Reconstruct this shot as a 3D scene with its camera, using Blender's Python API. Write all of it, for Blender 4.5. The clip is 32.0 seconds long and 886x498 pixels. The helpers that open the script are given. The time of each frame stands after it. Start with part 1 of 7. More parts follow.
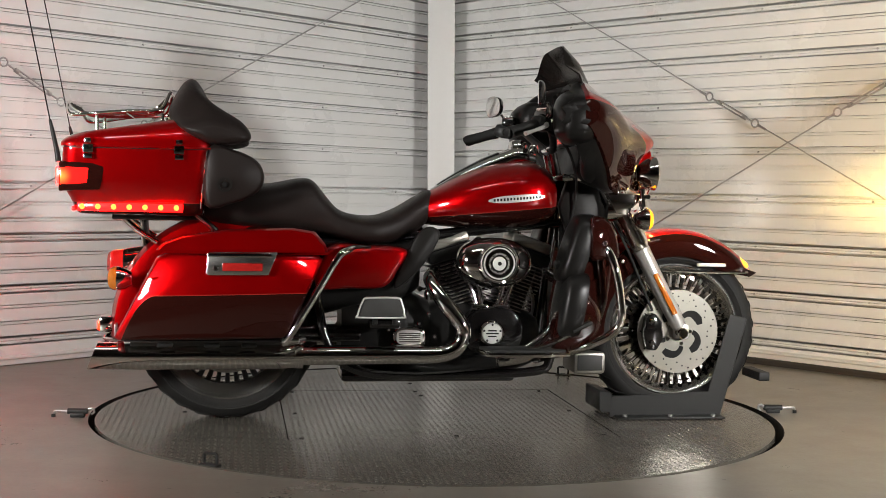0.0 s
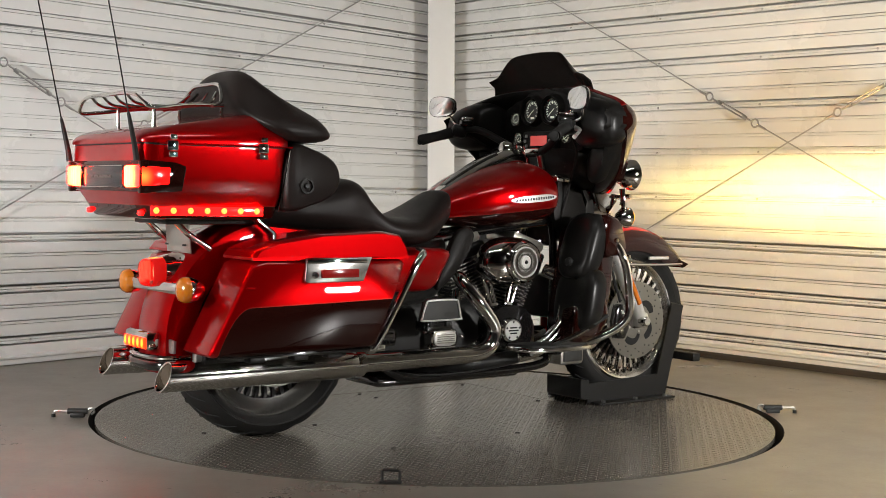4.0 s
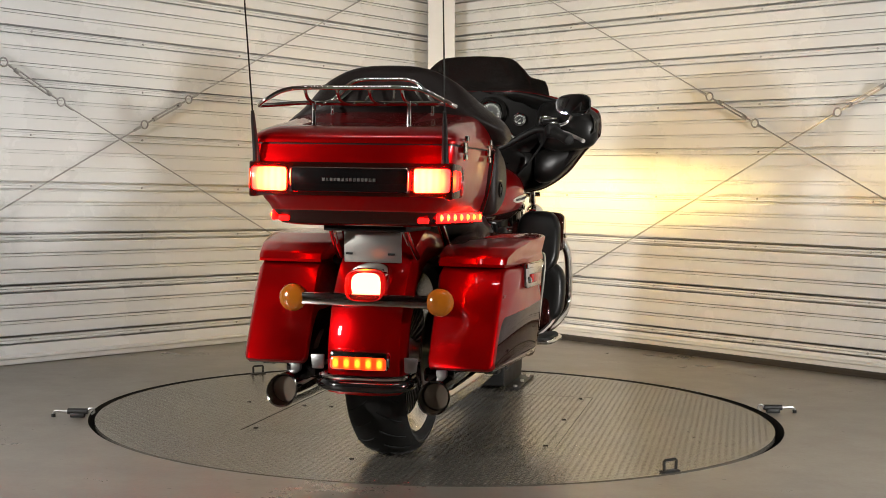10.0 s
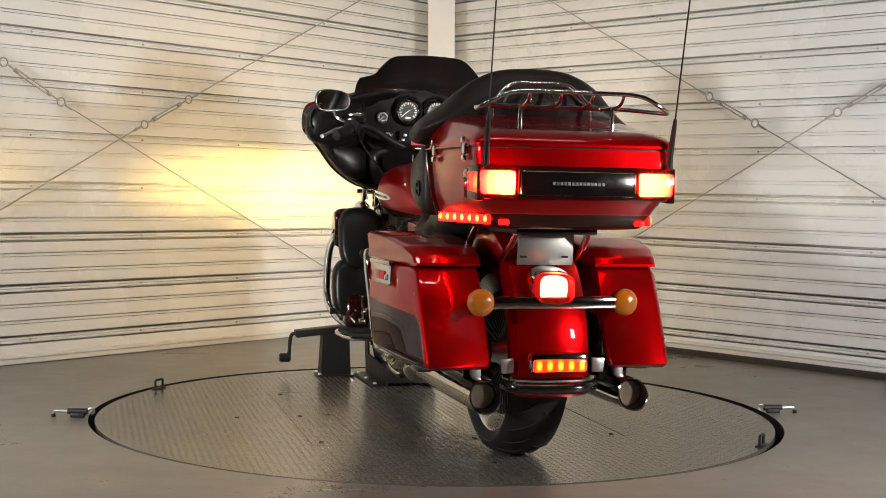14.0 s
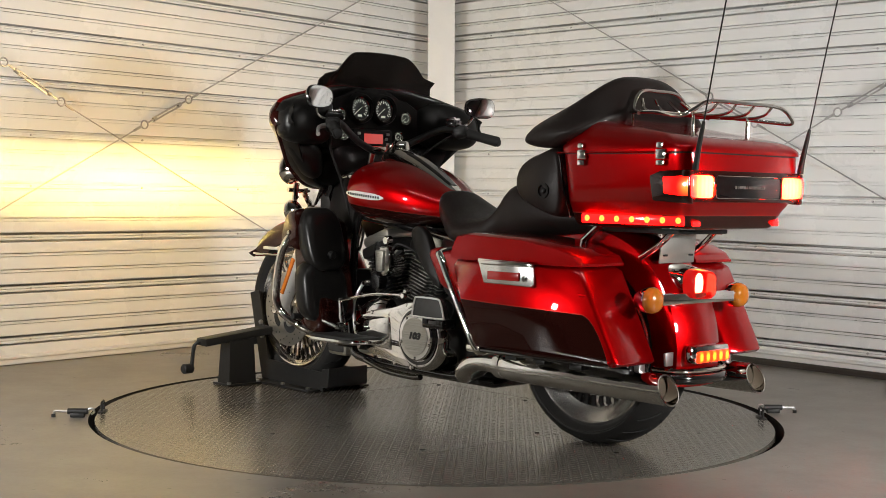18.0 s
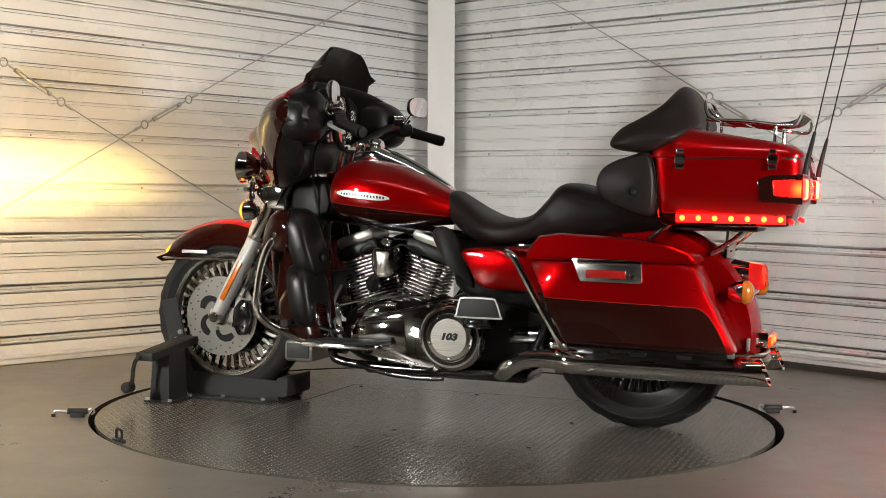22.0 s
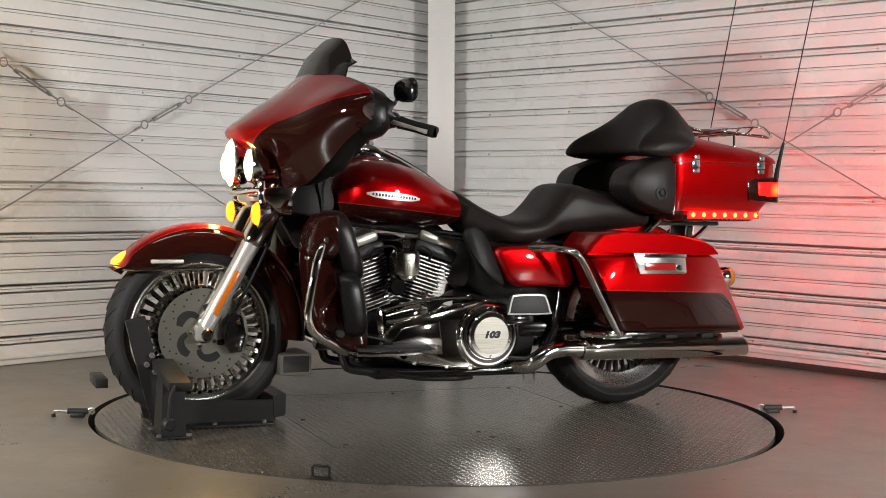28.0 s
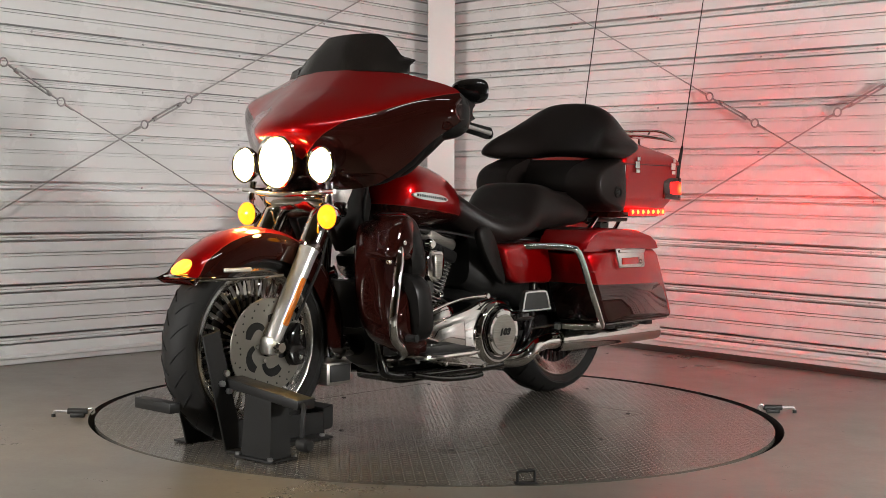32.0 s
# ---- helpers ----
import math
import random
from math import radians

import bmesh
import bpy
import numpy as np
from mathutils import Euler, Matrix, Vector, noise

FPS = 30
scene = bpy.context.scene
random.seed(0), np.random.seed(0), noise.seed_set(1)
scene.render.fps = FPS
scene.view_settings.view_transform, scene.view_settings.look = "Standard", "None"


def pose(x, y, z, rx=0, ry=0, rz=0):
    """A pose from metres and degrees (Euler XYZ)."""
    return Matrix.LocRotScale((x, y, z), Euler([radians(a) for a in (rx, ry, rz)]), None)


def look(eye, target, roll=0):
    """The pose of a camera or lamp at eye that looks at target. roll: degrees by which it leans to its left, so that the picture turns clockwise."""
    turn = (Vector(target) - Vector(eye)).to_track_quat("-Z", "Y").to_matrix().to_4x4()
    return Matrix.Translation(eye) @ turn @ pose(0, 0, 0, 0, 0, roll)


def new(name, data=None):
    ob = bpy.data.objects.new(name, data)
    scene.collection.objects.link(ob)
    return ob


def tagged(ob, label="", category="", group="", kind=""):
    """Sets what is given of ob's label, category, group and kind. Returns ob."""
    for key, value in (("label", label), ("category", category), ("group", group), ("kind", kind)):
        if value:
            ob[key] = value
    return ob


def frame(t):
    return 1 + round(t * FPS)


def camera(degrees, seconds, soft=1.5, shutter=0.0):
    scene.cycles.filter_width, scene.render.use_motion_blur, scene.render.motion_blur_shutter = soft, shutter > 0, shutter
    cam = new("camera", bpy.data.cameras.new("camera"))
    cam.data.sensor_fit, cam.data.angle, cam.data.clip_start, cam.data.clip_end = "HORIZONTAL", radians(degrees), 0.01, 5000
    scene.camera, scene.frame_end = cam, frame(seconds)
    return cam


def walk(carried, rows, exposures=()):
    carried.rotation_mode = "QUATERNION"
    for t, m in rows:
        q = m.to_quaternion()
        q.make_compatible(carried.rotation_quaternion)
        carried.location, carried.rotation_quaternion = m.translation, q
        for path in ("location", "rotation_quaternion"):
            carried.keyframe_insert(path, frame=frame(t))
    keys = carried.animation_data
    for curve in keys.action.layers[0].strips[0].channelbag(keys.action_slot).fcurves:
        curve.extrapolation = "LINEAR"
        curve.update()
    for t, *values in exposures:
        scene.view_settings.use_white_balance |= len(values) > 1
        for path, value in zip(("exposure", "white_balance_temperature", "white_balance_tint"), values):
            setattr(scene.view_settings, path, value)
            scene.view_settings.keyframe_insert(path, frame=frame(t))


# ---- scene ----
cam = camera(36.6, 32.0, soft=0.85)
EYE = Vector((0.0, -4.853, 0.8136))
CAM_POSE = Matrix.Translation(EYE) @ pose(0, 0, 0, 90 - 2.557, 0, -0.193) @ pose(0, 0, 0, 0, 0, 1.068)
walk(cam, [(0.0, CAM_POSE), (32.0, CAM_POSE)], exposures=[(0.0, 0.0), (32.0, 0.0)])

# ---- world and room lights ----
world = bpy.data.worlds.new("world")
world.use_nodes = True
scene.world = world
world.node_tree.nodes["Background"].inputs[0].default_value = (0.75, 0.82, 1.0, 1)
world.node_tree.nodes["Background"].inputs[1].default_value = 0.03


def area_lamp(name, eye, target, size_x, size_y, watts, colour, spread=180):
    data = bpy.data.lights.new(name, "AREA")
    data.shape, data.size, data.size_y = "RECTANGLE", size_x, size_y
    data.energy, data.color, data.spread = watts, colour, radians(spread)
    ob = new(name, data)
    ob.matrix_world = look(eye, target)
    return ob


# two panel lights on stands, one on each side of the camera, crossed so that each is turned to the wall beyond the turntable, and two tubes under the ceiling
LAMP_L, AIM_L = (-2.50, -2.40, 1.08), (0.45, 2.75, 0.50)
LAMP_R, AIM_R = (2.50, -2.40, 1.08), (-0.45, 2.75, 0.50)
LAMP_TL, AIM_TL = (-0.80, -1.9, 3.1), (-0.7, -0.3, 0.0)
LAMP_TR, AIM_TR = (0.80, -1.9, 3.1), (0.7, -0.3, 0.0)
COOL_LIGHT = (1.0, 0.98, 0.945)
area_lamp("panel_light_source", LAMP_L, AIM_L, 0.20, 0.30, 44, COOL_LIGHT, 115)
area_lamp("panel_light_source", LAMP_R, AIM_R, 0.20, 0.30, 46, COOL_LIGHT, 115)
area_lamp("tube_light_source", LAMP_TL, AIM_TL, 1.30, 0.10, 6.0, COOL_LIGHT)
area_lamp("tube_light_source", LAMP_TR, AIM_TR, 1.30, 0.10, 6.0, COOL_LIGHT)


# ---- materials ----
def mat(name):
    m = bpy.data.materials.new(name)
    m.use_nodes = True
    nt = m.node_tree
    return m, nt, nt.nodes["Principled BSDF"]


def node(nt, kind, **values):
    n = nt.nodes.new(kind)
    for k, v in values.items():
        if k in n.inputs:
            n.inputs[k].default_value = v
    return n


def math_node(nt, op, a, b=None, c=None):
    n = nt.nodes.new("ShaderNodeMath")
    n.operation = op
    for i, v in enumerate((a, b, c)):
        if v is None:
            continue
        if isinstance(v, (int, float)):
            n.inputs[i].default_value = v
        else:
            nt.links.new(v, n.inputs[i])
    return n.outputs[0]


def mix_colour(nt, fac, a, b):
    n = nt.nodes.new("ShaderNodeMix")
    n.data_type = "RGBA"
    for sock, v in ((n.inputs[0], fac), (n.inputs[6], a), (n.inputs[7], b)):
        if isinstance(v, (int, float)):
            sock.default_value = v
        elif isinstance(v, tuple):
            sock.default_value = (*v[:3], 1)
        else:
            nt.links.new(v, sock)
    return n.outputs[2]


def object_xyz(nt):
    tc = nt.nodes.new("ShaderNodeTexCoord")
    sep = nt.nodes.new("ShaderNodeSeparateXYZ")
    nt.links.new(tc.outputs["Object"], sep.inputs[0])
    return tc.outputs["Object"], sep.outputs


def noise_out(nt, vec, scale, detail=4.0, rough=0.55):
    n = nt.nodes.new("ShaderNodeTexNoise")
    n.inputs["Scale"].default_value, n.inputs["Detail"].default_value, n.inputs["Roughness"].default_value = scale, detail, rough
    nt.links.new(vec, n.inputs["Vector"])
    return n.outputs[0]


def ramp(nt, fac, lo, hi, out_lo=0.0, out_hi=1.0):
    n = nt.nodes.new("ShaderNodeMapRange")
    nt.links.new(fac, n.inputs[0])
    for i, v in enumerate((lo, hi, out_lo, out_hi)):
        n.inputs[1 + i].default_value = v
    return n.outputs[0]


def bump(nt, bsdf, height, strength, distance=0.002):
    n = nt.nodes.new("ShaderNodeBump")
    n.inputs["Strength"].default_value, n.inputs["Distance"].default_value = strength, distance
    nt.links.new(height, n.inputs["Height"])
    nt.links.new(n.outputs[0], bsdf.inputs["Normal"])


def simple(name, colour, rough, metal=0.0, coat=0.0, vary=0.12, scale=30.0, bump_strength=0.0, bump_scale=300.0, rough_vary=0.08, sheen=0.5):
    """A surface with mottled colour and gloss at two scales."""
    m, nt, b = mat(name)
    vec, _ = object_xyz(nt)
    big, small = noise_out(nt, vec, scale), noise_out(nt, vec, scale * 9)
    f = math_node(nt, "ADD", math_node(nt, "MULTIPLY", big, 0.6), math_node(nt, "MULTIPLY", small, 0.4))
    col = mix_colour(nt, f, tuple(c * (1 - vary) for c in colour), tuple(min(1, c * (1 + vary)) for c in colour))
    nt.links.new(col, b.inputs["Base Color"])
    nt.links.new(ramp(nt, f, 0.3, 0.7, max(0.02, rough - rough_vary), rough + rough_vary), b.inputs["Roughness"])
    b.inputs["Metallic"].default_value, b.inputs["Coat Weight"].default_value = metal, coat
    b.inputs["Coat Roughness"].default_value, b.inputs["Specular IOR Level"].default_value = 0.04, sheen
    if bump_strength:
        bump(nt, b, noise_out(nt, vec, bump_scale, 3), bump_strength)
    return m


def glow(name, colour, strength, base=(0.3, 0.02, 0.02), pattern=0.0):
    """A lit lens: it gives off its own light, with ribs in the moulding."""
    m, nt, b = mat(name)
    b.inputs["Base Color"].default_value = (*base, 1)
    b.inputs["Roughness"].default_value = 0.12
    b.inputs["Emission Color"].default_value = (*colour, 1)
    b.inputs["Emission Strength"].default_value = strength
    if pattern:
        _, xyz = object_xyz(nt)
        w = math_node(nt, "SINE", math_node(nt, "MULTIPLY", xyz[1], pattern))
        nt.links.new(ramp(nt, w, -1, 1, strength * 0.55, strength * 1.3), b.inputs["Emission Strength"])
    return m


def bulb_lens(name, centre, reach, hot, hot_strength, cool, cool_strength, ribs):
    """A coloured lens, brightest before its bulb and dimmer towards the rim."""
    m, nt, b = mat(name)
    vec, xyz = object_xyz(nt)
    b.inputs["Base Color"].default_value = (0.25, 0.012, 0.01, 1)
    b.inputs["Roughness"].default_value = 0.12
    dx = math_node(nt, "SUBTRACT", xyz[0], centre[0])
    dy = math_node(nt, "SUBTRACT", math_node(nt, "ABSOLUTE", xyz[1]), centre[1])
    dz = math_node(nt, "SUBTRACT", xyz[2], centre[2])
    d = math_node(nt, "SQRT", math_node(nt, "ADD", math_node(nt, "MULTIPLY", dx, dx), math_node(nt, "ADD", math_node(nt, "MULTIPLY", dy, dy), math_node(nt, "MULTIPLY", dz, dz))))
    near = ramp(nt, d, reach * 0.25, reach, 1.0, 0.0)
    near = math_node(nt, "POWER", near, 1.5)
    if ribs:
        near = math_node(nt, "MULTIPLY", near, ramp(nt, math_node(nt, "SINE", math_node(nt, "MULTIPLY", xyz[1], ribs)), -1, 1, 0.65, 1.0))
    nt.links.new(mix_colour(nt, near, cool, hot), b.inputs["Emission Color"])
    nt.links.new(ramp(nt, near, 0, 1, cool_strength, hot_strength), b.inputs["Emission Strength"])
    return m


def spot_lens(name, pitch, z):
    """An amber-red lens with a row of bright diodes behind it, pitch apart at height z."""
    m, nt, b = mat(name)
    _, xyz = object_xyz(nt)
    b.inputs["Base Color"].default_value, b.inputs["Roughness"].default_value = (0.3, 0.03, 0.01, 1), 0.12
    w = math_node(nt, "COSINE", math_node(nt, "MULTIPLY", xyz[1], 2 * math.pi / pitch))
    v = math_node(nt, "ABSOLUTE", math_node(nt, "SUBTRACT", xyz[2], z))
    f = math_node(nt, "MULTIPLY", ramp(nt, w, -0.5, 1.0), ramp(nt, v, 0.004, 0.016, 1.0, 0.1))
    nt.links.new(mix_colour(nt, f, (1.0, 0.012, 0.0008), (1.0, 0.16, 0.007)), b.inputs["Emission Color"])
    nt.links.new(ramp(nt, f, 0, 1, 6.0, 10.0), b.inputs["Emission Strength"])
    return m


RED = (0.31, 0.0011, 0.0018)
DARK = (0.017, 0.0036, 0.0026)


def paint(name, mask=None):
    """Metallic candy red under clear coat; mask(nt, xyz) returns 1 where the dark lower colour goes, 0.5 along the pinstripe."""
    m, nt, b = mat(name)
    vec, xyz = object_xyz(nt)
    flake = noise_out(nt, vec, 900, 2)
    red = mix_colour(nt, flake, tuple(c * 0.88 for c in RED), tuple(c * 1.12 for c in RED))
    col = red
    if mask:
        d = mask(nt, xyz)
        dark = mix_colour(nt, flake, tuple(c * 0.7 for c in DARK), tuple(c * 1.3 for c in DARK))
        side = math_node(nt, "GREATER_THAN", d, 0.0)
        col = mix_colour(nt, side, red, dark)
        line = math_node(nt, "LESS_THAN", math_node(nt, "ABSOLUTE", d), 0.0016)
        col = mix_colour(nt, line, col, (0.30, 0.02, 0.015))
        nt.links.new(ramp(nt, side, 0.0, 1.0, 0.72, 0.05), b.inputs["Metallic"])
    nt.links.new(col, b.inputs["Base Color"])
    b.inputs["Specular IOR Level"].default_value = 0.0
    if not mask:
        b.inputs["Metallic"].default_value = 0.72
    nt.links.new(ramp(nt, noise_out(nt, vec, 14), 0.3, 0.7, 0.30, 0.36), b.inputs["Roughness"])
    b.inputs["Coat Weight"].default_value, b.inputs["Coat Roughness"].default_value = 1.0, 0.018
    return m


def lin(nt, xyz, kx, ky, kz, c):
    """kx*x + ky*|y| + kz*z + c of the object's own space."""
    s = math_node(nt, "MULTIPLY_ADD", xyz[0], kx, c)
    s = math_node(nt, "MULTIPLY_ADD", math_node(nt, "ABSOLUTE", xyz[1]), ky, s)
    return math_node(nt, "MULTIPLY_ADD", xyz[2], kz, s)


M_RED = paint("candy_red_paint")


def fairing_edge(nt, q):
    """Rises towards the wings and dips round the nose."""
    dip = math_node(nt, "MAXIMUM", math_node(nt, "MULTIPLY_ADD", math_node(nt, "ABSOLUTE", q[1]), -0.45, 0.100), 0.0)
    return math_node(nt, "SUBTRACT", lin(nt, q, 0.0, 0.36, -1, 0.948), dip)


M_FAIRING = paint("fairing_two_tone_paint", fairing_edge)
M_UNDER = paint("deep_brown_black_paint", lambda nt, q: lin(nt, q, 0.0, 0.0, 0.0, 1.0))
M_TANK = paint("tank_two_tone_paint", lambda nt, q: lin(nt, q, 0.10, 0.0, -1, 0.722))


def bag_edge(nt, q):
    """Level along the side, falling away to the rear corner."""
    u = math_node(nt, "MAXIMUM", math_node(nt, "MULTIPLY_ADD", q[0], -1.0, -0.98), 0.0)
    return math_node(nt, "SUBTRACT", lin(nt, q, 0.03, 0.0, -1, 0.484), math_node(nt, "MULTIPLY", math_node(nt, "MULTIPLY", u, u), 12.0))


M_BAG = paint("saddlebag_two_tone_paint", bag_edge)
M_PAK = paint("trunk_two_tone_paint", lambda nt, q: lin(nt, q, 0.0, 0.0, -1, 0.752))
M_FENDER = paint("front_fender_two_tone_paint", lambda nt, q: lin(nt, q, 0.0, 1.0, 0.0, -0.071))
M_BLACK = simple("gloss_black_enamel", (0.006, 0.0055, 0.0055), 0.12, 0.0, 0.8, 0.25, 12)
M_SATIN = simple("satin_black_metal", (0.008, 0.0078, 0.0075), 0.44, 0.0, 0.0, 0.25, 20, 0.06, sheen=0.3)
M_PLASTIC = simple("matte_black_plastic", (0.009, 0.0080, 0.0072), 0.46, 0.0, 0.0, 0.2, 25, 0.10, 500, sheen=0.16)
M_INNER = simple("satin_black_moulding", (0.007, 0.0065, 0.006), 0.34, 0.0, 0.0, 0.2, 20, sheen=0.24)
M_RUBBER = simple("black_tyre_rubber", (0.010, 0.0095, 0.009), 0.70, 0.0, 0.0, 0.3, 20, 0.15, 160, sheen=0.3)
M_LEATHER = simple("black_vinyl_upholstery", (0.0130, 0.0095, 0.0085), 0.42, 0.0, 0.0, 0.2, 10, 0.28, 420, sheen=0.16)
M_CHROME = simple("polished_chrome", (0.80, 0.78, 0.745), 0.045, 1.0, 0.0, 0.03, 10, rough_vary=0.02)
M_RIM = simple("polished_rim_chrome", (0.80, 0.78, 0.745), 0.22, 1.0, 0.0, 0.03, 10, rough_vary=0.04)
M_ALU = simple("brushed_aluminium", (0.70, 0.68, 0.65), 0.28, 0.72, 0.0, 0.012, 20, rough_vary=0.008)
M_DISC = simple("ground_steel_rotor", (0.31, 0.295, 0.26), 0.30, 0.85, 0.0, 0.05, 30, rough_vary=0.03)
M_STEEL = simple("galvanised_steel", (0.46, 0.455, 0.45), 0.34, 0.95, 0.0, 0.25, 60, 0.1, 400)
M_IRON = simple("black_powder_coated_steel", (0.011, 0.0108, 0.0105), 0.50, 0.0, 0.0, 0.35, 18, 0.12, 300, sheen=0.32)
def brushed(name, colour, rough):
    """Bright metal with fine level brush lines."""
    m, nt, b = mat(name)
    vec, _ = object_xyz(nt)
    st = nt.nodes.new("ShaderNodeMapping")
    st.inputs["Scale"].default_value = (6.0, 6.0, 700.0)
    nt.links.new(vec, st.inputs[0])
    f = noise_out(nt, st.outputs[0], 1.0, 4, 0.7)
    nt.links.new(mix_colour(nt, ramp(nt, f, 0.3, 0.7), tuple(c * 0.72 for c in colour), tuple(min(1.0, c * 1.2) for c in colour)), b.inputs["Base Color"])
    nt.links.new(ramp(nt, f, 0.3, 0.7, rough - 0.08, rough + 0.10), b.inputs["Roughness"])
    b.inputs["Metallic"].default_value = 0.9
    return m


M_BRUSHED = brushed("brushed_steel_insert", (0.40, 0.385, 0.34), 0.34)
# near-black: shade painted into gaps and holes, also plain black parts
M_DARKGAP = simple("matte_black_and_gap_shade", (0.006, 0.006, 0.006), 0.9)
M_FIN = simple("machined_fin_edge", (0.40, 0.385, 0.36), 0.28, 1.0, 0.0, 0.1, 60)
M_ORANGE = simple("orange_reflector_plastic", (0.48, 0.125, 0.008), 0.18, 0.0, 0.4, 0.1, 60)
M_AMBER = simple("amber_lens_plastic", (0.36, 0.11, 0.008), 0.12, 0.0, 0.6, 0.15, 60, 0.2, 250)
M_REDLENS = simple("red_reflector_plastic", (0.30, 0.012, 0.010), 0.15, 0.0, 0.5, 0.15, 60)
M_SILVER = simple("bright_silver_badge", (0.74, 0.73, 0.70), 0.34, 0.6, 0.0, 0.05, 40)
M_PAD = simple("grey_rubber_pad", (0.020, 0.0195, 0.018), 0.62, 0, 0, 0.15, 60)
M_WHITE = simple("bare_alloy_plate", (0.44, 0.43, 0.40), 0.36, 0.92, 0.0, 0.02, 20, rough_vary=0.01)
M_LEDRED = glow("lit_red_led", (1.0, 0.020, 0.0030), 45.0)
M_STRIP = glow("lit_red_strip", (1.0, 0.0018, 0.0014), 9.0)
M_TAIL = bulb_lens("lit_red_tail_lens", (-1.125, 0.0, 0.592), 0.034, (1.0, 0.25, 0.012), 5.0, (1.0, 0.003, 0.002), 0.40, 0.0)
M_TAILBULB = glow("tail_lamp_reflector", (1.0, 0.18, 0.09), 26.0, (0.5, 0.05, 0.04))
M_PAKLAMP = bulb_lens("lit_trunk_lamp_lens", (-1.30, 0.205, 0.834), 0.072, (1.0, 0.015, 0.0034), 220.0, (1.0, 0.0005, 0.0004), 375.0, 330)
M_PAKLAMP_SIDE = bulb_lens("lit_red_side_lens", (-1.285, 0.27, 0.834), 0.040, (1.0, 0.060, 0.008), 16.0, (1.0, 0.0020, 0.0015), 4.0, 0.0)
M_FENDLAMP = spot_lens("lit_amber_red_fender_lens", 0.0315, 0.328)
M_SIGNAL = glow("lit_amber_signal_lens", (1.0, 0.30, 0.006), 2.2, (0.6, 0.25, 0.02), 0)
M_TIPLAMP = glow("lit_amber_fender_tip", (1.0, 0.36, 0.03), 2.8, (0.6, 0.25, 0.02), 0)
M_DIAL = simple("black_gauge_face", (0.012, 0.012, 0.012), 0.35)
M_MARK = glow("lit_gauge_marks", (0.9, 0.93, 0.75), 0.40, (0.6, 0.6, 0.55))
M_SOOT = simple("heat_browned_steel", (0.12, 0.095, 0.07), 0.45, 0.6, 0.0, 0.25, 40)
M_SCREEN = glow("lit_radio_screen", (0.9, 0.12, 0.10), 0.55, (0.2, 0.05, 0.05))
M_BULB = glow("headlamp_bulb", (1.0, 0.73, 0.24), 13500000.0, (1, 1, 1))
M_AUXBULB = glow("auxiliary_lamp_bulb", (1.0, 0.70, 0.19), 300000.0, (1, 1, 1))


def lamp_glass(name, strength, clear):
    """Clear fluted lens in front of a lit bulb, with a glow added for its scattered light."""
    m = bpy.data.materials.new(name)
    m.use_nodes = True
    nt = m.node_tree
    out = nt.nodes["Material Output"]
    em = node(nt, "ShaderNodeEmission", Strength=strength)
    em.inputs[0].default_value = (1.0, 0.63, 0.16, 1)
    tr = nt.nodes.new("ShaderNodeBsdfTransparent")
    mx = nt.nodes.new("ShaderNodeMixShader")
    mx.inputs[0].default_value = clear
    nt.links.new(em.outputs[0], mx.inputs[1])
    nt.links.new(tr.outputs[0], mx.inputs[2])
    nt.links.new(mx.outputs[0], out.inputs[0])
    return m


def clear_red():
    """Clear red moulding: lets the lamp behind it through, with a glossy face."""
    m, nt, b = mat("clear_red_lens")
    b.inputs["Base Color"].default_value, b.inputs["Roughness"].default_value = (0.25, 0.01, 0.008, 1), 0.10
    tr = nt.nodes.new("ShaderNodeBsdfTransparent")
    tr.inputs[0].default_value = (1.0, 0.55, 0.50, 1)
    mx = nt.nodes.new("ShaderNodeMixShader")
    mx.inputs[0].default_value = 0.80
    nt.links.new(b.outputs[0], mx.inputs[1])
    nt.links.new(tr.outputs[0], mx.inputs[2])
    nt.links.new(mx.outputs[0], nt.nodes["Material Output"].inputs[0])
    return m


M_TAILGLASS = clear_red()
M_LENS = lamp_glass("fluted_headlamp_glass", 270.0, 0.55)


def tinted_screen():
    m, nt, b = mat("smoked_acrylic")
    b.inputs["Base Color"].default_value = (0.012, 0.010, 0.009, 1)
    b.inputs["Roughness"].default_value = 0.16
    tr = nt.nodes.new("ShaderNodeBsdfTransparent")
    tr.inputs[0].default_value = (0.25, 0.22, 0.20, 1)
    mx = nt.nodes.new("ShaderNodeMixShader")
    mx.inputs[0].default_value = 0.25
    nt.links.new(b.outputs[0], mx.inputs[1])
    nt.links.new(tr.outputs[0], mx.inputs[2])
    nt.links.new(mx.outputs[0], nt.nodes["Material Output"].inputs[0])
    return m


M_SCREENGLASS = tinted_screen()


def wall_paint():
    m, nt, b = mat("white_ribbed_steel_sheet")
    vec, xyz = object_xyz(nt)
    big, small = noise_out(nt, vec, 1.3, 5), noise_out(nt, vec, 40, 4)
    f = math_node(nt, "ADD", math_node(nt, "MULTIPLY", big, 0.9), math_node(nt, "MULTIPLY", small, 0.1))
    nt.links.new(mix_colour(nt, f, (0.70, 0.70, 0.69), (0.74, 0.74, 0.73)), b.inputs["Base Color"])
    nt.links.new(ramp(nt, f, 0.3, 0.7, 0.22, 0.34), b.inputs["Roughness"])
    bump(nt, b, noise_out(nt, vec, 2.5, 2), 0.02, 0.01)
    return m


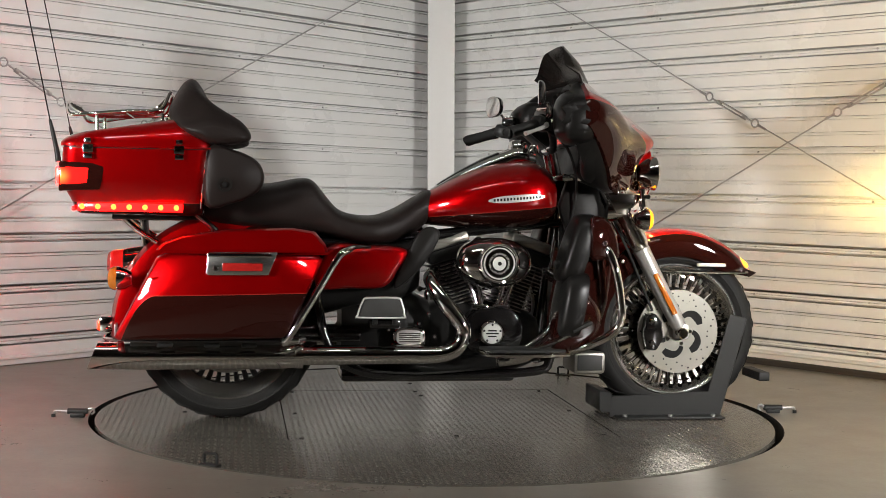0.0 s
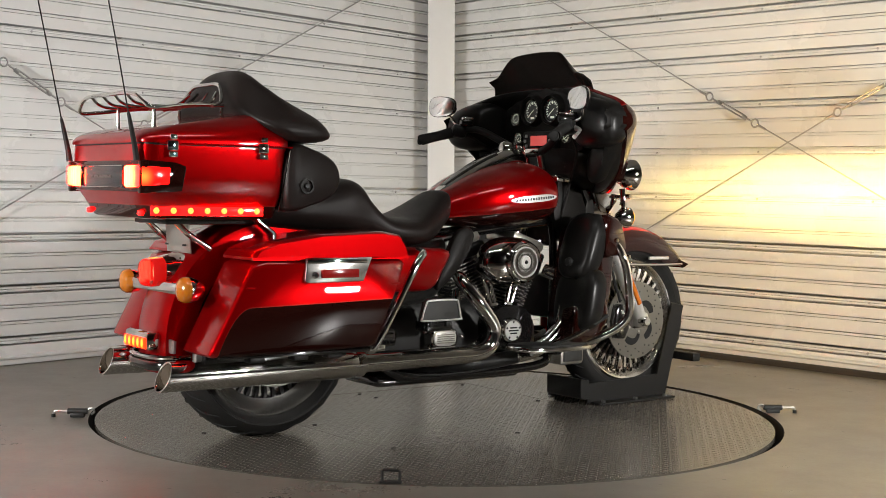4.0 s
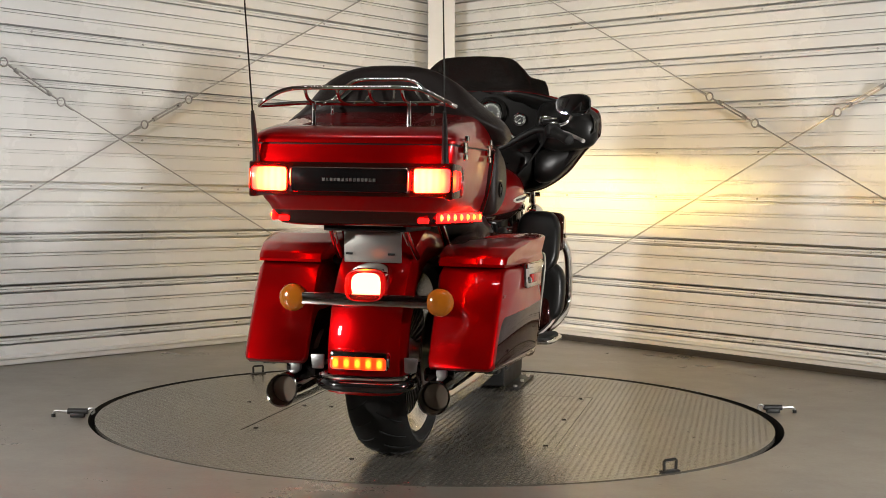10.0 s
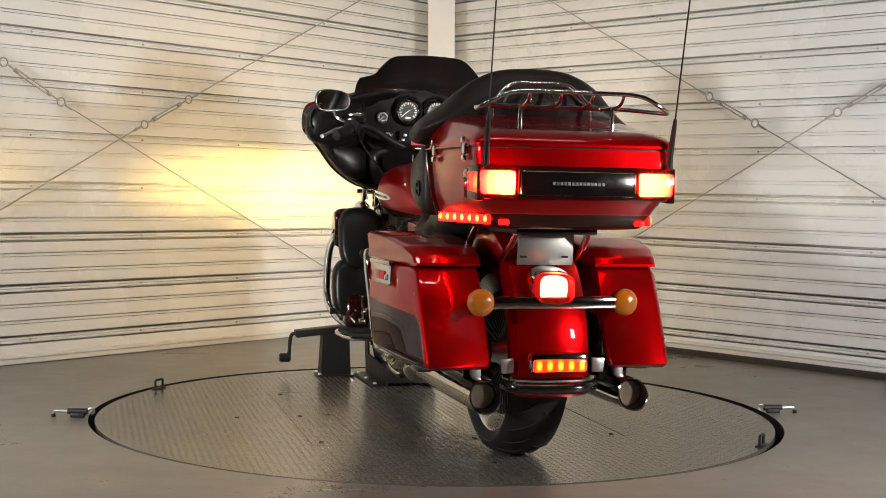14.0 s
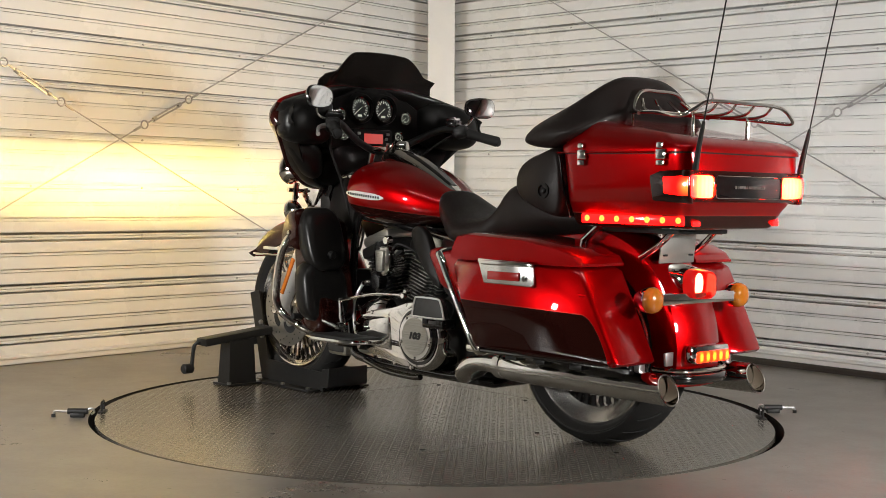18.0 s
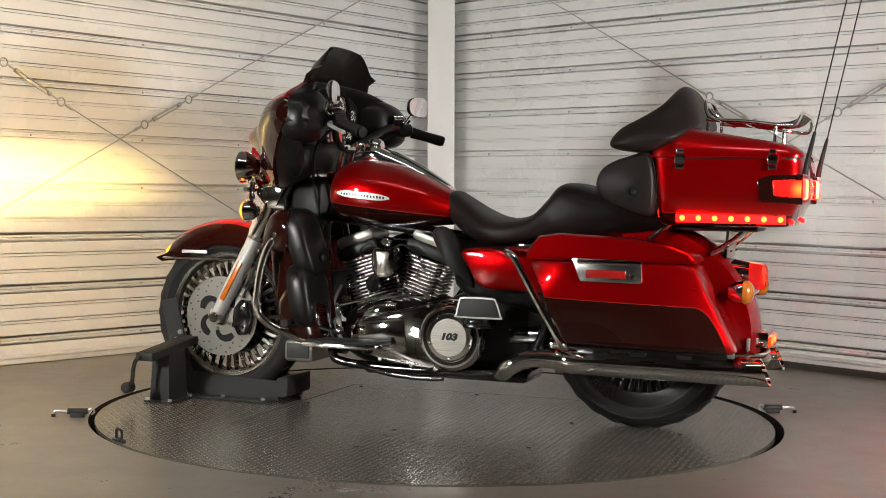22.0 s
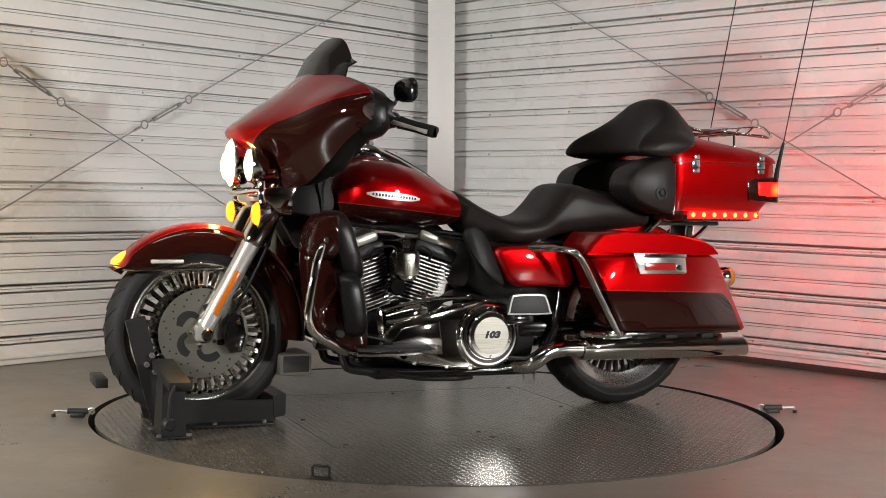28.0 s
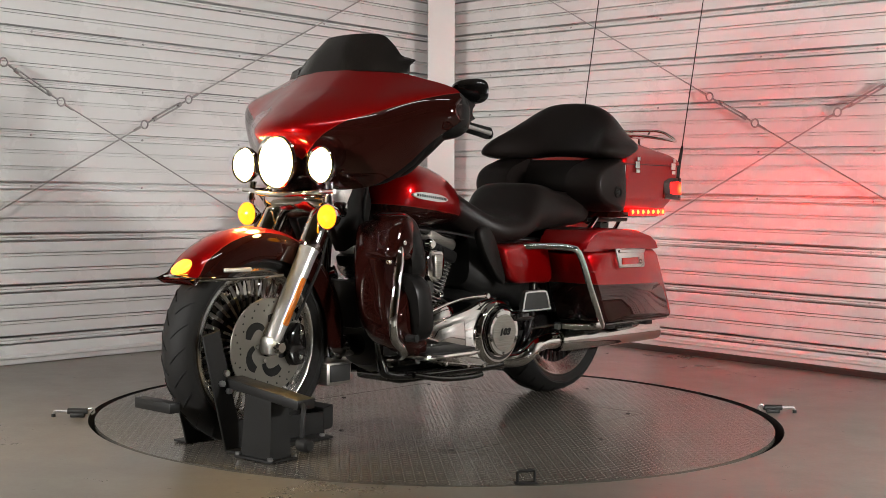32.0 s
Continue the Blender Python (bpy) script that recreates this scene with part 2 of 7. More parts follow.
M_WALL = wall_paint()
M_POST = simple("white_painted_post", (0.70, 0.69, 0.67), 0.45, 0, 0, 0.05, 3)
M_SILL = simple("dark_brown_sill", (0.035, 0.028, 0.023), 0.6, 0, 0, 0.3, 8, 0.1, 60)
# greys of the unseen ceiling and back walls, set low to keep reflections dark
M_CEIL = simple("grey_ceiling_sheet", (0.16, 0.158, 0.154), 0.6, 0, 0, 0.06, 2)
M_BACKWALL = simple("grey_wall_sheet", (0.14, 0.138, 0.133), 0.6, 0, 0, 0.08, 2)


def floor_paint():
    m, nt, b = mat("worn_grey_floor_coating")
    vec, _ = object_xyz(nt)
    big, mid, fine = noise_out(nt, vec, 0.9, 6, 0.6), noise_out(nt, vec, 6, 6, 0.65), noise_out(nt, vec, 70, 5, 0.7)
    f = math_node(nt, "ADD", math_node(nt, "MULTIPLY", big, 0.45), math_node(nt, "MULTIPLY", mid, 0.35))
    f = math_node(nt, "ADD", f, math_node(nt, "MULTIPLY", fine, 0.2))
    col = mix_colour(nt, ramp(nt, f, 0.35, 0.65), (0.135, 0.120, 0.098), (0.176, 0.157, 0.130))
    scuff = ramp(nt, noise_out(nt, vec, 7, 5, 0.6), 0.62, 0.74)
    col = mix_colour(nt, math_node(nt, "MULTIPLY", scuff, 0.30), col, (0.050, 0.045, 0.040))
    worn = ramp(nt, noise_out(nt, vec, 2.6, 7, 0.7), 0.54, 0.68)
    col = mix_colour(nt, math_node(nt, "MULTIPLY", worn, 0.30), col, (0.235, 0.210, 0.172))
    fleck = ramp(nt, noise_out(nt, vec, 26, 2, 0.4), 0.735, 0.755)
    col = mix_colour(nt, math_node(nt, "MULTIPLY", fleck, 0.75), col, (0.020, 0.016, 0.012))
    nt.links.new(col, b.inputs["Base Color"])
    nt.links.new(ramp(nt, f, 0.38, 0.62, 0.25, 0.42), b.inputs["Roughness"])
    b.inputs["Specular IOR Level"].default_value = 0.95
    bump(nt, b, math_node(nt, "ADD", fine, math_node(nt, "MULTIPLY", mid, 2.0)), 0.016, 0.003)
    return m


def tread_plate(name, dull, bright, rough, metal):
    """Worn grey steel, mottled at three scales."""
    m, nt, b = mat(name)
    vec, _ = object_xyz(nt)
    big, mid, fine = noise_out(nt, vec, 1.4, 6, 0.6), noise_out(nt, vec, 8, 6, 0.65), noise_out(nt, vec, 80, 5, 0.7)
    f = math_node(nt, "ADD", math_node(nt, "MULTIPLY", big, 0.5), math_node(nt, "MULTIPLY", mid, 0.35))
    f = math_node(nt, "ADD", f, math_node(nt, "MULTIPLY", fine, 0.15))
    nt.links.new(mix_colour(nt, ramp(nt, f, 0.35, 0.65), dull, bright), b.inputs["Base Color"])
    nt.links.new(ramp(nt, f, 0.35, 0.65, rough, rough + 0.07), b.inputs["Roughness"])
    b.inputs["Metallic"].default_value, b.inputs["Specular IOR Level"].default_value = metal, 0.9
    bump(nt, b, math_node(nt, "ADD", mid, math_node(nt, "MULTIPLY", fine, 0.4)), 0.10, 0.002)
    return m


M_FLOOR = floor_paint()
M_TREAD = tread_plate("grey_tread_plate", (0.100, 0.091, 0.075), (0.138, 0.126, 0.106), 0.20, 0.25)
M_LOZENGE = tread_plate("rubbed_tread_lozenge", (0.135, 0.123, 0.102), (0.195, 0.178, 0.150), 0.26, 0.35)


# ---- mesh tools ----
def finish(bm, smooth=38):
    bmesh.ops.recalc_face_normals(bm, faces=bm.faces)
    lim = radians(smooth)
    for fc in bm.faces:
        fc.smooth = smooth > 0
    for e in bm.edges:
        e.smooth = len(e.link_faces) == 2 and e.calc_face_angle(3.0) < lim
    return bm


def to_object(name, bm, material, smooth=38):
    finish(bm, smooth)
    me = bpy.data.meshes.new(name)
    bm.to_mesh(me)
    bm.free()
    for mt in material if isinstance(material, (list, tuple)) else (material,):
        me.materials.append(mt)
    return new(name, me)


def part(name, bm, material, parent, label="", smooth=38):
    ob = to_object(name, bm, material, smooth)
    ob.parent = parent
    if label:
        tagged(ob, label)
    return ob


def share(name, me, parent, m=None):
    ob = new(name, me)
    ob.parent = parent
    if m is not None:
        ob.matrix_basis = m
    return ob


def smooth_line(points, steps, closed=False):
    """Catmull-Rom line through the points."""
    p = [Vector(q) for q in points]
    n, out = len(p), []
    for i in range(n if closed else n - 1):
        if closed:
            a, b, c, d = p[i - 1], p[i], p[(i + 1) % n], p[(i + 2) % n]
        else:
            a, b, c, d = p[max(i - 1, 0)], p[i], p[i + 1], p[min(i + 2, n - 1)]
        for k in range(steps):
            t = k / steps
            out.append(0.5 * ((2 * b) + (c - a) * t + (2 * a - 5 * b + 4 * c - d) * t * t + (3 * b - a - 3 * c + d) * t ** 3))
    if not closed:
        out.append(p[-1].copy())
    return out


def loft(rings, closed=True, caps=True, bm=None, wrap=False, mat_index=0):
    """Quads between rings of equal length."""
    bm = bm or bmesh.new()
    vs = [[bm.verts.new(q) for q in r] for r in rings]
    n = len(vs[0])
    pairs = list(zip(vs, vs[1:]))
    if wrap:
        pairs.append((vs[-1], vs[0]))
    for r0, r1 in pairs:
        for j in range(n if closed else n - 1):
            k = (j + 1) % n
            try:
                bm.faces.new((r0[j], r0[k], r1[k], r1[j])).material_index = mat_index
            except ValueError:
                pass
    if caps and closed and not wrap:
        for r in (vs[0], vs[-1]):
            try:
                bm.faces.new(r).material_index = mat_index
            except ValueError:
                pass
    return bm


def skin(slices, steps_u=4, steps_v=4, closed=True, caps=True):
    """A smooth body through control slices: each slice is smoothed, then the slices are smoothed into one another."""
    rows = [smooth_line(s, steps_v, closed) for s in slices]
    cols = [smooth_line([r[j] for r in rows], steps_u) for j in range(len(rows[0]))]
    rings = [[c[i] for c in cols] for i in range(len(cols[0]))]
    return loft(rings, closed, caps)


def oval(cy, cz, hy, hz, x, n=3.0, count=24):
    """A rounded-square ring across x."""
    out = []
    for k in range(count):
        a = 2 * math.pi * (k + 0.5) / count
        c, s = math.cos(a), math.sin(a)
        out.append(Vector((x, cy + hy * math.copysign(abs(c) ** (2 / n), c), cz + hz * math.copysign(abs(s) ** (2 / n), s))))
    return out


def body(sections, n=3.0, count=28, steps=3):
    """Loft of ovals along x: (x, centre y, half width, bottom z, top z[, squareness])."""
    rings = [oval(s[1], (s[3] + s[4]) / 2, s[2], (s[4] - s[3]) / 2, s[0], s[5] if len(s) > 5 else n, count) for s in sections]
    cols = [smooth_line([r[j] for r in rings], steps) for j in range(count)]
    return loft([[c[i] for c in cols] for i in range(len(cols[0]))])


def tube(points, radius, steps=5, sides=12, bm=None, closed=False):
    """A round bar along a smooth line; radius may be a list, one for each point."""
    line = smooth_line(points, steps, closed) if steps > 1 else [Vector(q) for q in points]
    rad = radius if isinstance(radius, (list, tuple)) else [radius] * len(points)
    n = len(line)
    rings, up = [], None
    for i, q in enumerate(line):
        t = (line[(i + 1) % n] - line[i - 1]) if closed else (line[min(i + 1, n - 1)] - line[max(i - 1, 0)])
        t.normalize()
        if up is None:
            up = t.orthogonal()
        up = (up - t * up.dot(t)).normalized()
        w = t.cross(up)
        s = i / max(1, steps)
        k = min(int(s), len(rad) - 1)
        r = rad[k] + (rad[min(k + 1, len(rad) - 1)] - rad[k]) * (s - int(s))
        rings.append([q + (up * math.cos(a) + w * math.sin(a)) * r for a in (2 * math.pi * j / sides for j in range(sides))])
    return loft(rings, bm=bm, wrap=closed)


def spun(profile, centre, axis="y", count=40, bm=None, closed=True):
    """A body of revolution: (radius, offset along the axis) about a line through centre; a closed profile makes a ring."""
    c, rings = Vector(centre), []
    for k in range(count):
        a = 2 * math.pi * k / count
        ca, sa = math.cos(a), math.sin(a)
        ring = []
        for r, o in profile:
            if axis == "y":
                ring.append(c + Vector((r * ca, o, r * sa)))
            elif axis == "x":
                ring.append(c + Vector((o, r * ca, r * sa)))
            else:
                ring.append(c + Vector((r * ca, r * sa, o)))
        rings.append(ring)
    return loft(rings, closed=closed, caps=False, bm=bm, wrap=True)


def disc(centre, radius, half, axis="y", count=32, chamfer=0.004, bm=None):
    """A solid round plate with eased edges."""
    ch = min(chamfer, half * 0.9, radius * 0.4)
    return spun([(0.0002, -half), (radius - ch, -half), (radius, -half + ch), (radius, half - ch), (radius - ch, half), (0.0002, half)], centre, axis, count, bm, closed=False)


def box(centre, size, bevel=0.004, m=None, bm=None, segments=2):
    b2 = bmesh.new()
    bmesh.ops.create_cube(b2, size=1.0, matrix=Matrix.Diagonal((*size, 1)))
    if bevel > 0:
        bmesh.ops.bevel(b2, geom=list(b2.edges), offset=min(bevel, min(size) * 0.45), segments=segments, affect="EDGES", profile=0.5)
    t = Matrix.Translation(centre) @ (m or Matrix())
    bmesh.ops.transform(b2, matrix=t, verts=b2.verts)
    if bm is None:
        return b2
    join(bm, b2)
    return bm


def join(bm, other):
    """Adds the other mesh to bm."""
    made = {v: bm.verts.new(v.co) for v in other.verts}
    for fc in other.faces:
        nf = bm.faces.new([made[v] for v in fc.verts])
        nf.material_index = fc.material_index
    other.free()
    return bm


def prism(outline, y0, y1, bevel=0.006, segments=2, plane="xz"):
    """A plate of the outline's shape between two offsets, with rounded edges."""
    bm = bmesh.new()

    def at(p, o):
        return Vector((p[0], o, p[1])) if plane == "xz" else Vector((o, p[0], p[1])) if plane == "yz" else Vector((p[0], p[1], o))
    a = [bm.verts.new(at(p, y0)) for p in outline]
    b = [bm.verts.new(at(p, y1)) for p in outline]
    bm.faces.new(a), bm.faces.new(b)
    n = len(a)
    for i in range(n):
        bm.faces.new((a[i], a[(i + 1) % n], b[(i + 1) % n], b[i]))
    if bevel:
        bmesh.ops.bevel(bm, geom=list(bm.edges), offset=bevel, segments=segments, affect="EDGES", profile=0.5, clamp_overlap=True)
    return bm


def mirrored(bm):
    """A copy of the mesh on the other side of the bike."""
    b2 = bm.copy()
    bmesh.ops.transform(b2, matrix=Matrix.Diagonal((1, -1, 1, 1)), verts=b2.verts)
    return b2


def thing(name, label, category, group="", kind=""):
    ob = new(name)
    ob.empty_display_size = 0.1
    return tagged(ob, label, category, group, kind)


# ---- the room ----
CORNER = Vector((-0.025, 3.283, 0.0))
DIR_L = Vector((-0.642, -0.767, 0.0)).normalized()
DIR_R = Vector((0.683, -0.731, 0.0)).normalized()
PITCH, RIB_Z = 0.2286, 0.100
CEILING = 3.4


def slit(z, width, depth, base=0.0):
    """A narrow notch in the sheet, centred at z."""
    h = width / 2
    return [(z - h, base), (z - h + 0.0004, base - depth), (z + h - 0.0004, base - depth), (z + h, base)]


def rib_profile(top):
    """Height and inward offset of the sheet seen from its back: folded channels every 229 mm, two pairs of fine creases between."""
    out = [(0.0, 0.0)]
    z = RIB_Z
    while z < top:
        out += slit(z - 0.009, 0.0100, 0.042) + [(z - 0.001, -0.004)] + slit(z + 0.008, 0.0026, 0.008, -0.004) + [(z + 0.016, -0.004)] + slit(z + 0.024, 0.0115, 0.065)
        for k in (0.080, 0.152):
            out += slit(z + k, 0.0036, 0.013) + slit(z + k + 0.014, 0.0050, 0.024)
        z += PITCH
    return out + [(top, 0.0)]


def ribbed_wall(name, start, along, length):
    """Ribbed sheet on a plain back, the ribs running level; along: the wall's way from start."""
    inward = Vector((-along.y, along.x, 0))
    if inward.y > 0:
        inward = -inward
    prof = rib_profile(CEILING)
    bm = bmesh.new()
    a = [bm.verts.new(start + inward * o + Vector((0, 0, z))) for z, o in prof]
    b = [bm.verts.new(start + along * length + inward * o + Vector((0, 0, z))) for z, o in prof]
    c = [bm.verts.new(start - inward * 0.12 + Vector((0, 0, z))) for z in (CEILING, 0.0)]
    d = [bm.verts.new(start + along * length - inward * 0.12 + Vector((0, 0, z))) for z in (CEILING, 0.0)]
    ra, rb = a + c, b + d
    for i in range(len(ra)):
        j = (i + 1) % len(ra)
        bm.faces.new((ra[i], ra[j], rb[j], rb[i]))
    bm.faces.new(ra), bm.faces.new(rb)
    ob = to_object(name, bm, M_WALL, 0)
    return tagged(ob, "white ribbed steel sheet wall with level ribs", "wall", kind="structure"), inward


LENGTH = 9.6
wall_left, IN_L = ribbed_wall("wall_west", CORNER - DIR_L * 0.05, DIR_L, LENGTH)
wall_right, IN_R = ribbed_wall("wall_north", CORNER - DIR_R * 0.05, DIR_R, LENGTH)


def screw_row(wall, start, along, inward, distances):
    """Hex screw heads on the wide ribs."""
    bm = disc((0, 0, 0), 0.0055, 0.003, "y", 6, 0.001)
    me = bpy.data.meshes.new("screw")
    finish(bm, 30).to_mesh(me)
    bm.free()
    me.materials.append(M_STEEL)
    turn = Matrix.Rotation(math.atan2(-inward.x, inward.y), 4, "Z")
    for d in distances:
        for k in range(9):
            q = start + along * d + inward * -0.001 + Vector((0, 0, RIB_Z + 0.007 + PITCH * k))
            share("screw", me, wall, Matrix.Translation(q) @ turn)


screw_row(wall_left, CORNER, DIR_L, IN_L, (0.36, 0.97, 1.58, 2.19, 2.80, 3.41))
screw_row(wall_right, CORNER, DIR_R, IN_R, (0.45, 1.06, 1.67, 2.28, 2.89, 3.50))

# unseen plain walls, added to close the place behind the camera
FAR_L, FAR_R = CORNER + DIR_L * LENGTH, CORNER + DIR_R * LENGTH
BACK = FAR_L + DIR_R * LENGTH


def plain_wall(name, a, b):
    mid, d = (a + b) / 2, (b - a)
    bm = box((0, 0, 0), (d.length + 0.3, 0.12, CEILING), 0.0)
    ob = to_object(name, bm, M_BACKWALL, 0)
    ob.matrix_world = Matrix.Translation(mid + Vector((0, 0, CEILING / 2))) @ Matrix.Rotation(math.atan2(d.y, d.x), 4, "Z")
    tagged(ob, "unseen plain grey wall added behind the camera", "wall", kind="structure")


plain_wall("wall_south", FAR_L, BACK)
plain_wall("wall_east", BACK, FAR_R)

# unseen ceiling, added to close the place from above
bm = bmesh.new()
vs = [bm.verts.new(q + Vector((0, 0, CEILING)) + (q - Vector((0, -4, 0))) * 0.05) for q in (CORNER, FAR_R, BACK, FAR_L)]
top = [bm.verts.new(v.co + Vector((0, 0, 0.15))) for v in vs]
bm.faces.new(vs), bm.faces.new(top)
for i in range(4):
    bm.faces.new((vs[i], vs[(i + 1) % 4], top[(i + 1) % 4], top[i]))
tagged(to_object("ceiling", bm, M_CEIL, 0), "unseen grey ceiling added over the garage", "ceiling", kind="structure")

# base flashing along both walls; on the north wall it stands on a dark sill
for start, along, inward, lift, lab in ((CORNER, DIR_L, IN_L, 0.0, "white base flashing with a shadow joint"), (CORNER, DIR_R, IN_R, 0.026, "white base flashing above a dark sill")):
    ends = []
    for q in (start + along * 0.08, start + along * LENGTH):
        ends.append([q + inward * o + Vector((0, 0, z + lift)) for o, z in ((0.002, 0.004), (0.012, 0.004), (0.014, 0.024), (0.022, 0.030), (0.022, 0.036), (0.002, 0.044))])
    tagged(to_object("baseboard", loft(ends), M_POST, 20), lab, "flashing", kind="structure")
ends = [[q + IN_R * o + Vector((0, 0, z)) for o, z in ((0.002, 0.0), (0.030, 0.0), (0.030, 0.022), (0.024, 0.029), (0.002, 0.029))] for q in (CORNER + DIR_R * 0.08, CORNER + DIR_R * LENGTH)]
tagged(to_object("trim", loft(ends), M_SILL, 20), "dark brown sill at the foot of the wall", "sill", kind="structure")

# corner post
bm = bmesh.new()
post_c = Vector((-0.002, 2.99, 0))
lean = Matrix.Rotation(radians(-0.85), 4, "Y")
box((0, 0, CEILING / 2), (0.155, 0.09, CEILING), 0.004, bm=bm)
ob = to_object("corner_post", bm, M_POST, 30)
ob.matrix_world = Matrix.Translation(post_c + Vector((0.021, 0, 0.0))) @ lean
tagged(ob, "square white painted corner post against the ribbed walls", "post", kind="structure")

# floor with the round pit of the turntable, the pit's shade painted near-black
PIT = 1.2335
bm = bmesh.new()
N = 128
inner = [bm.verts.new((0.0045 + PIT * math.cos(2 * math.pi * k / N), 0.016 + PIT * math.sin(2 * math.pi * k / N), 0)) for k in range(N)]
deep = [bm.verts.new((v.co.x, v.co.y, -0.12)) for v in inner]
under = [bm.verts.new((v.co.x * 0.3, v.co.y * 0.3, -0.12)) for v in inner]
mid = [bm.verts.new((v.co.x * 2.2, v.co.y * 2.2, 0)) for v in inner]
outer = [bm.verts.new((math.cos(2 * math.pi * k / N) * 16, math.sin(2 * math.pi * k / N) * 16 - 4, 0)) for k in range(N)]
for k in range(N):
    j = (k + 1) % N
    bm.faces.new((inner[k], inner[j], mid[j], mid[k]))
    bm.faces.new((mid[k], mid[j], outer[j], outer[k]))
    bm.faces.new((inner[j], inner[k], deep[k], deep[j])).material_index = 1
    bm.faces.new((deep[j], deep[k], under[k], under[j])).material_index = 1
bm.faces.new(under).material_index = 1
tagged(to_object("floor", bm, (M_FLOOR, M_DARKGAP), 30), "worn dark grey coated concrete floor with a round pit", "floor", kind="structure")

# ---- the turntable ----
turntable = thing("turntable", "round grey tread-plate turntable with a square hatch, set in the floor", "turntable")
R_DISC, HATCH = 1.203, (-0.552, 0.545, -0.512, 0.538)
HX0, HX1, HY0, HY1 = HATCH


def hatch_outline(grow, n):
    """A point of the square outline for each of n angles."""
    out, cx, cy = [], (HX0 + HX1) / 2, (HY0 + HY1) / 2
    hx, hy = (HX1 - HX0) / 2 + grow, (HY1 - HY0) / 2 + grow
    for k in range(n):
        a = 2 * math.pi * k / n + math.pi / 4
        c, s = math.cos(a), math.sin(a)
        k2 = 1 / max(abs(c), abs(s))
        out.append((cx + hx * c * k2, cy + hy * s * k2))
    return out


NR = 128
square = hatch_outline(0.003, NR)
bm = bmesh.new()
tops = [bm.verts.new((R_DISC * math.cos(2 * math.pi * k / NR + math.pi / 4), R_DISC * math.sin(2 * math.pi * k / NR + math.pi / 4), 0.0)) for k in range(NR)]
lows = [bm.verts.new((v.co.x, v.co.y, -0.03)) for v in tops]
ins = [bm.verts.new((x, y, 0.0)) for x, y in square]
insl = [bm.verts.new((x, y, -0.03)) for x, y in square]
for k in range(NR):
    j = (k + 1) % NR
    bm.faces.new((tops[k], tops[j], ins[j], ins[k]))
    bm.faces.new((tops[j], tops[k], lows[k], lows[j]))
    bm.faces.new((ins[k], ins[j], insl[j], insl[k]))
    bm.faces.new((lows[k], lows[j], insl[j], insl[k]))
part("outer_plate", bm, M_TREAD, turntable, smooth=20)
bm = box(((HX0 + HX1) / 2, (HY0 + HY1) / 2, -0.0155), (HX1 - HX0, HY1 - HY0, 0.03), 0.002, segments=1)
part("hatch_plate", bm, M_TREAD, turntable, "square tread-plate hatch, set flush", 20)

def lozenges(pitch=0.0215, half_long=0.0092, half_wide=0.0028, height=0.00065):
    """Raised lozenges over the whole plate, set crosswise in turn, clear of the hatch joint."""
    verts, faces = [], []
    n = int(1.19 / pitch)
    for i in range(-n, n + 1):
        for j in range(-n, n + 1):
            x, y = (i + 0.5) * pitch, (j + 0.5) * pitch
            joint = (min(abs(x - HX0), abs(x - HX1)) < 0.010 and HY0 - 0.01 < y < HY1 + 0.01) or (min(abs(y - HY0), abs(y - HY1)) < 0.010 and HX0 - 0.01 < x < HX1 + 0.01)
            if math.hypot(x, y) > 1.188 or joint:
                continue
            t = math.pi / 4 if (i + j) % 2 else -math.pi / 4
            c, q, k = math.cos(t), math.sin(t), len(verts)
            for u, v, w in ((-half_long, 0, 0.0002), (0, -half_wide, 0.0002), (half_long, 0, 0.0002), (0, half_wide, 0.0002), (-half_long * 0.55, 0, height), (half_long * 0.55, 0, height)):
                verts.append((x + u * c - v * q, y + u * q + v * c, w))
            faces += [(k, k + 1, k + 4), (k + 1, k + 5, k + 4), (k + 1, k + 2, k + 5), (k + 2, k + 3, k + 5), (k + 3, k + 4, k + 5), (k + 3, k, k + 4)]
    me = bpy.data.meshes.new("tread_lozenge")
    me.from_pydata(verts, [], faces)
    me.materials.append(M_LOZENGE)
    return tagged(share("tread_lozenge", me, turntable), "rubbed raised lozenges of the tread plate", kind="stuff")


lozenges()
# skirt added under the plate, near-black to stand for shade in the gap
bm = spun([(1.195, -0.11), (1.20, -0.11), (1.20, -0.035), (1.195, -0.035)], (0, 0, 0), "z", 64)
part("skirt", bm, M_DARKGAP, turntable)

# ---- the motorcycle, built along x with the turntable's axis at x = 0 ----
bike = thing("motorcycle", "candy red and black touring motorcycle with chrome trim, lamps lit", "motorcycle")
FRONT, REAR, WHEEL_Z = 0.862, -0.750, 0.314


def both(name, make, material, parent=None, label="", smooth=38):
    """The same part on both sides of the bike: made on the left, mirrored to the right. Returns the two."""
    bm = make()
    other = mirrored(bm)
    return (part(name, bm, material, parent or bike, label, smooth), part(name, other, material, parent or bike, label, smooth))


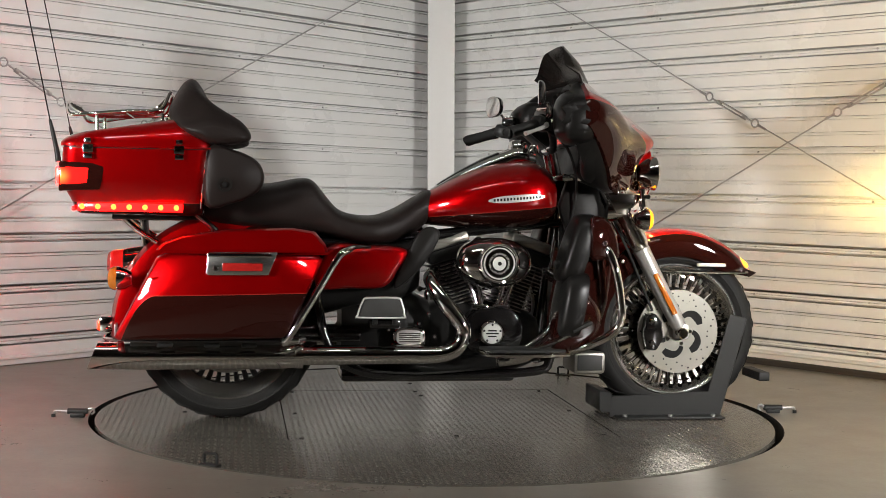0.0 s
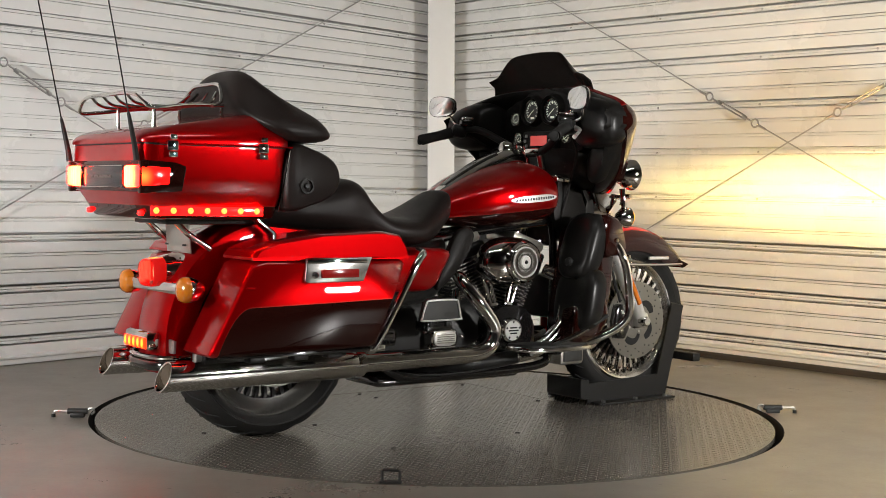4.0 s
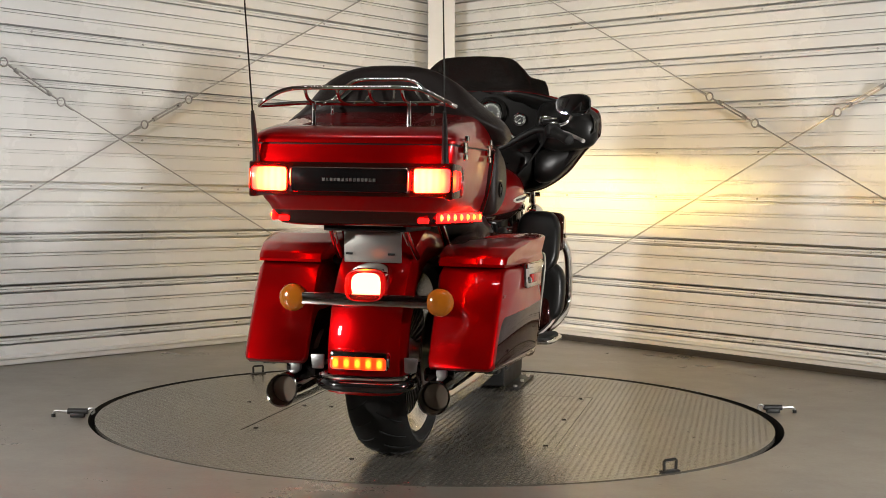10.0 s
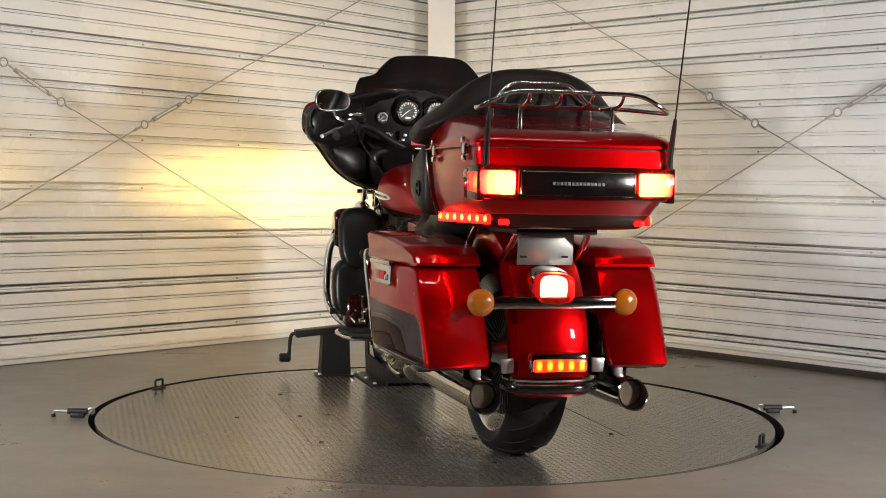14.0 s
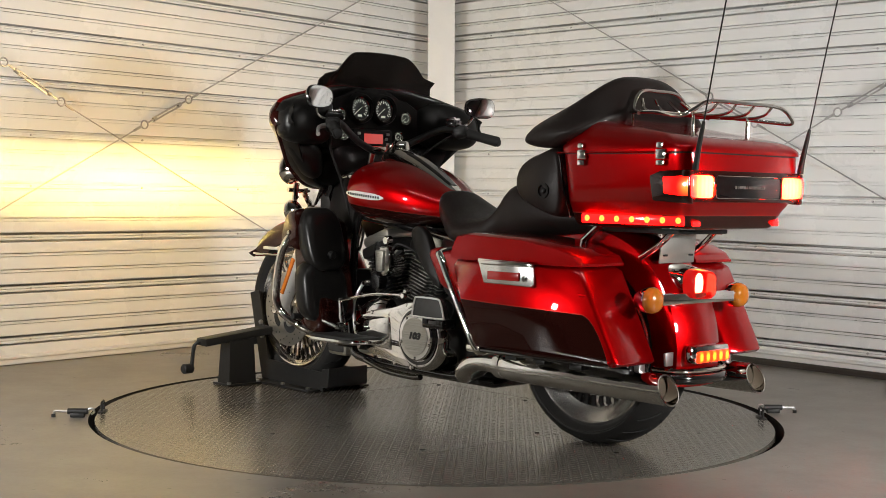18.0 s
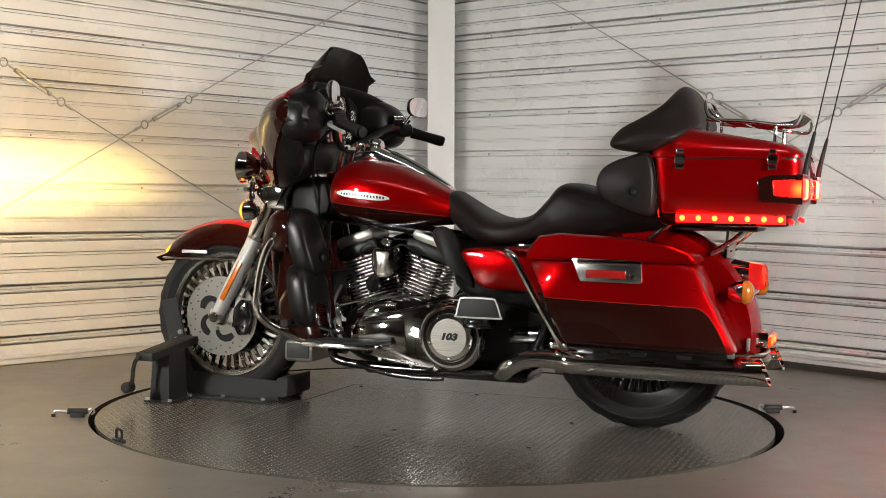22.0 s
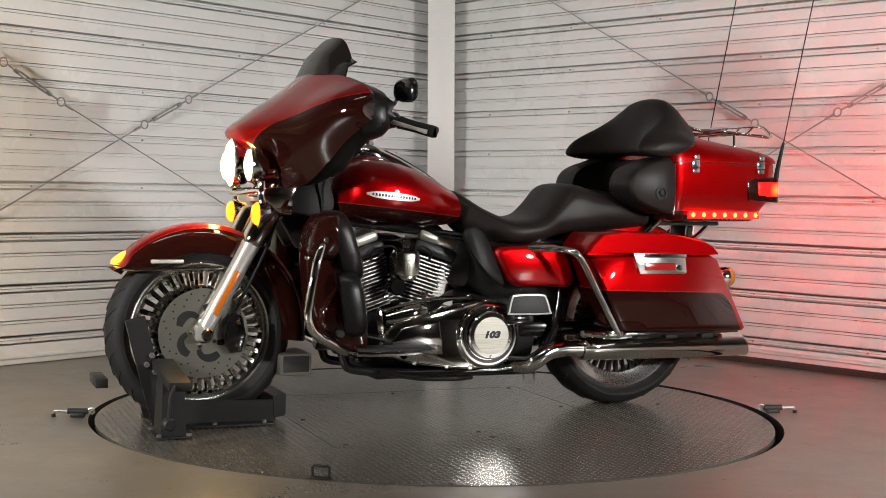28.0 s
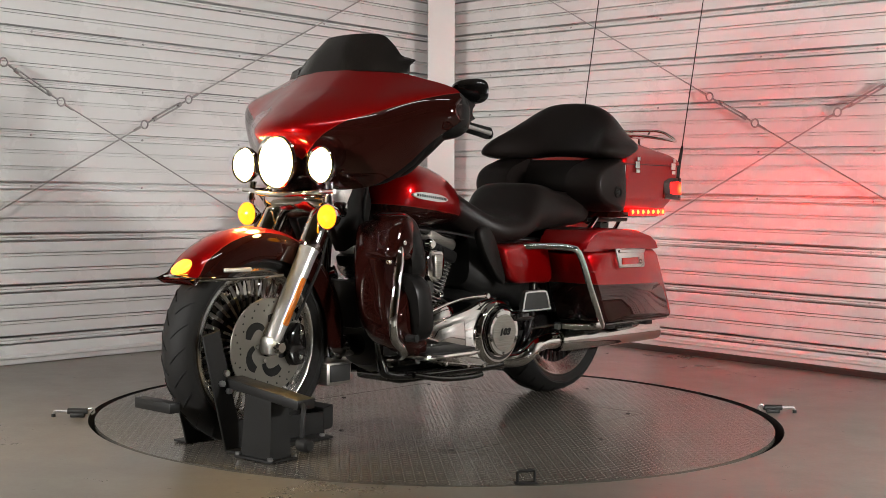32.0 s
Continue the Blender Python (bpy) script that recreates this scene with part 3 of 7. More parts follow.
# wheels
def wheel(name, x, half, rim_r, spokes, label, blade, finish_metal, dish=0.0):
    c = (x, 0, WHEEL_Z)
    r = 0.314
    lip = [(rim_r + 0.006, 0.58), (rim_r + 0.007, 0.74), (rim_r - 0.001, 0.80), (rim_r - 0.010, 0.74), (rim_r - 0.016 - dish * 0.5, 0.58), (rim_r - 0.028 - dish, 0.46), (rim_r - 0.032 - dish, 0.20)]
    rim = part(name, spun([(q, -w * half) for q, w in lip] + [(q, w * half) for q, w in reversed(lip)] + [(rim_r - 0.010, half * 0.3), (rim_r - 0.010, -half * 0.3)], c, "y", 64), finish_metal, bike, label)
    tyre = [(rim_r + 0.002, -half * 0.60), (rim_r + 0.010, -half * 0.82), (rim_r + 0.026, -half * 0.96), (r - 0.040, -half), (r - 0.020, -half * 0.86),
            (r - 0.007, -half * 0.55), (r, -half * 0.2), (r, half * 0.2), (r - 0.007, half * 0.55), (r - 0.020, half * 0.86), (r - 0.040, half),
            (rim_r + 0.026, half * 0.96), (rim_r + 0.010, half * 0.82), (rim_r + 0.002, half * 0.60)]
    part("tyre", spun(tyre, c, "y", 72), M_RUBBER, rim, "black road tyre")
    part("hub", spun([(0.0005, -0.075), (0.030, -0.075), (0.034, -0.05), (0.046, -0.035), (0.050, 0.0), (0.046, 0.035), (0.034, 0.05), (0.030, 0.075), (0.0005, 0.075)],
                     c, "y", 28, closed=False), M_ALU, rim, "silver hub")
    for s in (-1, 1):
        part("sidewall_ring", spun([(rim_r + 0.022, s * half * 0.93), (rim_r + 0.025, s * half * 0.972), (rim_r + 0.028, s * half * 0.975), (rim_r + 0.031, s * half * 0.96)], c, "y", 72), M_RUBBER, rim)
    # shade of the tread grooves as thin near-black bars on the shoulder
    gm = bmesh.new()
    for k in range(26):
        a0 = 2 * math.pi * k / 26
        for sgn in (-1, 1):
            pts = []
            for s in range(5):
                f = s / 4
                ang = a0 + f * 0.17 + (0.12 if sgn > 0 else 0)
                yy = sgn * half * (0.12 + 0.72 * f)
                rr = r + 0.0012 - 0.021 * max(0, abs(yy) / half - 0.2) ** 1.7 / 0.66 ** 1.7
                pts.append(Vector((x + rr * math.cos(ang), yy, WHEEL_Z + rr * math.sin(ang))))
            tube(pts, 0.0022, 1, 5, gm)
    tagged(part("tread_groove_shade", gm, M_DARKGAP, rim, "near-black strips for the shade of curved tread grooves", 60), kind="stuff")
    # flat blades from the hub plate to the rim, in two rows
    sm = bmesh.new()
    rings = []
    for rr, w, yy in ((0.046, 0.0050, 0.020), (0.110, 0.0055, 0.030), (0.158, 0.0068, 0.036), (rim_r - dish - 0.040, 0.0082, 0.037), (rim_r - dish - 0.012, 0.0090, 0.030)):
        rings.append([Vector((rr, yy - 0.003, -w)), Vector((rr, yy + 0.003, -w * 0.75)), Vector((rr, yy + 0.003, w * 0.75)), Vector((rr, yy - 0.003, w))])
    join(sm, loft(rings))
    me = bpy.data.meshes.new("spoke")
    finish(sm, 25).to_mesh(me)
    sm.free()
    me.materials.append(blade)
    for k in range(spokes):
        a = 2 * math.pi * k / spokes
        share("spoke", me, rim, Matrix.Translation(c) @ Matrix.Rotation(a, 4, "Y"))
        share("spoke", me, rim, Matrix.Translation(c) @ Matrix.Rotation(a, 4, "Y") @ Matrix.Rotation(math.pi, 4, "X"))
    part("hub_drum", spun([(0.040, -0.022), (0.150, -0.022), (0.156, 0.0), (0.150, 0.022), (0.040, 0.022)], c, "y", 40), M_SATIN, rim, "dark drum between the rows of blades")
    return rim


front_wheel = wheel("front_wheel", FRONT, 0.066, 0.236, 36, "chrome bladed front wheel", M_CHROME, M_RIM)
rear_wheel = wheel("rear_wheel", REAR, 0.090, 0.242, 36, "chrome rimmed rear wheel with dark blades", M_SATIN, M_RIM, 0.022)


def rotor(parent, x, y, label):
    """Slotted and drilled brake disc with a star carrier; the openings are near-black pieces."""
    c = (x, y, WHEEL_Z)
    ro = part("brake_rotor", spun([(0.034, -0.0026), (0.1505, -0.0026), (0.152, 0.0), (0.1505, 0.0026), (0.034, 0.0026)], c, "y", 64), M_DISC, parent, label)
    for k in range(5):
        a = 2 * math.pi * k / 5 + 0.3
        # shade of a comma-shaped window, near-black: a wide arc that narrows and turns in towards the hub
        pts, rad = [], []
        for f, rr, w in ((0.0, 0.086, 0.012), (0.22, 0.088, 0.0165), (0.46, 0.086, 0.0155), (0.66, 0.079, 0.0120), (0.82, 0.068, 0.0105), (0.92, 0.056, 0.0090)):
            pts.append(Vector((x + rr * math.cos(a + f), y, WHEEL_Z + rr * math.sin(a + f))))
            rad.append(w)
        bm = tube(pts, rad, 2, 10)
        for v in bm.verts:
            v.co.y = y + max(-0.0034, min(0.0034, v.co.y - y))
        part("rotor_slot_shade", bm, M_DARKGAP, ro)
    for k in range(5):
        a = 2 * math.pi * k / 5
        part("rotor_bolt", disc((x + 0.046 * math.cos(a), y, WHEEL_Z + 0.046 * math.sin(a)), 0.007, 0.007, "y", 8, 0.001), M_CHROME, ro)
    # shade of the drilled holes as near-black discs set through the steel
    hm = bmesh.new()
    for k in range(40):
        a = 2 * math.pi * k / 40
        rr = (0.113, 0.127, 0.139)[k % 3]
        disc((x + rr * math.cos(a), y, WHEEL_Z + rr * math.sin(a)), 0.0032, 0.0033, "y", 8, 0.0004, hm)
    tagged(part("drilled_hole_shade", hm, M_DARKGAP, ro, "near-black discs for the shade of drilled holes"), kind="stuff")
    return ro


rotor(front_wheel, FRONT, 0.092, "drilled steel brake disc")
rotor(front_wheel, FRONT, -0.092, "drilled steel brake disc")


def caliper():
    bm = prism([(0.735, 0.250), (0.775, 0.245), (0.800, 0.290), (0.795, 0.350), (0.765, 0.385), (0.735, 0.375), (0.722, 0.310)], 0.070, 0.128, 0.010)
    return bm


both("brake_caliper", caliper, M_BLACK, front_wheel, "black brake caliper")
for sgn in (1, -1):
    for q in ((0.755, 0.275), (0.752, 0.352)):
        part("caliper_bolt", disc((q[0], sgn * 0.130, q[1]), 0.010, 0.005, "y", 12), M_CHROME, front_wheel)

# fork legs, axle caps, reflectors
FORK_TOP, FORK_LOW = Vector((0.600, 0.112, 0.815)), Vector((0.872, 0.112, 0.312))


def fork_at(f, dy=0.0):
    q = FORK_LOW.lerp(FORK_TOP, f)
    return (q.x, q.y + dy, q.z)


both("fork_slider", lambda: tube([fork_at(-0.04), fork_at(0.05), fork_at(0.15), fork_at(0.55), fork_at(0.60), fork_at(0.62)], [0.014, 0.026, 0.029, 0.031, 0.034, 0.030], 2, 20), M_ALU, None, "polished silver fork slider")
both("fork_cover", lambda: tube([fork_at(0.60), fork_at(0.64), fork_at(0.9), fork_at(1.15)], [0.036, 0.040, 0.042, 0.042], 2, 20), M_CHROME, None, "chrome fork cover")
both("axle_cap", lambda: disc((FRONT, 0.140, WHEEL_Z), 0.020, 0.020, "y", 18, 0.005), M_CHROME)
both("axle_clamp", lambda: box((FRONT + 0.006, 0.112, 0.318), (0.052, 0.046, 0.058), 0.012), M_ALU)


def reflector():
    d = (FORK_TOP - FORK_LOW).normalized()
    m = Matrix.Rotation(math.atan2(d.x, d.z), 4, "Y")
    q = Vector(fork_at(0.28, 0.030))
    return box(q, (0.020, 0.010, 0.165), 0.004, m)


both("fork_reflector", reflector, M_ORANGE, None, "orange reflector strip")


# front fender
def fender_front():
    rings = []
    for k in range(25):
        a = radians(36 + 150 * k / 24)
        low = 0.272 if a > radians(92) else max(0.272, 0.216 / math.sin(a))
        top = 0.372 if k > 1 else 0.362
        prof = [(-0.082, low), (-0.087, low + (top - low) * 0.5), (-0.078, top - 0.022), (-0.050, top - 0.006), (0.0, top), (0.050, top - 0.006),
                (0.078, top - 0.022), (0.087, low + (top - low) * 0.5), (0.082, low)]
        inner = [(y * 0.95, r - 0.004 if abs(y) < 0.08 else r + 0.001) for y, r in reversed(prof)]
        rings.append([Vector((FRONT + r * math.cos(a), y, WHEEL_Z + r * math.sin(a))) for y, r in prof + inner])
    return loft(rings)


ff = part("front_fender", fender_front(), M_FENDER, bike, "red front fender with dark sides", 50)
both("fender_trim", lambda: tube([(1.150, 0.020, 0.536), (1.135, 0.074, 0.531), (1.08, 0.088, 0.529), (0.95, 0.0905, 0.530), (0.80, 0.0905, 0.534)], 0.0055, 4, 8), M_CHROME, ff, "chrome trim strip")
both("fender_spear", lambda: box((0.985, 0.0895, 0.556), (0.110, 0.010, 0.013), 0.004), M_SILVER, ff, "chrome badge strip")
tip = body([(1.098, 0, 0.030, 0.556, 0.592), (1.120, 0, 0.034, 0.548, 0.584), (1.146, 0, 0.028, 0.543, 0.566), (1.156, 0, 0.014, 0.544, 0.556)], 2.4, 18)
part("fender_tip_lamp", tip, M_TIPLAMP, ff, "lit amber fender tip lamp")
part("tip_bezel", tube([(1.092, 0.036, 0.548), (1.125, 0.040, 0.540), (1.158, 0.016, 0.538), (1.158, -0.016, 0.538), (1.125, -0.040, 0.540), (1.092, -0.036, 0.548)], 0.006, 4, 8), M_CHROME, ff)


# rear fender
def fender_rear():
    rings = []
    for k in range(23):
        a = radians(70 + 122 * k / 22)
        r0 = 0.395 + 0.010 * math.sin((a - radians(70)) / radians(122) * math.pi)
        prof = [(-0.108, r0 - 0.110), (-0.112, r0 - 0.05), (-0.104, r0 - 0.018), (-0.070, r0 - 0.003), (0.0, r0 + 0.003), (0.070, r0 - 0.003),
                (0.104, r0 - 0.018), (0.112, r0 - 0.05), (0.108, r0 - 0.110)]
        inner = [(y * 0.95, r - 0.005 if abs(y) < 0.1 else r) for y, r in reversed(prof)]
        rings.append([Vector((REAR + r * math.cos(a), y, WHEEL_Z + r * math.sin(a))) for y, r in prof + inner])
    return loft(rings)


rf = part("rear_fender", fender_rear(), M_RED, bike, "red rear fender", 50)
part("fender_bumper", tube([(-1.06, 0.124, 0.262), (-1.125, 0.120, 0.262), (-1.158, 0.075, 0.260), (-1.166, 0, 0.260), (-1.158, -0.075, 0.260), (-1.125, -0.120, 0.262), (-1.06, -0.124, 0.262)], 0.017, 5, 10), M_BLACK, rf, "dark bumper trim")
part("bumper_strip", tube([(-1.06, 0.128, 0.286), (-1.128, 0.124, 0.286), (-1.163, 0.075, 0.285), (-1.171, 0, 0.285), (-1.163, -0.075, 0.285), (-1.128, -0.124, 0.286), (-1.06, -0.128, 0.286)], 0.008, 5, 8), M_CHROME, rf, "chrome strip")
part("fender_lamp_housing", box((-1.158, 0, 0.334), (0.055, 0.172, 0.058), 0.014), M_CHROME, rf)
part("fender_lamp", box((-1.176, 0, 0.328), (0.030, 0.158, 0.036), 0.008), M_FENDLAMP, rf, "lit amber and red fender lamp")
# tail lamp, signal bar and signals
part("tail_lamp_housing", body([(-1.040, 0, 0.064, 0.500, 0.600), (-1.085, 0, 0.062, 0.500, 0.594), (-1.108, 0, 0.058, 0.500, 0.588)], 3, 24), M_CHROME, rf, "chrome tail lamp housing")
tl = body([(-1.100, 0, 0.054, 0.498, 0.586, 3.6), (-1.130, 0, 0.054, 0.496, 0.584, 3.6), (-1.150, 0, 0.052, 0.497, 0.580, 3.6), (-1.160, 0, 0.044, 0.504, 0.572, 3.4), (-1.163, 0, 0.030, 0.516, 0.560, 3.0)], 3.4, 28)
tl.faces.ensure_lookup_table()
for fc in tl.faces:
    if fc.calc_center_median().x < -1.148:
        fc.material_index = 1
part("tail_lamp", tl, (M_TAIL, M_TAILGLASS), rf, "lit red tail lamp", 50)
part("tail_reflector", body([(-1.103, 0, 0.050, 0.500, 0.580), (-1.107, 0, 0.049, 0.502, 0.578), (-1.110, 0, 0.036, 0.514, 0.566)], 3, 20), M_TAILBULB, rf)
part("signal_bar", box((-1.122, 0, 0.499), (0.026, 0.390, 0.036), 0.008), M_CHROME, rf, "chrome signal bar")
both("signal_housing", lambda: spun([(0.0005, 0.045), (0.022, 0.042), (0.036, 0.020), (0.040, 0.0), (0.040, -0.006)], (-1.108, 0.214, 0.499), "x", 24, closed=False), M_CHROME, rf, "chrome signal bowl")
both("signal_lens", lambda: spun([(0.0395, -0.004), (0.039, -0.016), (0.032, -0.028), (0.018, -0.034), (0.0005, -0.036)], (-1.110, 0.214, 0.499), "x", 24, closed=False), M_AMBER, rf, "unlit amber signal lens")
both("muffler_bracket", lambda: prism([(0.118, 0.300), (0.152, 0.300), (0.156, 0.340), (0.116, 0.342)], -1.128, -1.118, 0.003, plane="yz"), M_STEEL, rf, "grey bracket plate")
# plate holder
plate = part("plate_holder", box((-1.044, 0.002, 0.652), (0.006, 0.170, 0.104), 0.004, pose(0, 0, 0, 0, -5, 0)), M_WHITE, bike, "blank alloy number plate holder")
# slots not cut: near-black blocks stand for their shade
for yy, zz in ((-0.055, 0.686), (0.07, 0.686), (-0.055, 0.625), (0.07, 0.625)):
    part("plate_slot_shade", box((-1.048 - (zz - 0.652) * -0.09, yy, zz), (0.004, 0.020, 0.006), 0.001, pose(0, 0, 0, 0, -5, 0)), M_DARKGAP, plate)
part("plate_bracket", box((-1.032, 0.002, 0.652), (0.010, 0.11, 0.09), 0.004, pose(0, 0, 0, 0, -5, 0)), M_SATIN, plate)


# saddlebags
def bag_taper(bm):
    """Draws the outer side in towards the sloping rear edge, the front and, a little, the foot."""
    for v in bm.verts:
        slope = v.co.x - 0.51 * (min(v.co.z, 0.62) - 0.318)
        back = max(0.0, -0.74 - slope) / 0.36
        front = max(0.0, v.co.x + 0.56) / 0.13
        if v.co.y > 0.2:
            v.co.y -= (0.042 * back ** 2 + 0.03 * front ** 2) * (v.co.y - 0.19) / 0.22
            v.co.y -= 0.006 * max(0.0, 0.5 - v.co.z) / 0.18 * (v.co.y - 0.19) / 0.22
    return bm


def shell(outline, ys, mid, steps=3, smooth_steps=4):
    """A box with rounded corners: the outline drawn in by a share at each offset."""
    cx, cz = mid
    slices = []
    for y, inset in ys:
        slices.append([Vector((cx + (x - cx) * (1 - inset / 0.30), y, cz + (z - cz) * (1 - inset / 0.15))) for x, z in outline])
    rows = []
    for s in slices:
        n, row = len(s), []
        for i in range(n):
            a, b = s[i], s[(i + 1) % n]
            for t in (0.06, 0.30, 0.5, 0.70, 0.94):
                row.append(a.lerp(b, t))
        rows.append(row)
    return loft(rows)


BAG = [(-0.437, 0.594), (-0.970, 0.594), (-1.112, 0.318), (-1.098, 0.308), (-0.575, 0.318), (-0.555, 0.330)]
LID = [(-0.428, 0.600), (-0.438, 0.626), (-0.474, 0.668), (-0.55, 0.679), (-0.76, 0.670), (-0.90, 0.646), (-0.962, 0.622), (-0.980, 0.600)]
YS_BAG = [(0.178, 0.012), (0.186, 0.0), (0.392, 0.0), (0.405, 0.004), (0.412, 0.012)]
bags = both("saddlebag", lambda: bag_taper(shell(BAG, YS_BAG, (-0.77, 0.45))), M_BAG, None, "red over black hard saddlebag", 50)
for bag, sgn in zip(bags, (1, -1)):
    flip = (lambda b: b) if sgn > 0 else mirrored
    lid = bag_taper(shell(LID, [(0.172, 0.014), (0.180, 0.0), (0.396, -0.002), (0.412, 0.003), (0.420, 0.012)], (-0.70, 0.602)))
    part("bag_lid", flip(lid), M_RED, bag, "red bag lid", 45)
    part("lid_seal", flip(bag_taper(shell([(-0.431, 0.592), (-0.431, 0.602), (-0.978, 0.602), (-0.978, 0.592)], [(0.178, 0), (0.4165, 0)], (-0.7, 0.597)))), M_RED, bag)
    lt = prism([(-0.592, 0.602), (-0.815, 0.598), (-0.822, 0.530), (-0.812, 0.524), (-0.622, 0.526)], 0.408, 0.422, 0.004)
    latch = part("bag_latch", flip(bag_taper(lt)), M_RIM, bag, "chrome latch plate")
    part("latch_reflector", flip(bag_taper(box((-0.705, 0.4225, 0.552), (0.128, 0.006, 0.026), 0.002))), M_REDLENS, bag, "red reflector")
    part("latch_lever", flip(bag_taper(box((-0.715, 0.424, 0.590), (0.205, 0.010, 0.014), 0.004))), M_CHROME, bag)
    part("latch_lock", flip(bag_taper(disc((-0.790, 0.4225, 0.548), 0.010, 0.006, "y", 14))), M_CHROME, bag)
    ridge = prism([(-0.470, 0.519), (-0.478, 0.512), (-0.995, 0.506), (-1.000, 0.512), (-0.990, 0.516)], 0.405, 0.4145, 0.002)
    part("bag_ridge", flip(bag_taper(ridge)), M_RED, bag)
    part("bag_foot_trim", flip(bag_taper(box((-0.83, 0.30, 0.309), (0.50, 0.20, 0.012), 0.004))), M_BLACK, bag)
    part("bag_support", flip(box((-0.82, 0.205, 0.288), (0.50, 0.090, 0.040), 0.008)), M_BLACK, bag)
    for xx in (-0.68, -0.80, -0.95):
        part("bag_mount", flip(box((xx, 0.335, 0.294), (0.050, 0.040, 0.016), 0.003)), M_SATIN, bag)


# guard rails at the saddlebags
both("bag_guard", lambda: tube([(-0.250, 0.180, 0.600), (-0.312, 0.270, 0.610), (-0.365, 0.372, 0.606), (-0.400, 0.392, 0.580), (-0.470, 0.392, 0.460), (-0.553, 0.388, 0.322), (-0.560, 0.360, 0.304), (-0.500, 0.25, 0.300)], 0.0125, 5, 12), M_CHROME, None, "chrome saddlebag guard rail")
both("guard_foot", lambda: box((-0.548, 0.378, 0.312), (0.060, 0.03, 0.022), 0.005), M_CHROME)

# trunk


def slab_ring(z, x_front, x_rear, hw_front, hw_rear, r=0.05, lift=0.0):
    """Rounded rectangle at height z; lift raises its front."""
    pts = []
    corners = [(x_front, hw_front), (x_rear, hw_rear), (x_rear, -hw_rear), (x_front, -hw_front)]
    n = 4
    for i in range(n):
        p0, p1, p2 = Vector(corners[i - 1]), Vector(corners[i]), Vector(corners[(i + 1) % n])
        d0, d1 = (p0 - p1).normalized(), (p2 - p1).normalized()
        for t in (0.0, 0.2, 0.4, 0.6, 0.8, 1.0):
            q = (p1 + d0 * r) * (1 - t) ** 2 + p1 * 2 * t * (1 - t) + (p1 + d1 * r) * t ** 2
            pts.append(q)
    out = []
    for q in pts:
        f = (q.x - x_rear) / (x_front - x_rear)
        out.append(Vector((q.x, q.y, z + lift * f)))
    return out


def ringed(rings, steps=2):
    cols = [smooth_line([r[j] for r in rings], steps) for j in range(len(rings[0]))]
    return loft([[c[i] for c in cols] for i in range(len(cols[0]))])


trunk = part("trunk", ringed([slab_ring(0.708, -0.87, -1.20, 0.20, 0.17, 0.05), slab_ring(0.712, -0.845, -1.238, 0.245, 0.205, 0.05), slab_ring(0.722, -0.838, -1.250, 0.268, 0.222, 0.05), slab_ring(0.765, -0.828, -1.268, 0.280, 0.245, 0.05),
                              slab_ring(0.800, -0.825, -1.283, 0.290, 0.268, 0.05), slab_ring(0.880, -0.820, -1.290, 0.298, 0.280, 0.05),
                              slab_ring(0.920, -0.816, -1.288, 0.301, 0.284, 0.05), slab_ring(0.928, -0.816, -1.288, 0.301, 0.284, 0.05)], 2), M_PAK, bike, "red hard trunk box with lit lamps", 40)
part("trunk_lid", ringed([slab_ring(0.932, -0.812, -1.293, 0.306, 0.289, 0.05), slab_ring(0.945, -0.812, -1.293, 0.306, 0.288, 0.05, 0.004), slab_ring(0.962, -0.820, -1.278, 0.300, 0.276, 0.06, 0.020),
                          slab_ring(0.978, -0.838, -1.240, 0.282, 0.245, 0.07, 0.045), slab_ring(0.986, -0.86, -1.18, 0.245, 0.20, 0.07, 0.055), slab_ring(0.990, -0.90, -1.10, 0.16, 0.13, 0.07, 0.056)], 2), M_RED, trunk, "red trunk lid", 40)
part("trunk_seal", ringed([slab_ring(0.926, -0.818, -1.285, 0.3025, 0.2855, 0.05), slab_ring(0.934, -0.818, -1.285, 0.3025, 0.2855, 0.05)], 1), M_PLASTIC, trunk)
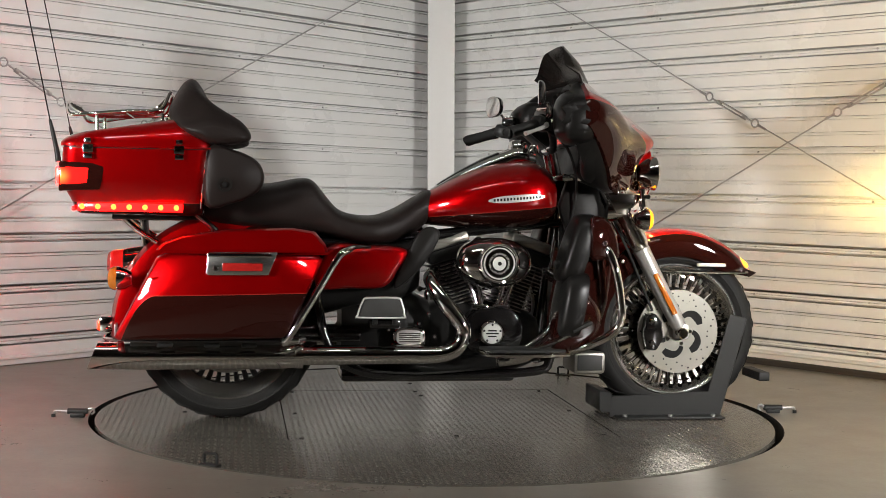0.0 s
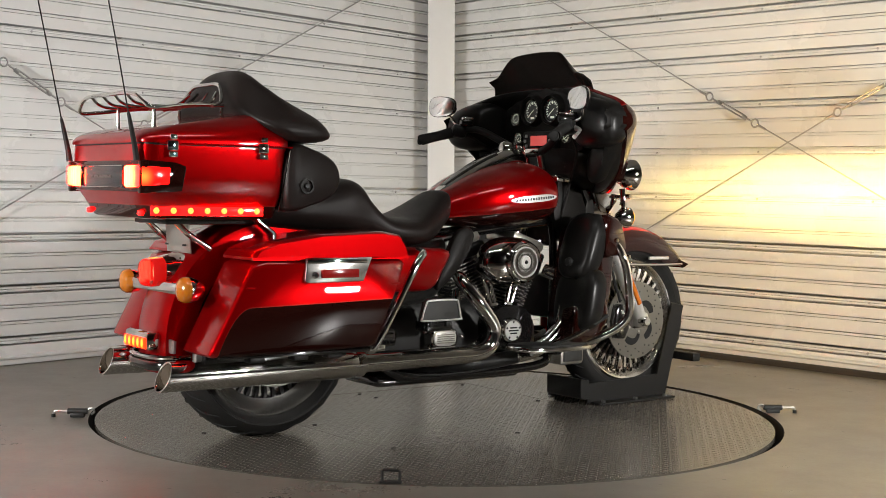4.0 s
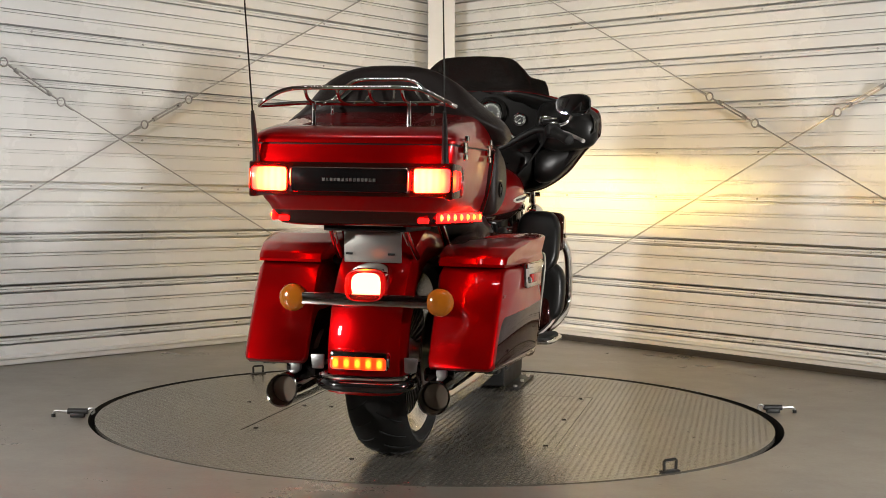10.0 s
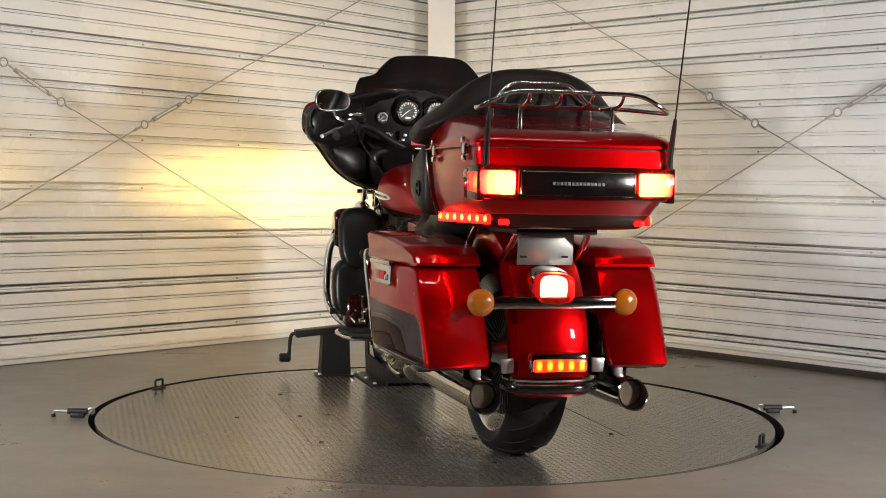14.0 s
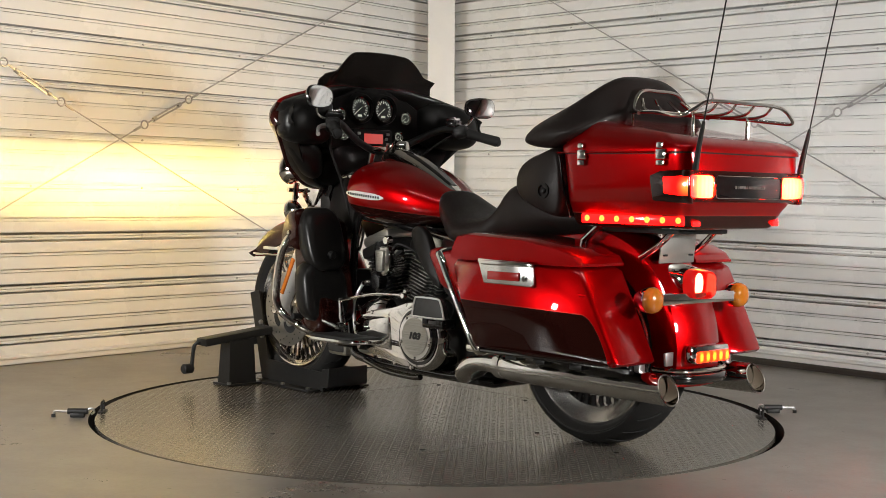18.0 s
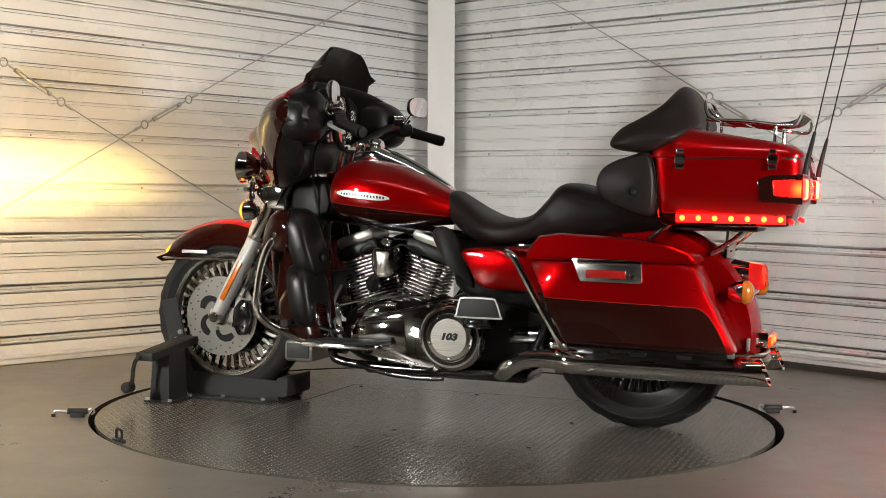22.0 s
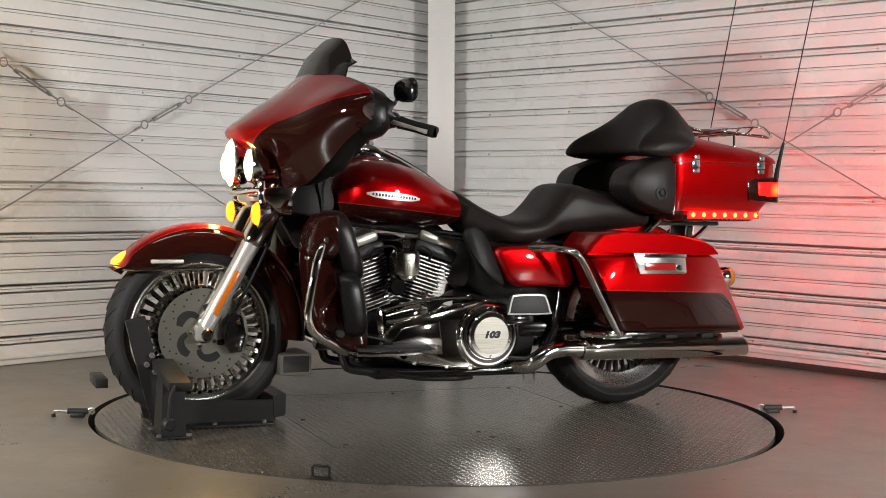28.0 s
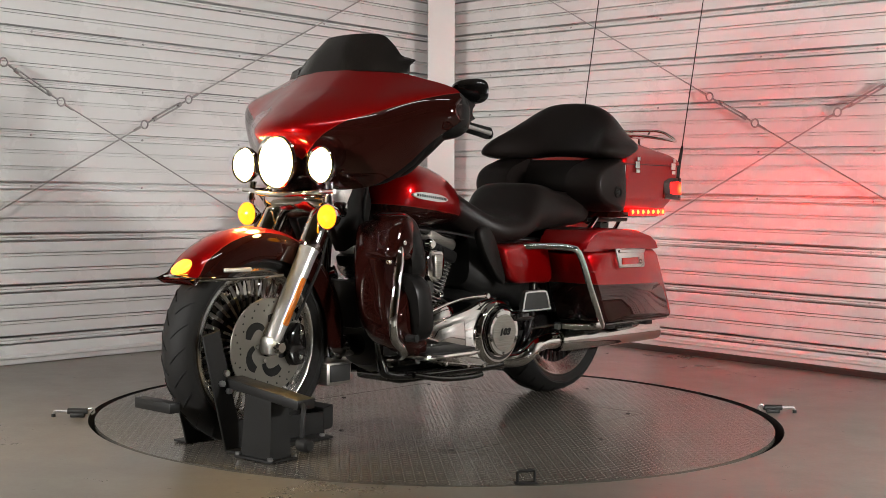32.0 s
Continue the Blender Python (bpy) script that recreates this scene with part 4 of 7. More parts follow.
for sgn in (1, -1):
    flip = (lambda b: b) if sgn > 0 else mirrored
    for xx, yy in ((-1.202, 0.294), (-0.912, 0.303)):
        la = part("trunk_latch", flip(box((xx, yy, 0.925), (0.034, 0.012, 0.030), 0.004)), M_CHROME, trunk, "chrome trunk latch")
        part("latch_hook", flip(box((xx, yy + 0.006, 0.950), (0.022, 0.010, 0.016), 0.003)), M_CHROME, trunk)
        part("latch_base", flip(box((xx, yy + 0.003, 0.900), (0.028, 0.010, 0.016), 0.003)), M_CHROME, trunk)
    # lamps at the rear corners
    lamp = prism([(0.178, 0.802), (0.274, 0.804), (0.277, 0.866), (0.178, 0.866)], -1.303, -1.272, 0.008, plane="yz")
    part("trunk_lamp", flip(lamp), M_PAKLAMP, trunk, "lit red trunk lamp")
    side = prism([(-1.292, 0.804), (-1.205, 0.812), (-1.200, 0.862), (-1.292, 0.866)], 0.262, 0.2865, 0.006)
    part("lamp_side_lens", flip(side), M_PAKLAMP_SIDE, trunk, "red side lens")
    part("lamp_backing", flip(prism([(-1.295, 0.785), (-1.165, 0.792), (-1.150, 0.868), (-1.170, 0.880), (-1.295, 0.880)], 0.262, 0.2835, 0.004)), M_UNDER, trunk)
    # strip of red lights along the lower edge
    strip = box(((-0.905 - 1.235) / 2, (0.277 + 0.228) / 2 + 0.004, 0.735), (0.345, 0.010, 0.028), 0.003, pose(0, 0, 0, 0, 0, math.degrees(math.atan2(0.049, 0.330))))
    st = part("light_strip", flip(strip), M_STRIP, trunk, "red light strip with seven lit diodes")
    for k in range(7):
        f = k / 6
        q = Vector((-0.920 - 0.305 * f, 0.281 - 0.045 * f, 0.736))
        part("diode", flip(disc(q, 0.0095, 0.007, "y", 14, 0.004)), M_LEDRED, trunk)
    part("rear_diode", flip(box((-1.256, 0.196, 0.728), (0.012, 0.030, 0.015), 0.004)), M_STRIP, trunk)
    # antenna
    an = part("antenna_base", flip(tube([(-1.298, 0.262, 0.880), (-1.303, 0.262, 0.915), (-1.318, 0.264, 0.985), (-1.325, 0.2645, 1.015)], [0.010, 0.0085, 0.0065, 0.0045], 2, 10)), M_PLASTIC, trunk)
    part("antenna_whip", flip(tube([(-1.323, 0.2643, 1.005), (-1.362, 0.267, 1.20), (-1.412, 0.270, 1.44), (-1.470, 0.274, 1.72)], 0.0022, 4, 6)), M_PLASTIC, trunk)
panel = part("trunk_panel", prism([(-0.170, 0.800), (0.170, 0.800), (0.170, 0.868), (-0.170, 0.868)], -1.298, -1.270, 0.005, plane="yz"), M_BLACK, trunk, "dark panel with a silver outline and illegible lettering")
OUTLINE = []
for cy, cz, a0 in ((0.154, 0.857, 0), (-0.154, 0.857, 90), (-0.154, 0.811, 180), (0.154, 0.811, 270)):
    OUTLINE += [(-1.299, cy + 0.009 * math.cos(radians(a0 + 30 * k)), cz + 0.009 * math.sin(radians(a0 + 30 * k))) for k in range(4)]
part("panel_outline", tube(OUTLINE, 0.0012, 1, 5, closed=True), M_CHROME, trunk)
lm = bmesh.new()
for k in range(14):
    box((-1.3, -0.070 + 0.0108 * k, 0.834), (0.003, 0.0070, 0.0085), 0.0, bm=lm)
part("panel_lettering", lm, M_FIN, trunk, "silver bars in place of a maker's name")

both("trunk_edge_trim", lambda: tube([(-0.842, 0.272, 0.735), (-0.836, 0.291, 0.800), (-0.828, 0.302, 0.880), (-0.822, 0.305, 0.924)], 0.0028, 3, 6), M_CHROME, trunk)
both("lid_edge_trim", lambda: tube([(-0.812, 0.304, 0.931), (-0.95, 0.306, 0.931), (-1.12, 0.298, 0.931), (-1.24, 0.292, 0.931)], 0.0026, 3, 6), M_RED, trunk)
part("lamp_band", prism([(-0.285, 0.790), (0.285, 0.790), (0.286, 0.882), (-0.286, 0.882)], -1.292, -1.268, 0.006, plane="yz"), M_UNDER, trunk, "black band round the lamps")

# luggage rack
rk = part("luggage_rack", tube([(-0.970, 0.150, 1.058), (-1.090, 0.195, 1.052), (-1.200, 0.262, 1.038), (-1.255, 0.272, 1.034), (-1.272, 0.240, 1.052), (-1.276, 0.170, 1.078), (-1.278, 0.0, 1.080), (-1.276, -0.170, 1.078), (-1.272, -0.240, 1.052),
                                (-1.255, -0.272, 1.034), (-1.200, -0.262, 1.038), (-1.090, -0.195, 1.052), (-0.970, -0.150, 1.058)], 0.0062, 5, 10), M_CHROME, trunk, "chrome tubular luggage rack")
part("rack_hoop", tube([(-1.02, 0.175, 1.052), (-0.975, 0.145, 1.070), (-0.955, 0.090, 1.122), (-0.952, 0.0, 1.128), (-0.955, -0.090, 1.122), (-0.975, -0.145, 1.070), (-1.02, -0.175, 1.052)], 0.0062, 5, 10), M_CHROME, rk)
for yy in (-0.135, -0.045, 0.045, 0.135):
    part("rack_bar", tube([(-1.277, yy, 1.079), (-1.245, yy, 1.052), (-1.17, yy, 1.046), (-1.02, yy * 0.95, 1.058), (-0.965, yy * 0.7, 1.100)], 0.0045, 4, 8), M_CHROME, rk)
part("rack_crossbar", tube([(-1.09, 0.195, 1.052), (-1.09, 0.0, 1.050), (-1.09, -0.195, 1.052)], 0.006, 3, 8), M_CHROME, rk)
for xx, yy, z0 in ((-1.19, 0.135, 0.99), (-1.19, -0.135, 0.99), (-0.975, 0.15, 1.02), (-0.975, -0.15, 1.02)):
    part("rack_post", tube([(xx, yy, z0 - 0.015), (xx, yy, 1.050)], [0.0065, 0.0050], 2, 10), M_CHROME, rk)

# struts that carry the trunk
both("trunk_strut", lambda: tube([(-1.115, 0.105, 0.712), (-1.06, 0.110, 0.660), (-0.990, 0.115, 0.615)], 0.010, 3, 10), M_CHROME, None, "chrome trunk strut")
both("trunk_front_strut", lambda: tube([(-0.86, 0.150, 0.715), (-0.80, 0.155, 0.665), (-0.77, 0.155, 0.640)], 0.011, 3, 10), M_CHROME)
part("trunk_tray", box((-0.99, 0, 0.700), (0.30, 0.24, 0.016), 0.004), M_SATIN, bike)
both("tray_tube", lambda: tube([(-1.135, 0.100, 0.700), (-1.0, 0.105, 0.700), (-0.84, 0.110, 0.700)], 0.010, 3, 10), M_CHROME)


# backrest and side pads
def six(y, pts):
    return [Vector((x, y, z)) for x, z in pts]


BR = [(0.0, [(-0.948, 1.045), (-0.915, 1.150), (-0.868, 1.172), (-0.815, 1.080), (-0.790, 0.975), (-0.86, 0.957)]),
      (0.11, [(-0.950, 1.045), (-0.918, 1.142), (-0.868, 1.162), (-0.808, 1.070), (-0.775, 0.970), (-0.86, 0.955)]),
      (0.20, [(-0.950, 1.035), (-0.915, 1.100), (-0.860, 1.122), (-0.775, 1.050), (-0.735, 0.965), (-0.85, 0.952)]),
      (0.27, [(-0.925, 1.010), (-0.890, 1.045), (-0.815, 1.060), (-0.715, 1.025), (-0.690, 0.960), (-0.82, 0.948)]),
      (0.320, [(-0.890, 0.990), (-0.860, 1.015), (-0.800, 1.022), (-0.715, 1.000), (-0.695, 0.962), (-0.80, 0.950)]),
      (0.338, [(-0.850, 0.985), (-0.830, 0.998), (-0.790, 1.000), (-0.745, 0.988), (-0.735, 0.970), (-0.80, 0.965)])]
slices = [six(-y, p) for y, p in reversed(BR)] + [six(y, p) for y, p in BR[1:]]
back = part("backrest", skin(slices, 4, 5), M_LEATHER, bike, "black vinyl wraparound passenger backrest", 60)


def side_pad():
    o = [(-0.820, 0.934), (-0.735, 0.930), (-0.660, 0.895), (-0.636, 0.840), (-0.660, 0.790), (-0.735, 0.755), (-0.830, 0.748)]
    mid = (-0.74, 0.842)
    out = []
    for y, s in ((0.150, 0.97), (0.160, 1.0), (0.270, 1.0), (0.300, 0.965), (0.312, 0.86)):
        out.append([Vector((mid[0] + (x - mid[0]) * s, y, mid[1] + (z - mid[1]) * s)) for x, z in o])
    return skin(out, 2, 4)


pads = both("side_pad", side_pad, M_LEATHER, None, "black vinyl side pad with a headset socket", 60)
for pd, sgn in zip(pads, (1, -1)):
    flip = (lambda b: b) if sgn > 0 else mirrored
    part("socket_ring", flip(spun([(0.018, -0.003), (0.024, -0.003), (0.024, 0.005), (0.018, 0.005)], (-0.765, 0.3125, 0.815), "y", 24)), M_PLASTIC, pd)
    part("socket", flip(disc((-0.765, 0.313, 0.815), 0.010, 0.006, "y", 14)), M_SATIN, pd)
part("lumbar_pad", skin([six(-0.19, [(-0.82, 0.93), (-0.79, 0.92), (-0.765, 0.84), (-0.79, 0.76), (-0.83, 0.75)]), six(0.0, [(-0.82, 0.93), (-0.795, 0.92), (-0.775, 0.84), (-0.80, 0.76), (-0.83, 0.75)]),
                         six(0.19, [(-0.82, 0.93), (-0.79, 0.92), (-0.765, 0.84), (-0.79, 0.76), (-0.83, 0.75)])], 4, 4), M_LEATHER, bike)

# seat
seat = part("seat", body([(-0.835, 0, 0.120, 0.682, 0.775), (-0.800, 0, 0.150, 0.676, 0.806), (-0.700, 0, 0.182, 0.668, 0.816), (-0.60, 0, 0.190, 0.660, 0.826), (-0.520, 0, 0.190, 0.655, 0.842, 3.4), (-0.468, 0, 0.186, 0.648, 0.838, 3.4),
                          (-0.425, 0, 0.186, 0.638, 0.792), (-0.375, 0, 0.195, 0.624, 0.738), (-0.310, 0, 0.202, 0.614, 0.718), (-0.235, 0, 0.196, 0.612, 0.718), (-0.165, 0, 0.165, 0.622, 0.745), (-0.105, 0, 0.130, 0.655, 0.782),
                          (-0.062, 0, 0.105, 0.690, 0.808), (-0.040, 0, 0.080, 0.720, 0.806), (-0.030, 0, 0.040, 0.75, 0.79)], 2.7, 32, 4), M_LEATHER, bike, "black vinyl two-up seat with a deep rider's dip", 60)

# tank with its console
tank = part("fuel_tank", body([(-0.105, 0, 0.055, 0.700, 0.765, 2.2), (-0.085, 0, 0.085, 0.690, 0.790, 2.3), (-0.030, 0, 0.125, 0.684, 0.818, 2.4), (0.050, 0, 0.172, 0.678, 0.862, 2.4), (0.140, 0, 0.203, 0.675, 0.898, 2.4), (0.230, 0, 0.217, 0.676, 0.918, 2.4),
                               (0.310, 0, 0.213, 0.684, 0.920, 2.4), (0.360, 0, 0.190, 0.696, 0.900, 2.4), (0.388, 0, 0.150, 0.715, 0.870, 2.4), (0.398, 0, 0.100, 0.74, 0.84, 2.4)], 2.4, 36, 4), M_TANK, bike, "red and dark teardrop fuel tank", 70)
part("tank_console", body([(-0.060, 0, 0.022, 0.770, 0.800), (-0.035, 0, 0.034, 0.775, 0.818), (0.05, 0, 0.042, 0.82, 0.872), (0.14, 0, 0.050, 0.85, 0.920), (0.215, 0, 0.058, 0.88, 0.952), (0.255, 0, 0.062, 0.90, 0.968), (0.300, 0, 0.060, 0.90, 0.968), (0.335, 0, 0.045, 0.90, 0.950)], 3.0, 24, 3), M_CHROME, tank, "chrome tank console")
part("console_inset", body([(-0.02, 0, 0.020, 0.800, 0.8315), (0.05, 0, 0.028, 0.85, 0.8765), (0.14, 0, 0.034, 0.89, 0.9245), (0.20, 0, 0.038, 0.92, 0.950)], 4.0, 16, 2), M_BLACK, tank)
part("fuel_cap", spun([(0.0005, 0.028), (0.020, 0.027), (0.032, 0.018), (0.036, 0.004), (0.036, -0.01)], (0.275, 0, 0.968), "z", 28, closed=False), M_CHROME, tank, "domed chrome fuel cap")
part("ignition_switch", spun([(0.0005, 0.022), (0.012, 0.020), (0.018, 0.008), (0.018, -0.01)], (0.335, 0.0, 0.960), "z", 18, closed=False), M_CHROME, tank)


def tank_badge():
    rings = []
    for k in range(13):
        f = k / 12
        x, z = 0.134 + 0.196 * f, 0.7765 + 0.018 * f
        h = 0.0095 * (1 - abs(2 * f - 1) ** 4) + 0.003
        yb = 0.2215 + 0.006 * math.sin(f * math.pi) - 0.020 * (1 - f) ** 1.5 - 0.006 * f * f
        rings.append([Vector((x, yb - 0.012, z - h)), Vector((x, yb + 0.001, z - h)), Vector((x, yb + 0.0025, z)), Vector((x, yb + 0.001, z + h)), Vector((x, yb - 0.012, z + h))])
    return loft(rings)


both("tank_badge", tank_badge, M_SILVER, tank, "silver badge with illegible dark lettering")


def badge_letters():
    bm = bmesh.new()
    for k in range(15):
        f = 0.10 + 0.80 * k / 14
        x, z = 0.134 + 0.196 * f, 0.7765 + 0.018 * f
        yb = 0.2215 + 0.006 * math.sin(f * math.pi) - 0.020 * (1 - f) ** 1.5 - 0.006 * f * f + 0.0026
        box((x, yb, z), (0.0065, 0.0016, 0.0085), 0.0, bm=bm)
    return bm


both("badge_lettering", badge_letters, M_SATIN, tank)

# ---- fairing ----
OUT = [(0.0, [(0.640, 0.802), (0.690, 0.850), (0.708, 0.925), (0.772, 0.996), (0.682, 1.072), (0.586, 1.136), (0.500, 1.205)]),
       (0.09, [(0.635, 0.802), (0.686, 0.850), (0.705, 0.925), (0.756, 0.996), (0.672, 1.072), (0.578, 1.138), (0.494, 1.205)]),
       (0.17, [(0.600, 0.806), (0.648, 0.862), (0.674, 0.935), (0.702, 1.002), (0.640, 1.070), (0.556, 1.136), (0.474, 1.201)]),
       (0.26, [(0.556, 0.826), (0.596, 0.886), (0.618, 0.950), (0.632, 1.014), (0.594, 1.074), (0.530, 1.128), (0.448, 1.188)]),
       (0.35, [(0.520, 0.885), (0.550, 0.936), (0.568, 0.982), (0.576, 1.032), (0.556, 1.082), (0.510, 1.124), (0.430, 1.166)]),
       (0.42, [(0.470, 0.965), (0.498, 0.996), (0.514, 1.022), (0.522, 1.052), (0.514, 1.088), (0.484, 1.118), (0.420, 1.148)]),
       (0.470, [(0.428, 1.012), (0.450, 1.026), (0.466, 1.040), (0.472, 1.060), (0.468, 1.084), (0.450, 1.106), (0.412, 1.128)]),
       (0.486, [(0.412, 1.030), (0.426, 1.040), (0.436, 1.050), (0.440, 1.062), (0.436, 1.076), (0.426, 1.090), (0.410, 1.102)])]


def shell_slices(rows, dx):
    """Outer line and, dx behind it, the inner line back, as one closed slice."""
    out = []
    for y, p in rows:
        line = [Vector((x, y, z)) for x, z in p]
        inner = [Vector((x - dx, y * 0.985, z + (0.006 if i == 0 else -0.006 if i == len(p) - 1 else 0))) for i, (x, z) in enumerate(p)]
        out.append((line, inner))
    return out


def dense(rows, steps):
    res = []
    for y, p in rows:
        res.append((y, [(q.x, q.z) for q in smooth_line([(x, 0, z) for x, z in p], steps)]))
    return res


def fairing_body(rows, dx):
    d = dense(rows, 5)
    full = [(-y, p) for y, p in reversed(d)] + d[1:]
    sl = [l + list(reversed(i)) for l, i in shell_slices(full, dx)]
    cols = [smooth_line([s[j] for s in sl], 4) for j in range(len(sl[0]))]
    return loft([[c[i] for c in cols] for i in range(len(cols[0]))])


fairing = part("fairing", fairing_body(OUT, 0.012), M_FAIRING, bike, "batwing front fairing, red above and dark below", 50)
# inner fairing: liner, dashboard, two bowls on each side
INN = []
for y, p in OUT:
    front = [(x - 0.016, z) for x, z in p]
    front[0], front[-1] = (p[0][0] - 0.016, p[0][1] + 0.007), (p[-1][0] - 0.016, p[-1][1] - 0.008)
    wing = max(0.0, min(1.0, (y - 0.20) / 0.12))
    zc = sum(z for x, z in front) / len(front)
    rear = [(x - 0.045 - 0.045 * wing, z + (zc - z) * 0.10 * wing) for x, z in front]
    rear[0], rear[-1] = (front[0][0] - 0.035 - 0.035 * wing, front[0][1] + 0.006), (front[-1][0] - 0.020 - 0.02 * wing, front[-1][1] - 0.010)
    INN.append([Vector((x, y * 0.99, z)) for x, z in front] + [Vector((x, y * (0.98 - 0.015 * wing), z)) for x, z in reversed(rear)])
INN = [[Vector((v.x, -v.y, v.z)) for v in s] for s in reversed(INN)] + INN[1:]
inner = part("inner_fairing", skin(INN, 3, 3), M_INNER, fairing, "gloss black inner fairing with gauges", 60)
HALF = [(0.0, 1.192), (0.055, 1.197), (0.100, 1.188), (0.135, 1.163), (0.170, 1.146), (0.225, 1.138), (0.262, 1.118), (0.262, 1.060), (0.240, 1.000), (0.205, 0.962)]
part("dashboard", prism(HALF + [(-y, z) for y, z in reversed(HALF[1:])], 0.453, 0.500, 0.010, plane="yz"), M_PLASTIC, inner, "matte black dashboard with a wavy top edge", 40)
part("dash_underside", body([(0.452, 0, 0.190, 0.880, 0.975, 3.4), (0.480, 0, 0.215, 0.850, 0.990, 3.4), (0.560, 0, 0.235, 0.815, 0.990, 3.4), (0.620, 0, 0.180, 0.812, 0.960, 3.0)], 3.4, 28), M_INNER, inner)


def pod_ring(y, xc, hx, zc, hz, n=2.6, count=20):
    out = []
    for k in range(count):
        a = 2 * math.pi * k / count
        c, s = math.cos(a), math.sin(a)
        out.append(Vector((xc + hx * math.copysign(abs(c) ** (2 / n), c), y, zc + hz * math.copysign(abs(s) ** (2 / n), s))))
    return out


def pod(rows):
    rings = [pod_ring(*r) for r in rows]
    cols = [smooth_line([r[j] for r in rings], 4) for j in range(len(rings[0]))]
    return loft([[c[i] for c in cols] for i in range(len(cols[0]))])


UPPER = [(0.235, 0.455, 0.030, 1.075, 0.050), (0.262, 0.425, 0.070, 1.068, 0.084), (0.310, 0.408, 0.080, 1.062, 0.094), (0.370, 0.398, 0.080, 1.058, 0.090), (0.425, 0.392, 0.070, 1.054, 0.078), (0.462, 0.388, 0.052, 1.050, 0.058), (0.478, 0.386, 0.026, 1.050, 0.030)]
LOWER = [(0.225, 0.490, 0.025, 0.905, 0.050), (0.255, 0.484, 0.042, 0.910, 0.066), (0.300, 0.472, 0.044, 0.922, 0.066), (0.345, 0.462, 0.040, 0.940, 0.048), (0.385, 0.450, 0.030, 0.966, 0.032), (0.405, 0.446, 0.014, 0.976, 0.014)]
both("fairing_bowl", lambda: pod(UPPER), M_INNER, inner, "gloss black bowl of the fairing", 60)
both("fairing_pocket", lambda: pod(LOWER), M_INNER, inner, "gloss black pocket below the bowl", 60)
# windscreen
SCR = [(0.0, (0.507, 1.196), (0.412, 1.333)), (0.10, (0.502, 1.196), (0.410, 1.329)), (0.150, (0.492, 1.196), (0.402, 1.318)), (0.190, (0.478, 1.194), (0.398, 1.286)), (0.220, (0.465, 1.190), (0.396, 1.254)), (0.258, (0.450, 1.187), (0.396, 1.242)), (0.282, (0.438, 1.184), (0.396, 1.236))]
SCR = [(-y, a, b) for y, a, b in reversed(SCR)] + SCR[1:]
sl = []
for y, a, b in SCR:
    q0, q1 = Vector((a[0], y, a[1])), Vector((b[0], y * 0.96, b[1]))
    mid = q0.lerp(q1, 0.5) + Vector((0.012, 0, 0.006))
    back_off = Vector((-0.005, 0, -0.003))
    sl.append([q0, mid, q1, q1 + back_off, mid + back_off, q0 + back_off])
cols = [smooth_line([s[j] for s in sl], 5) for j in range(6)]
part("windscreen", loft([[c[i] for c in cols] for i in range(len(cols[0]))]), M_SCREENGLASS, fairing, "low smoked windscreen", 60)


def gauge(y, z, r, hood, x=0.453):
    g = part("gauge", spun([(r, -0.006), (r + 0.003, -0.008), (r + 0.006, 0.0), (r + 0.006, 0.012), (r, 0.012)], (x - 0.006, y, z), "x", 36), M_CHROME, inner, "round gauge in a chrome bezel")
    if hood:
        part("gauge_hood", spun([(r + 0.009, 0.006), (r + 0.008, -0.024), (r + 0.011, -0.028), (r + 0.016, -0.022), (r + 0.022, 0.006)], (x, y, z + 0.002), "x", 36), M_PLASTIC, inner, "black gauge hood")
    part("gauge_face", disc((x - 0.004, y, z), r, 0.004, "x", 32), M_DIAL, g, "black gauge face with lit marks")
    tm = bmesh.new()
    for k in range(17):
        a = radians(-130 + 260 * k / 16)
        rr = r * (0.80 if k % 2 else 0.74)
        box((x - 0.0088, y + rr * math.sin(a), z + rr * math.cos(a)), (0.0012, r * 0.075, r * (0.16 if k % 2 else 0.27)), 0.0, Matrix.Rotation(-a, 4, "X"), tm)
    box((x - 0.0090, y + r * 0.16, z - r * 0.12), (0.0014, r * 0.06, r * 0.85), 0.0, Matrix.Rotation(radians(52), 4, "X"), tm)
    box((x - 0.0088, y, z - r * 0.62), (0.0012, r * 0.50, r * 0.20), 0.0, None, tm)
    part("gauge_marks", tm, M_MARK, g, smooth=0)


gauge(0.065, 1.116, 0.041, True)
gauge(-0.051, 1.116, 0.041, True)
gauge(0.165, 1.090, 0.022, False)
gauge(-0.165, 1.090, 0.022, False)
gauge(0.145, 1.015, 0.018, False)
gauge(-0.130, 1.015, 0.018, False)
radio = part("radio", box((0.450, 0.008, 1.006), (0.040, 0.190, 0.066), 0.006), M_SATIN, inner, "black radio with a lit red screen")
part("radio_screen", box((0.4290, 0.008, 1.003), (0.004, 0.092, 0.038), 0.001), M_SCREEN, radio)
for k in range(6):
    part("radio_button", box((0.4295, (0.080 if k < 3 else -0.064) + (0.008 if k % 3 == 1 else 0), 0.984 + 0.019 * (k % 3)), (0.006, 0.014, 0.011), 0.002), M_STEEL, radio)

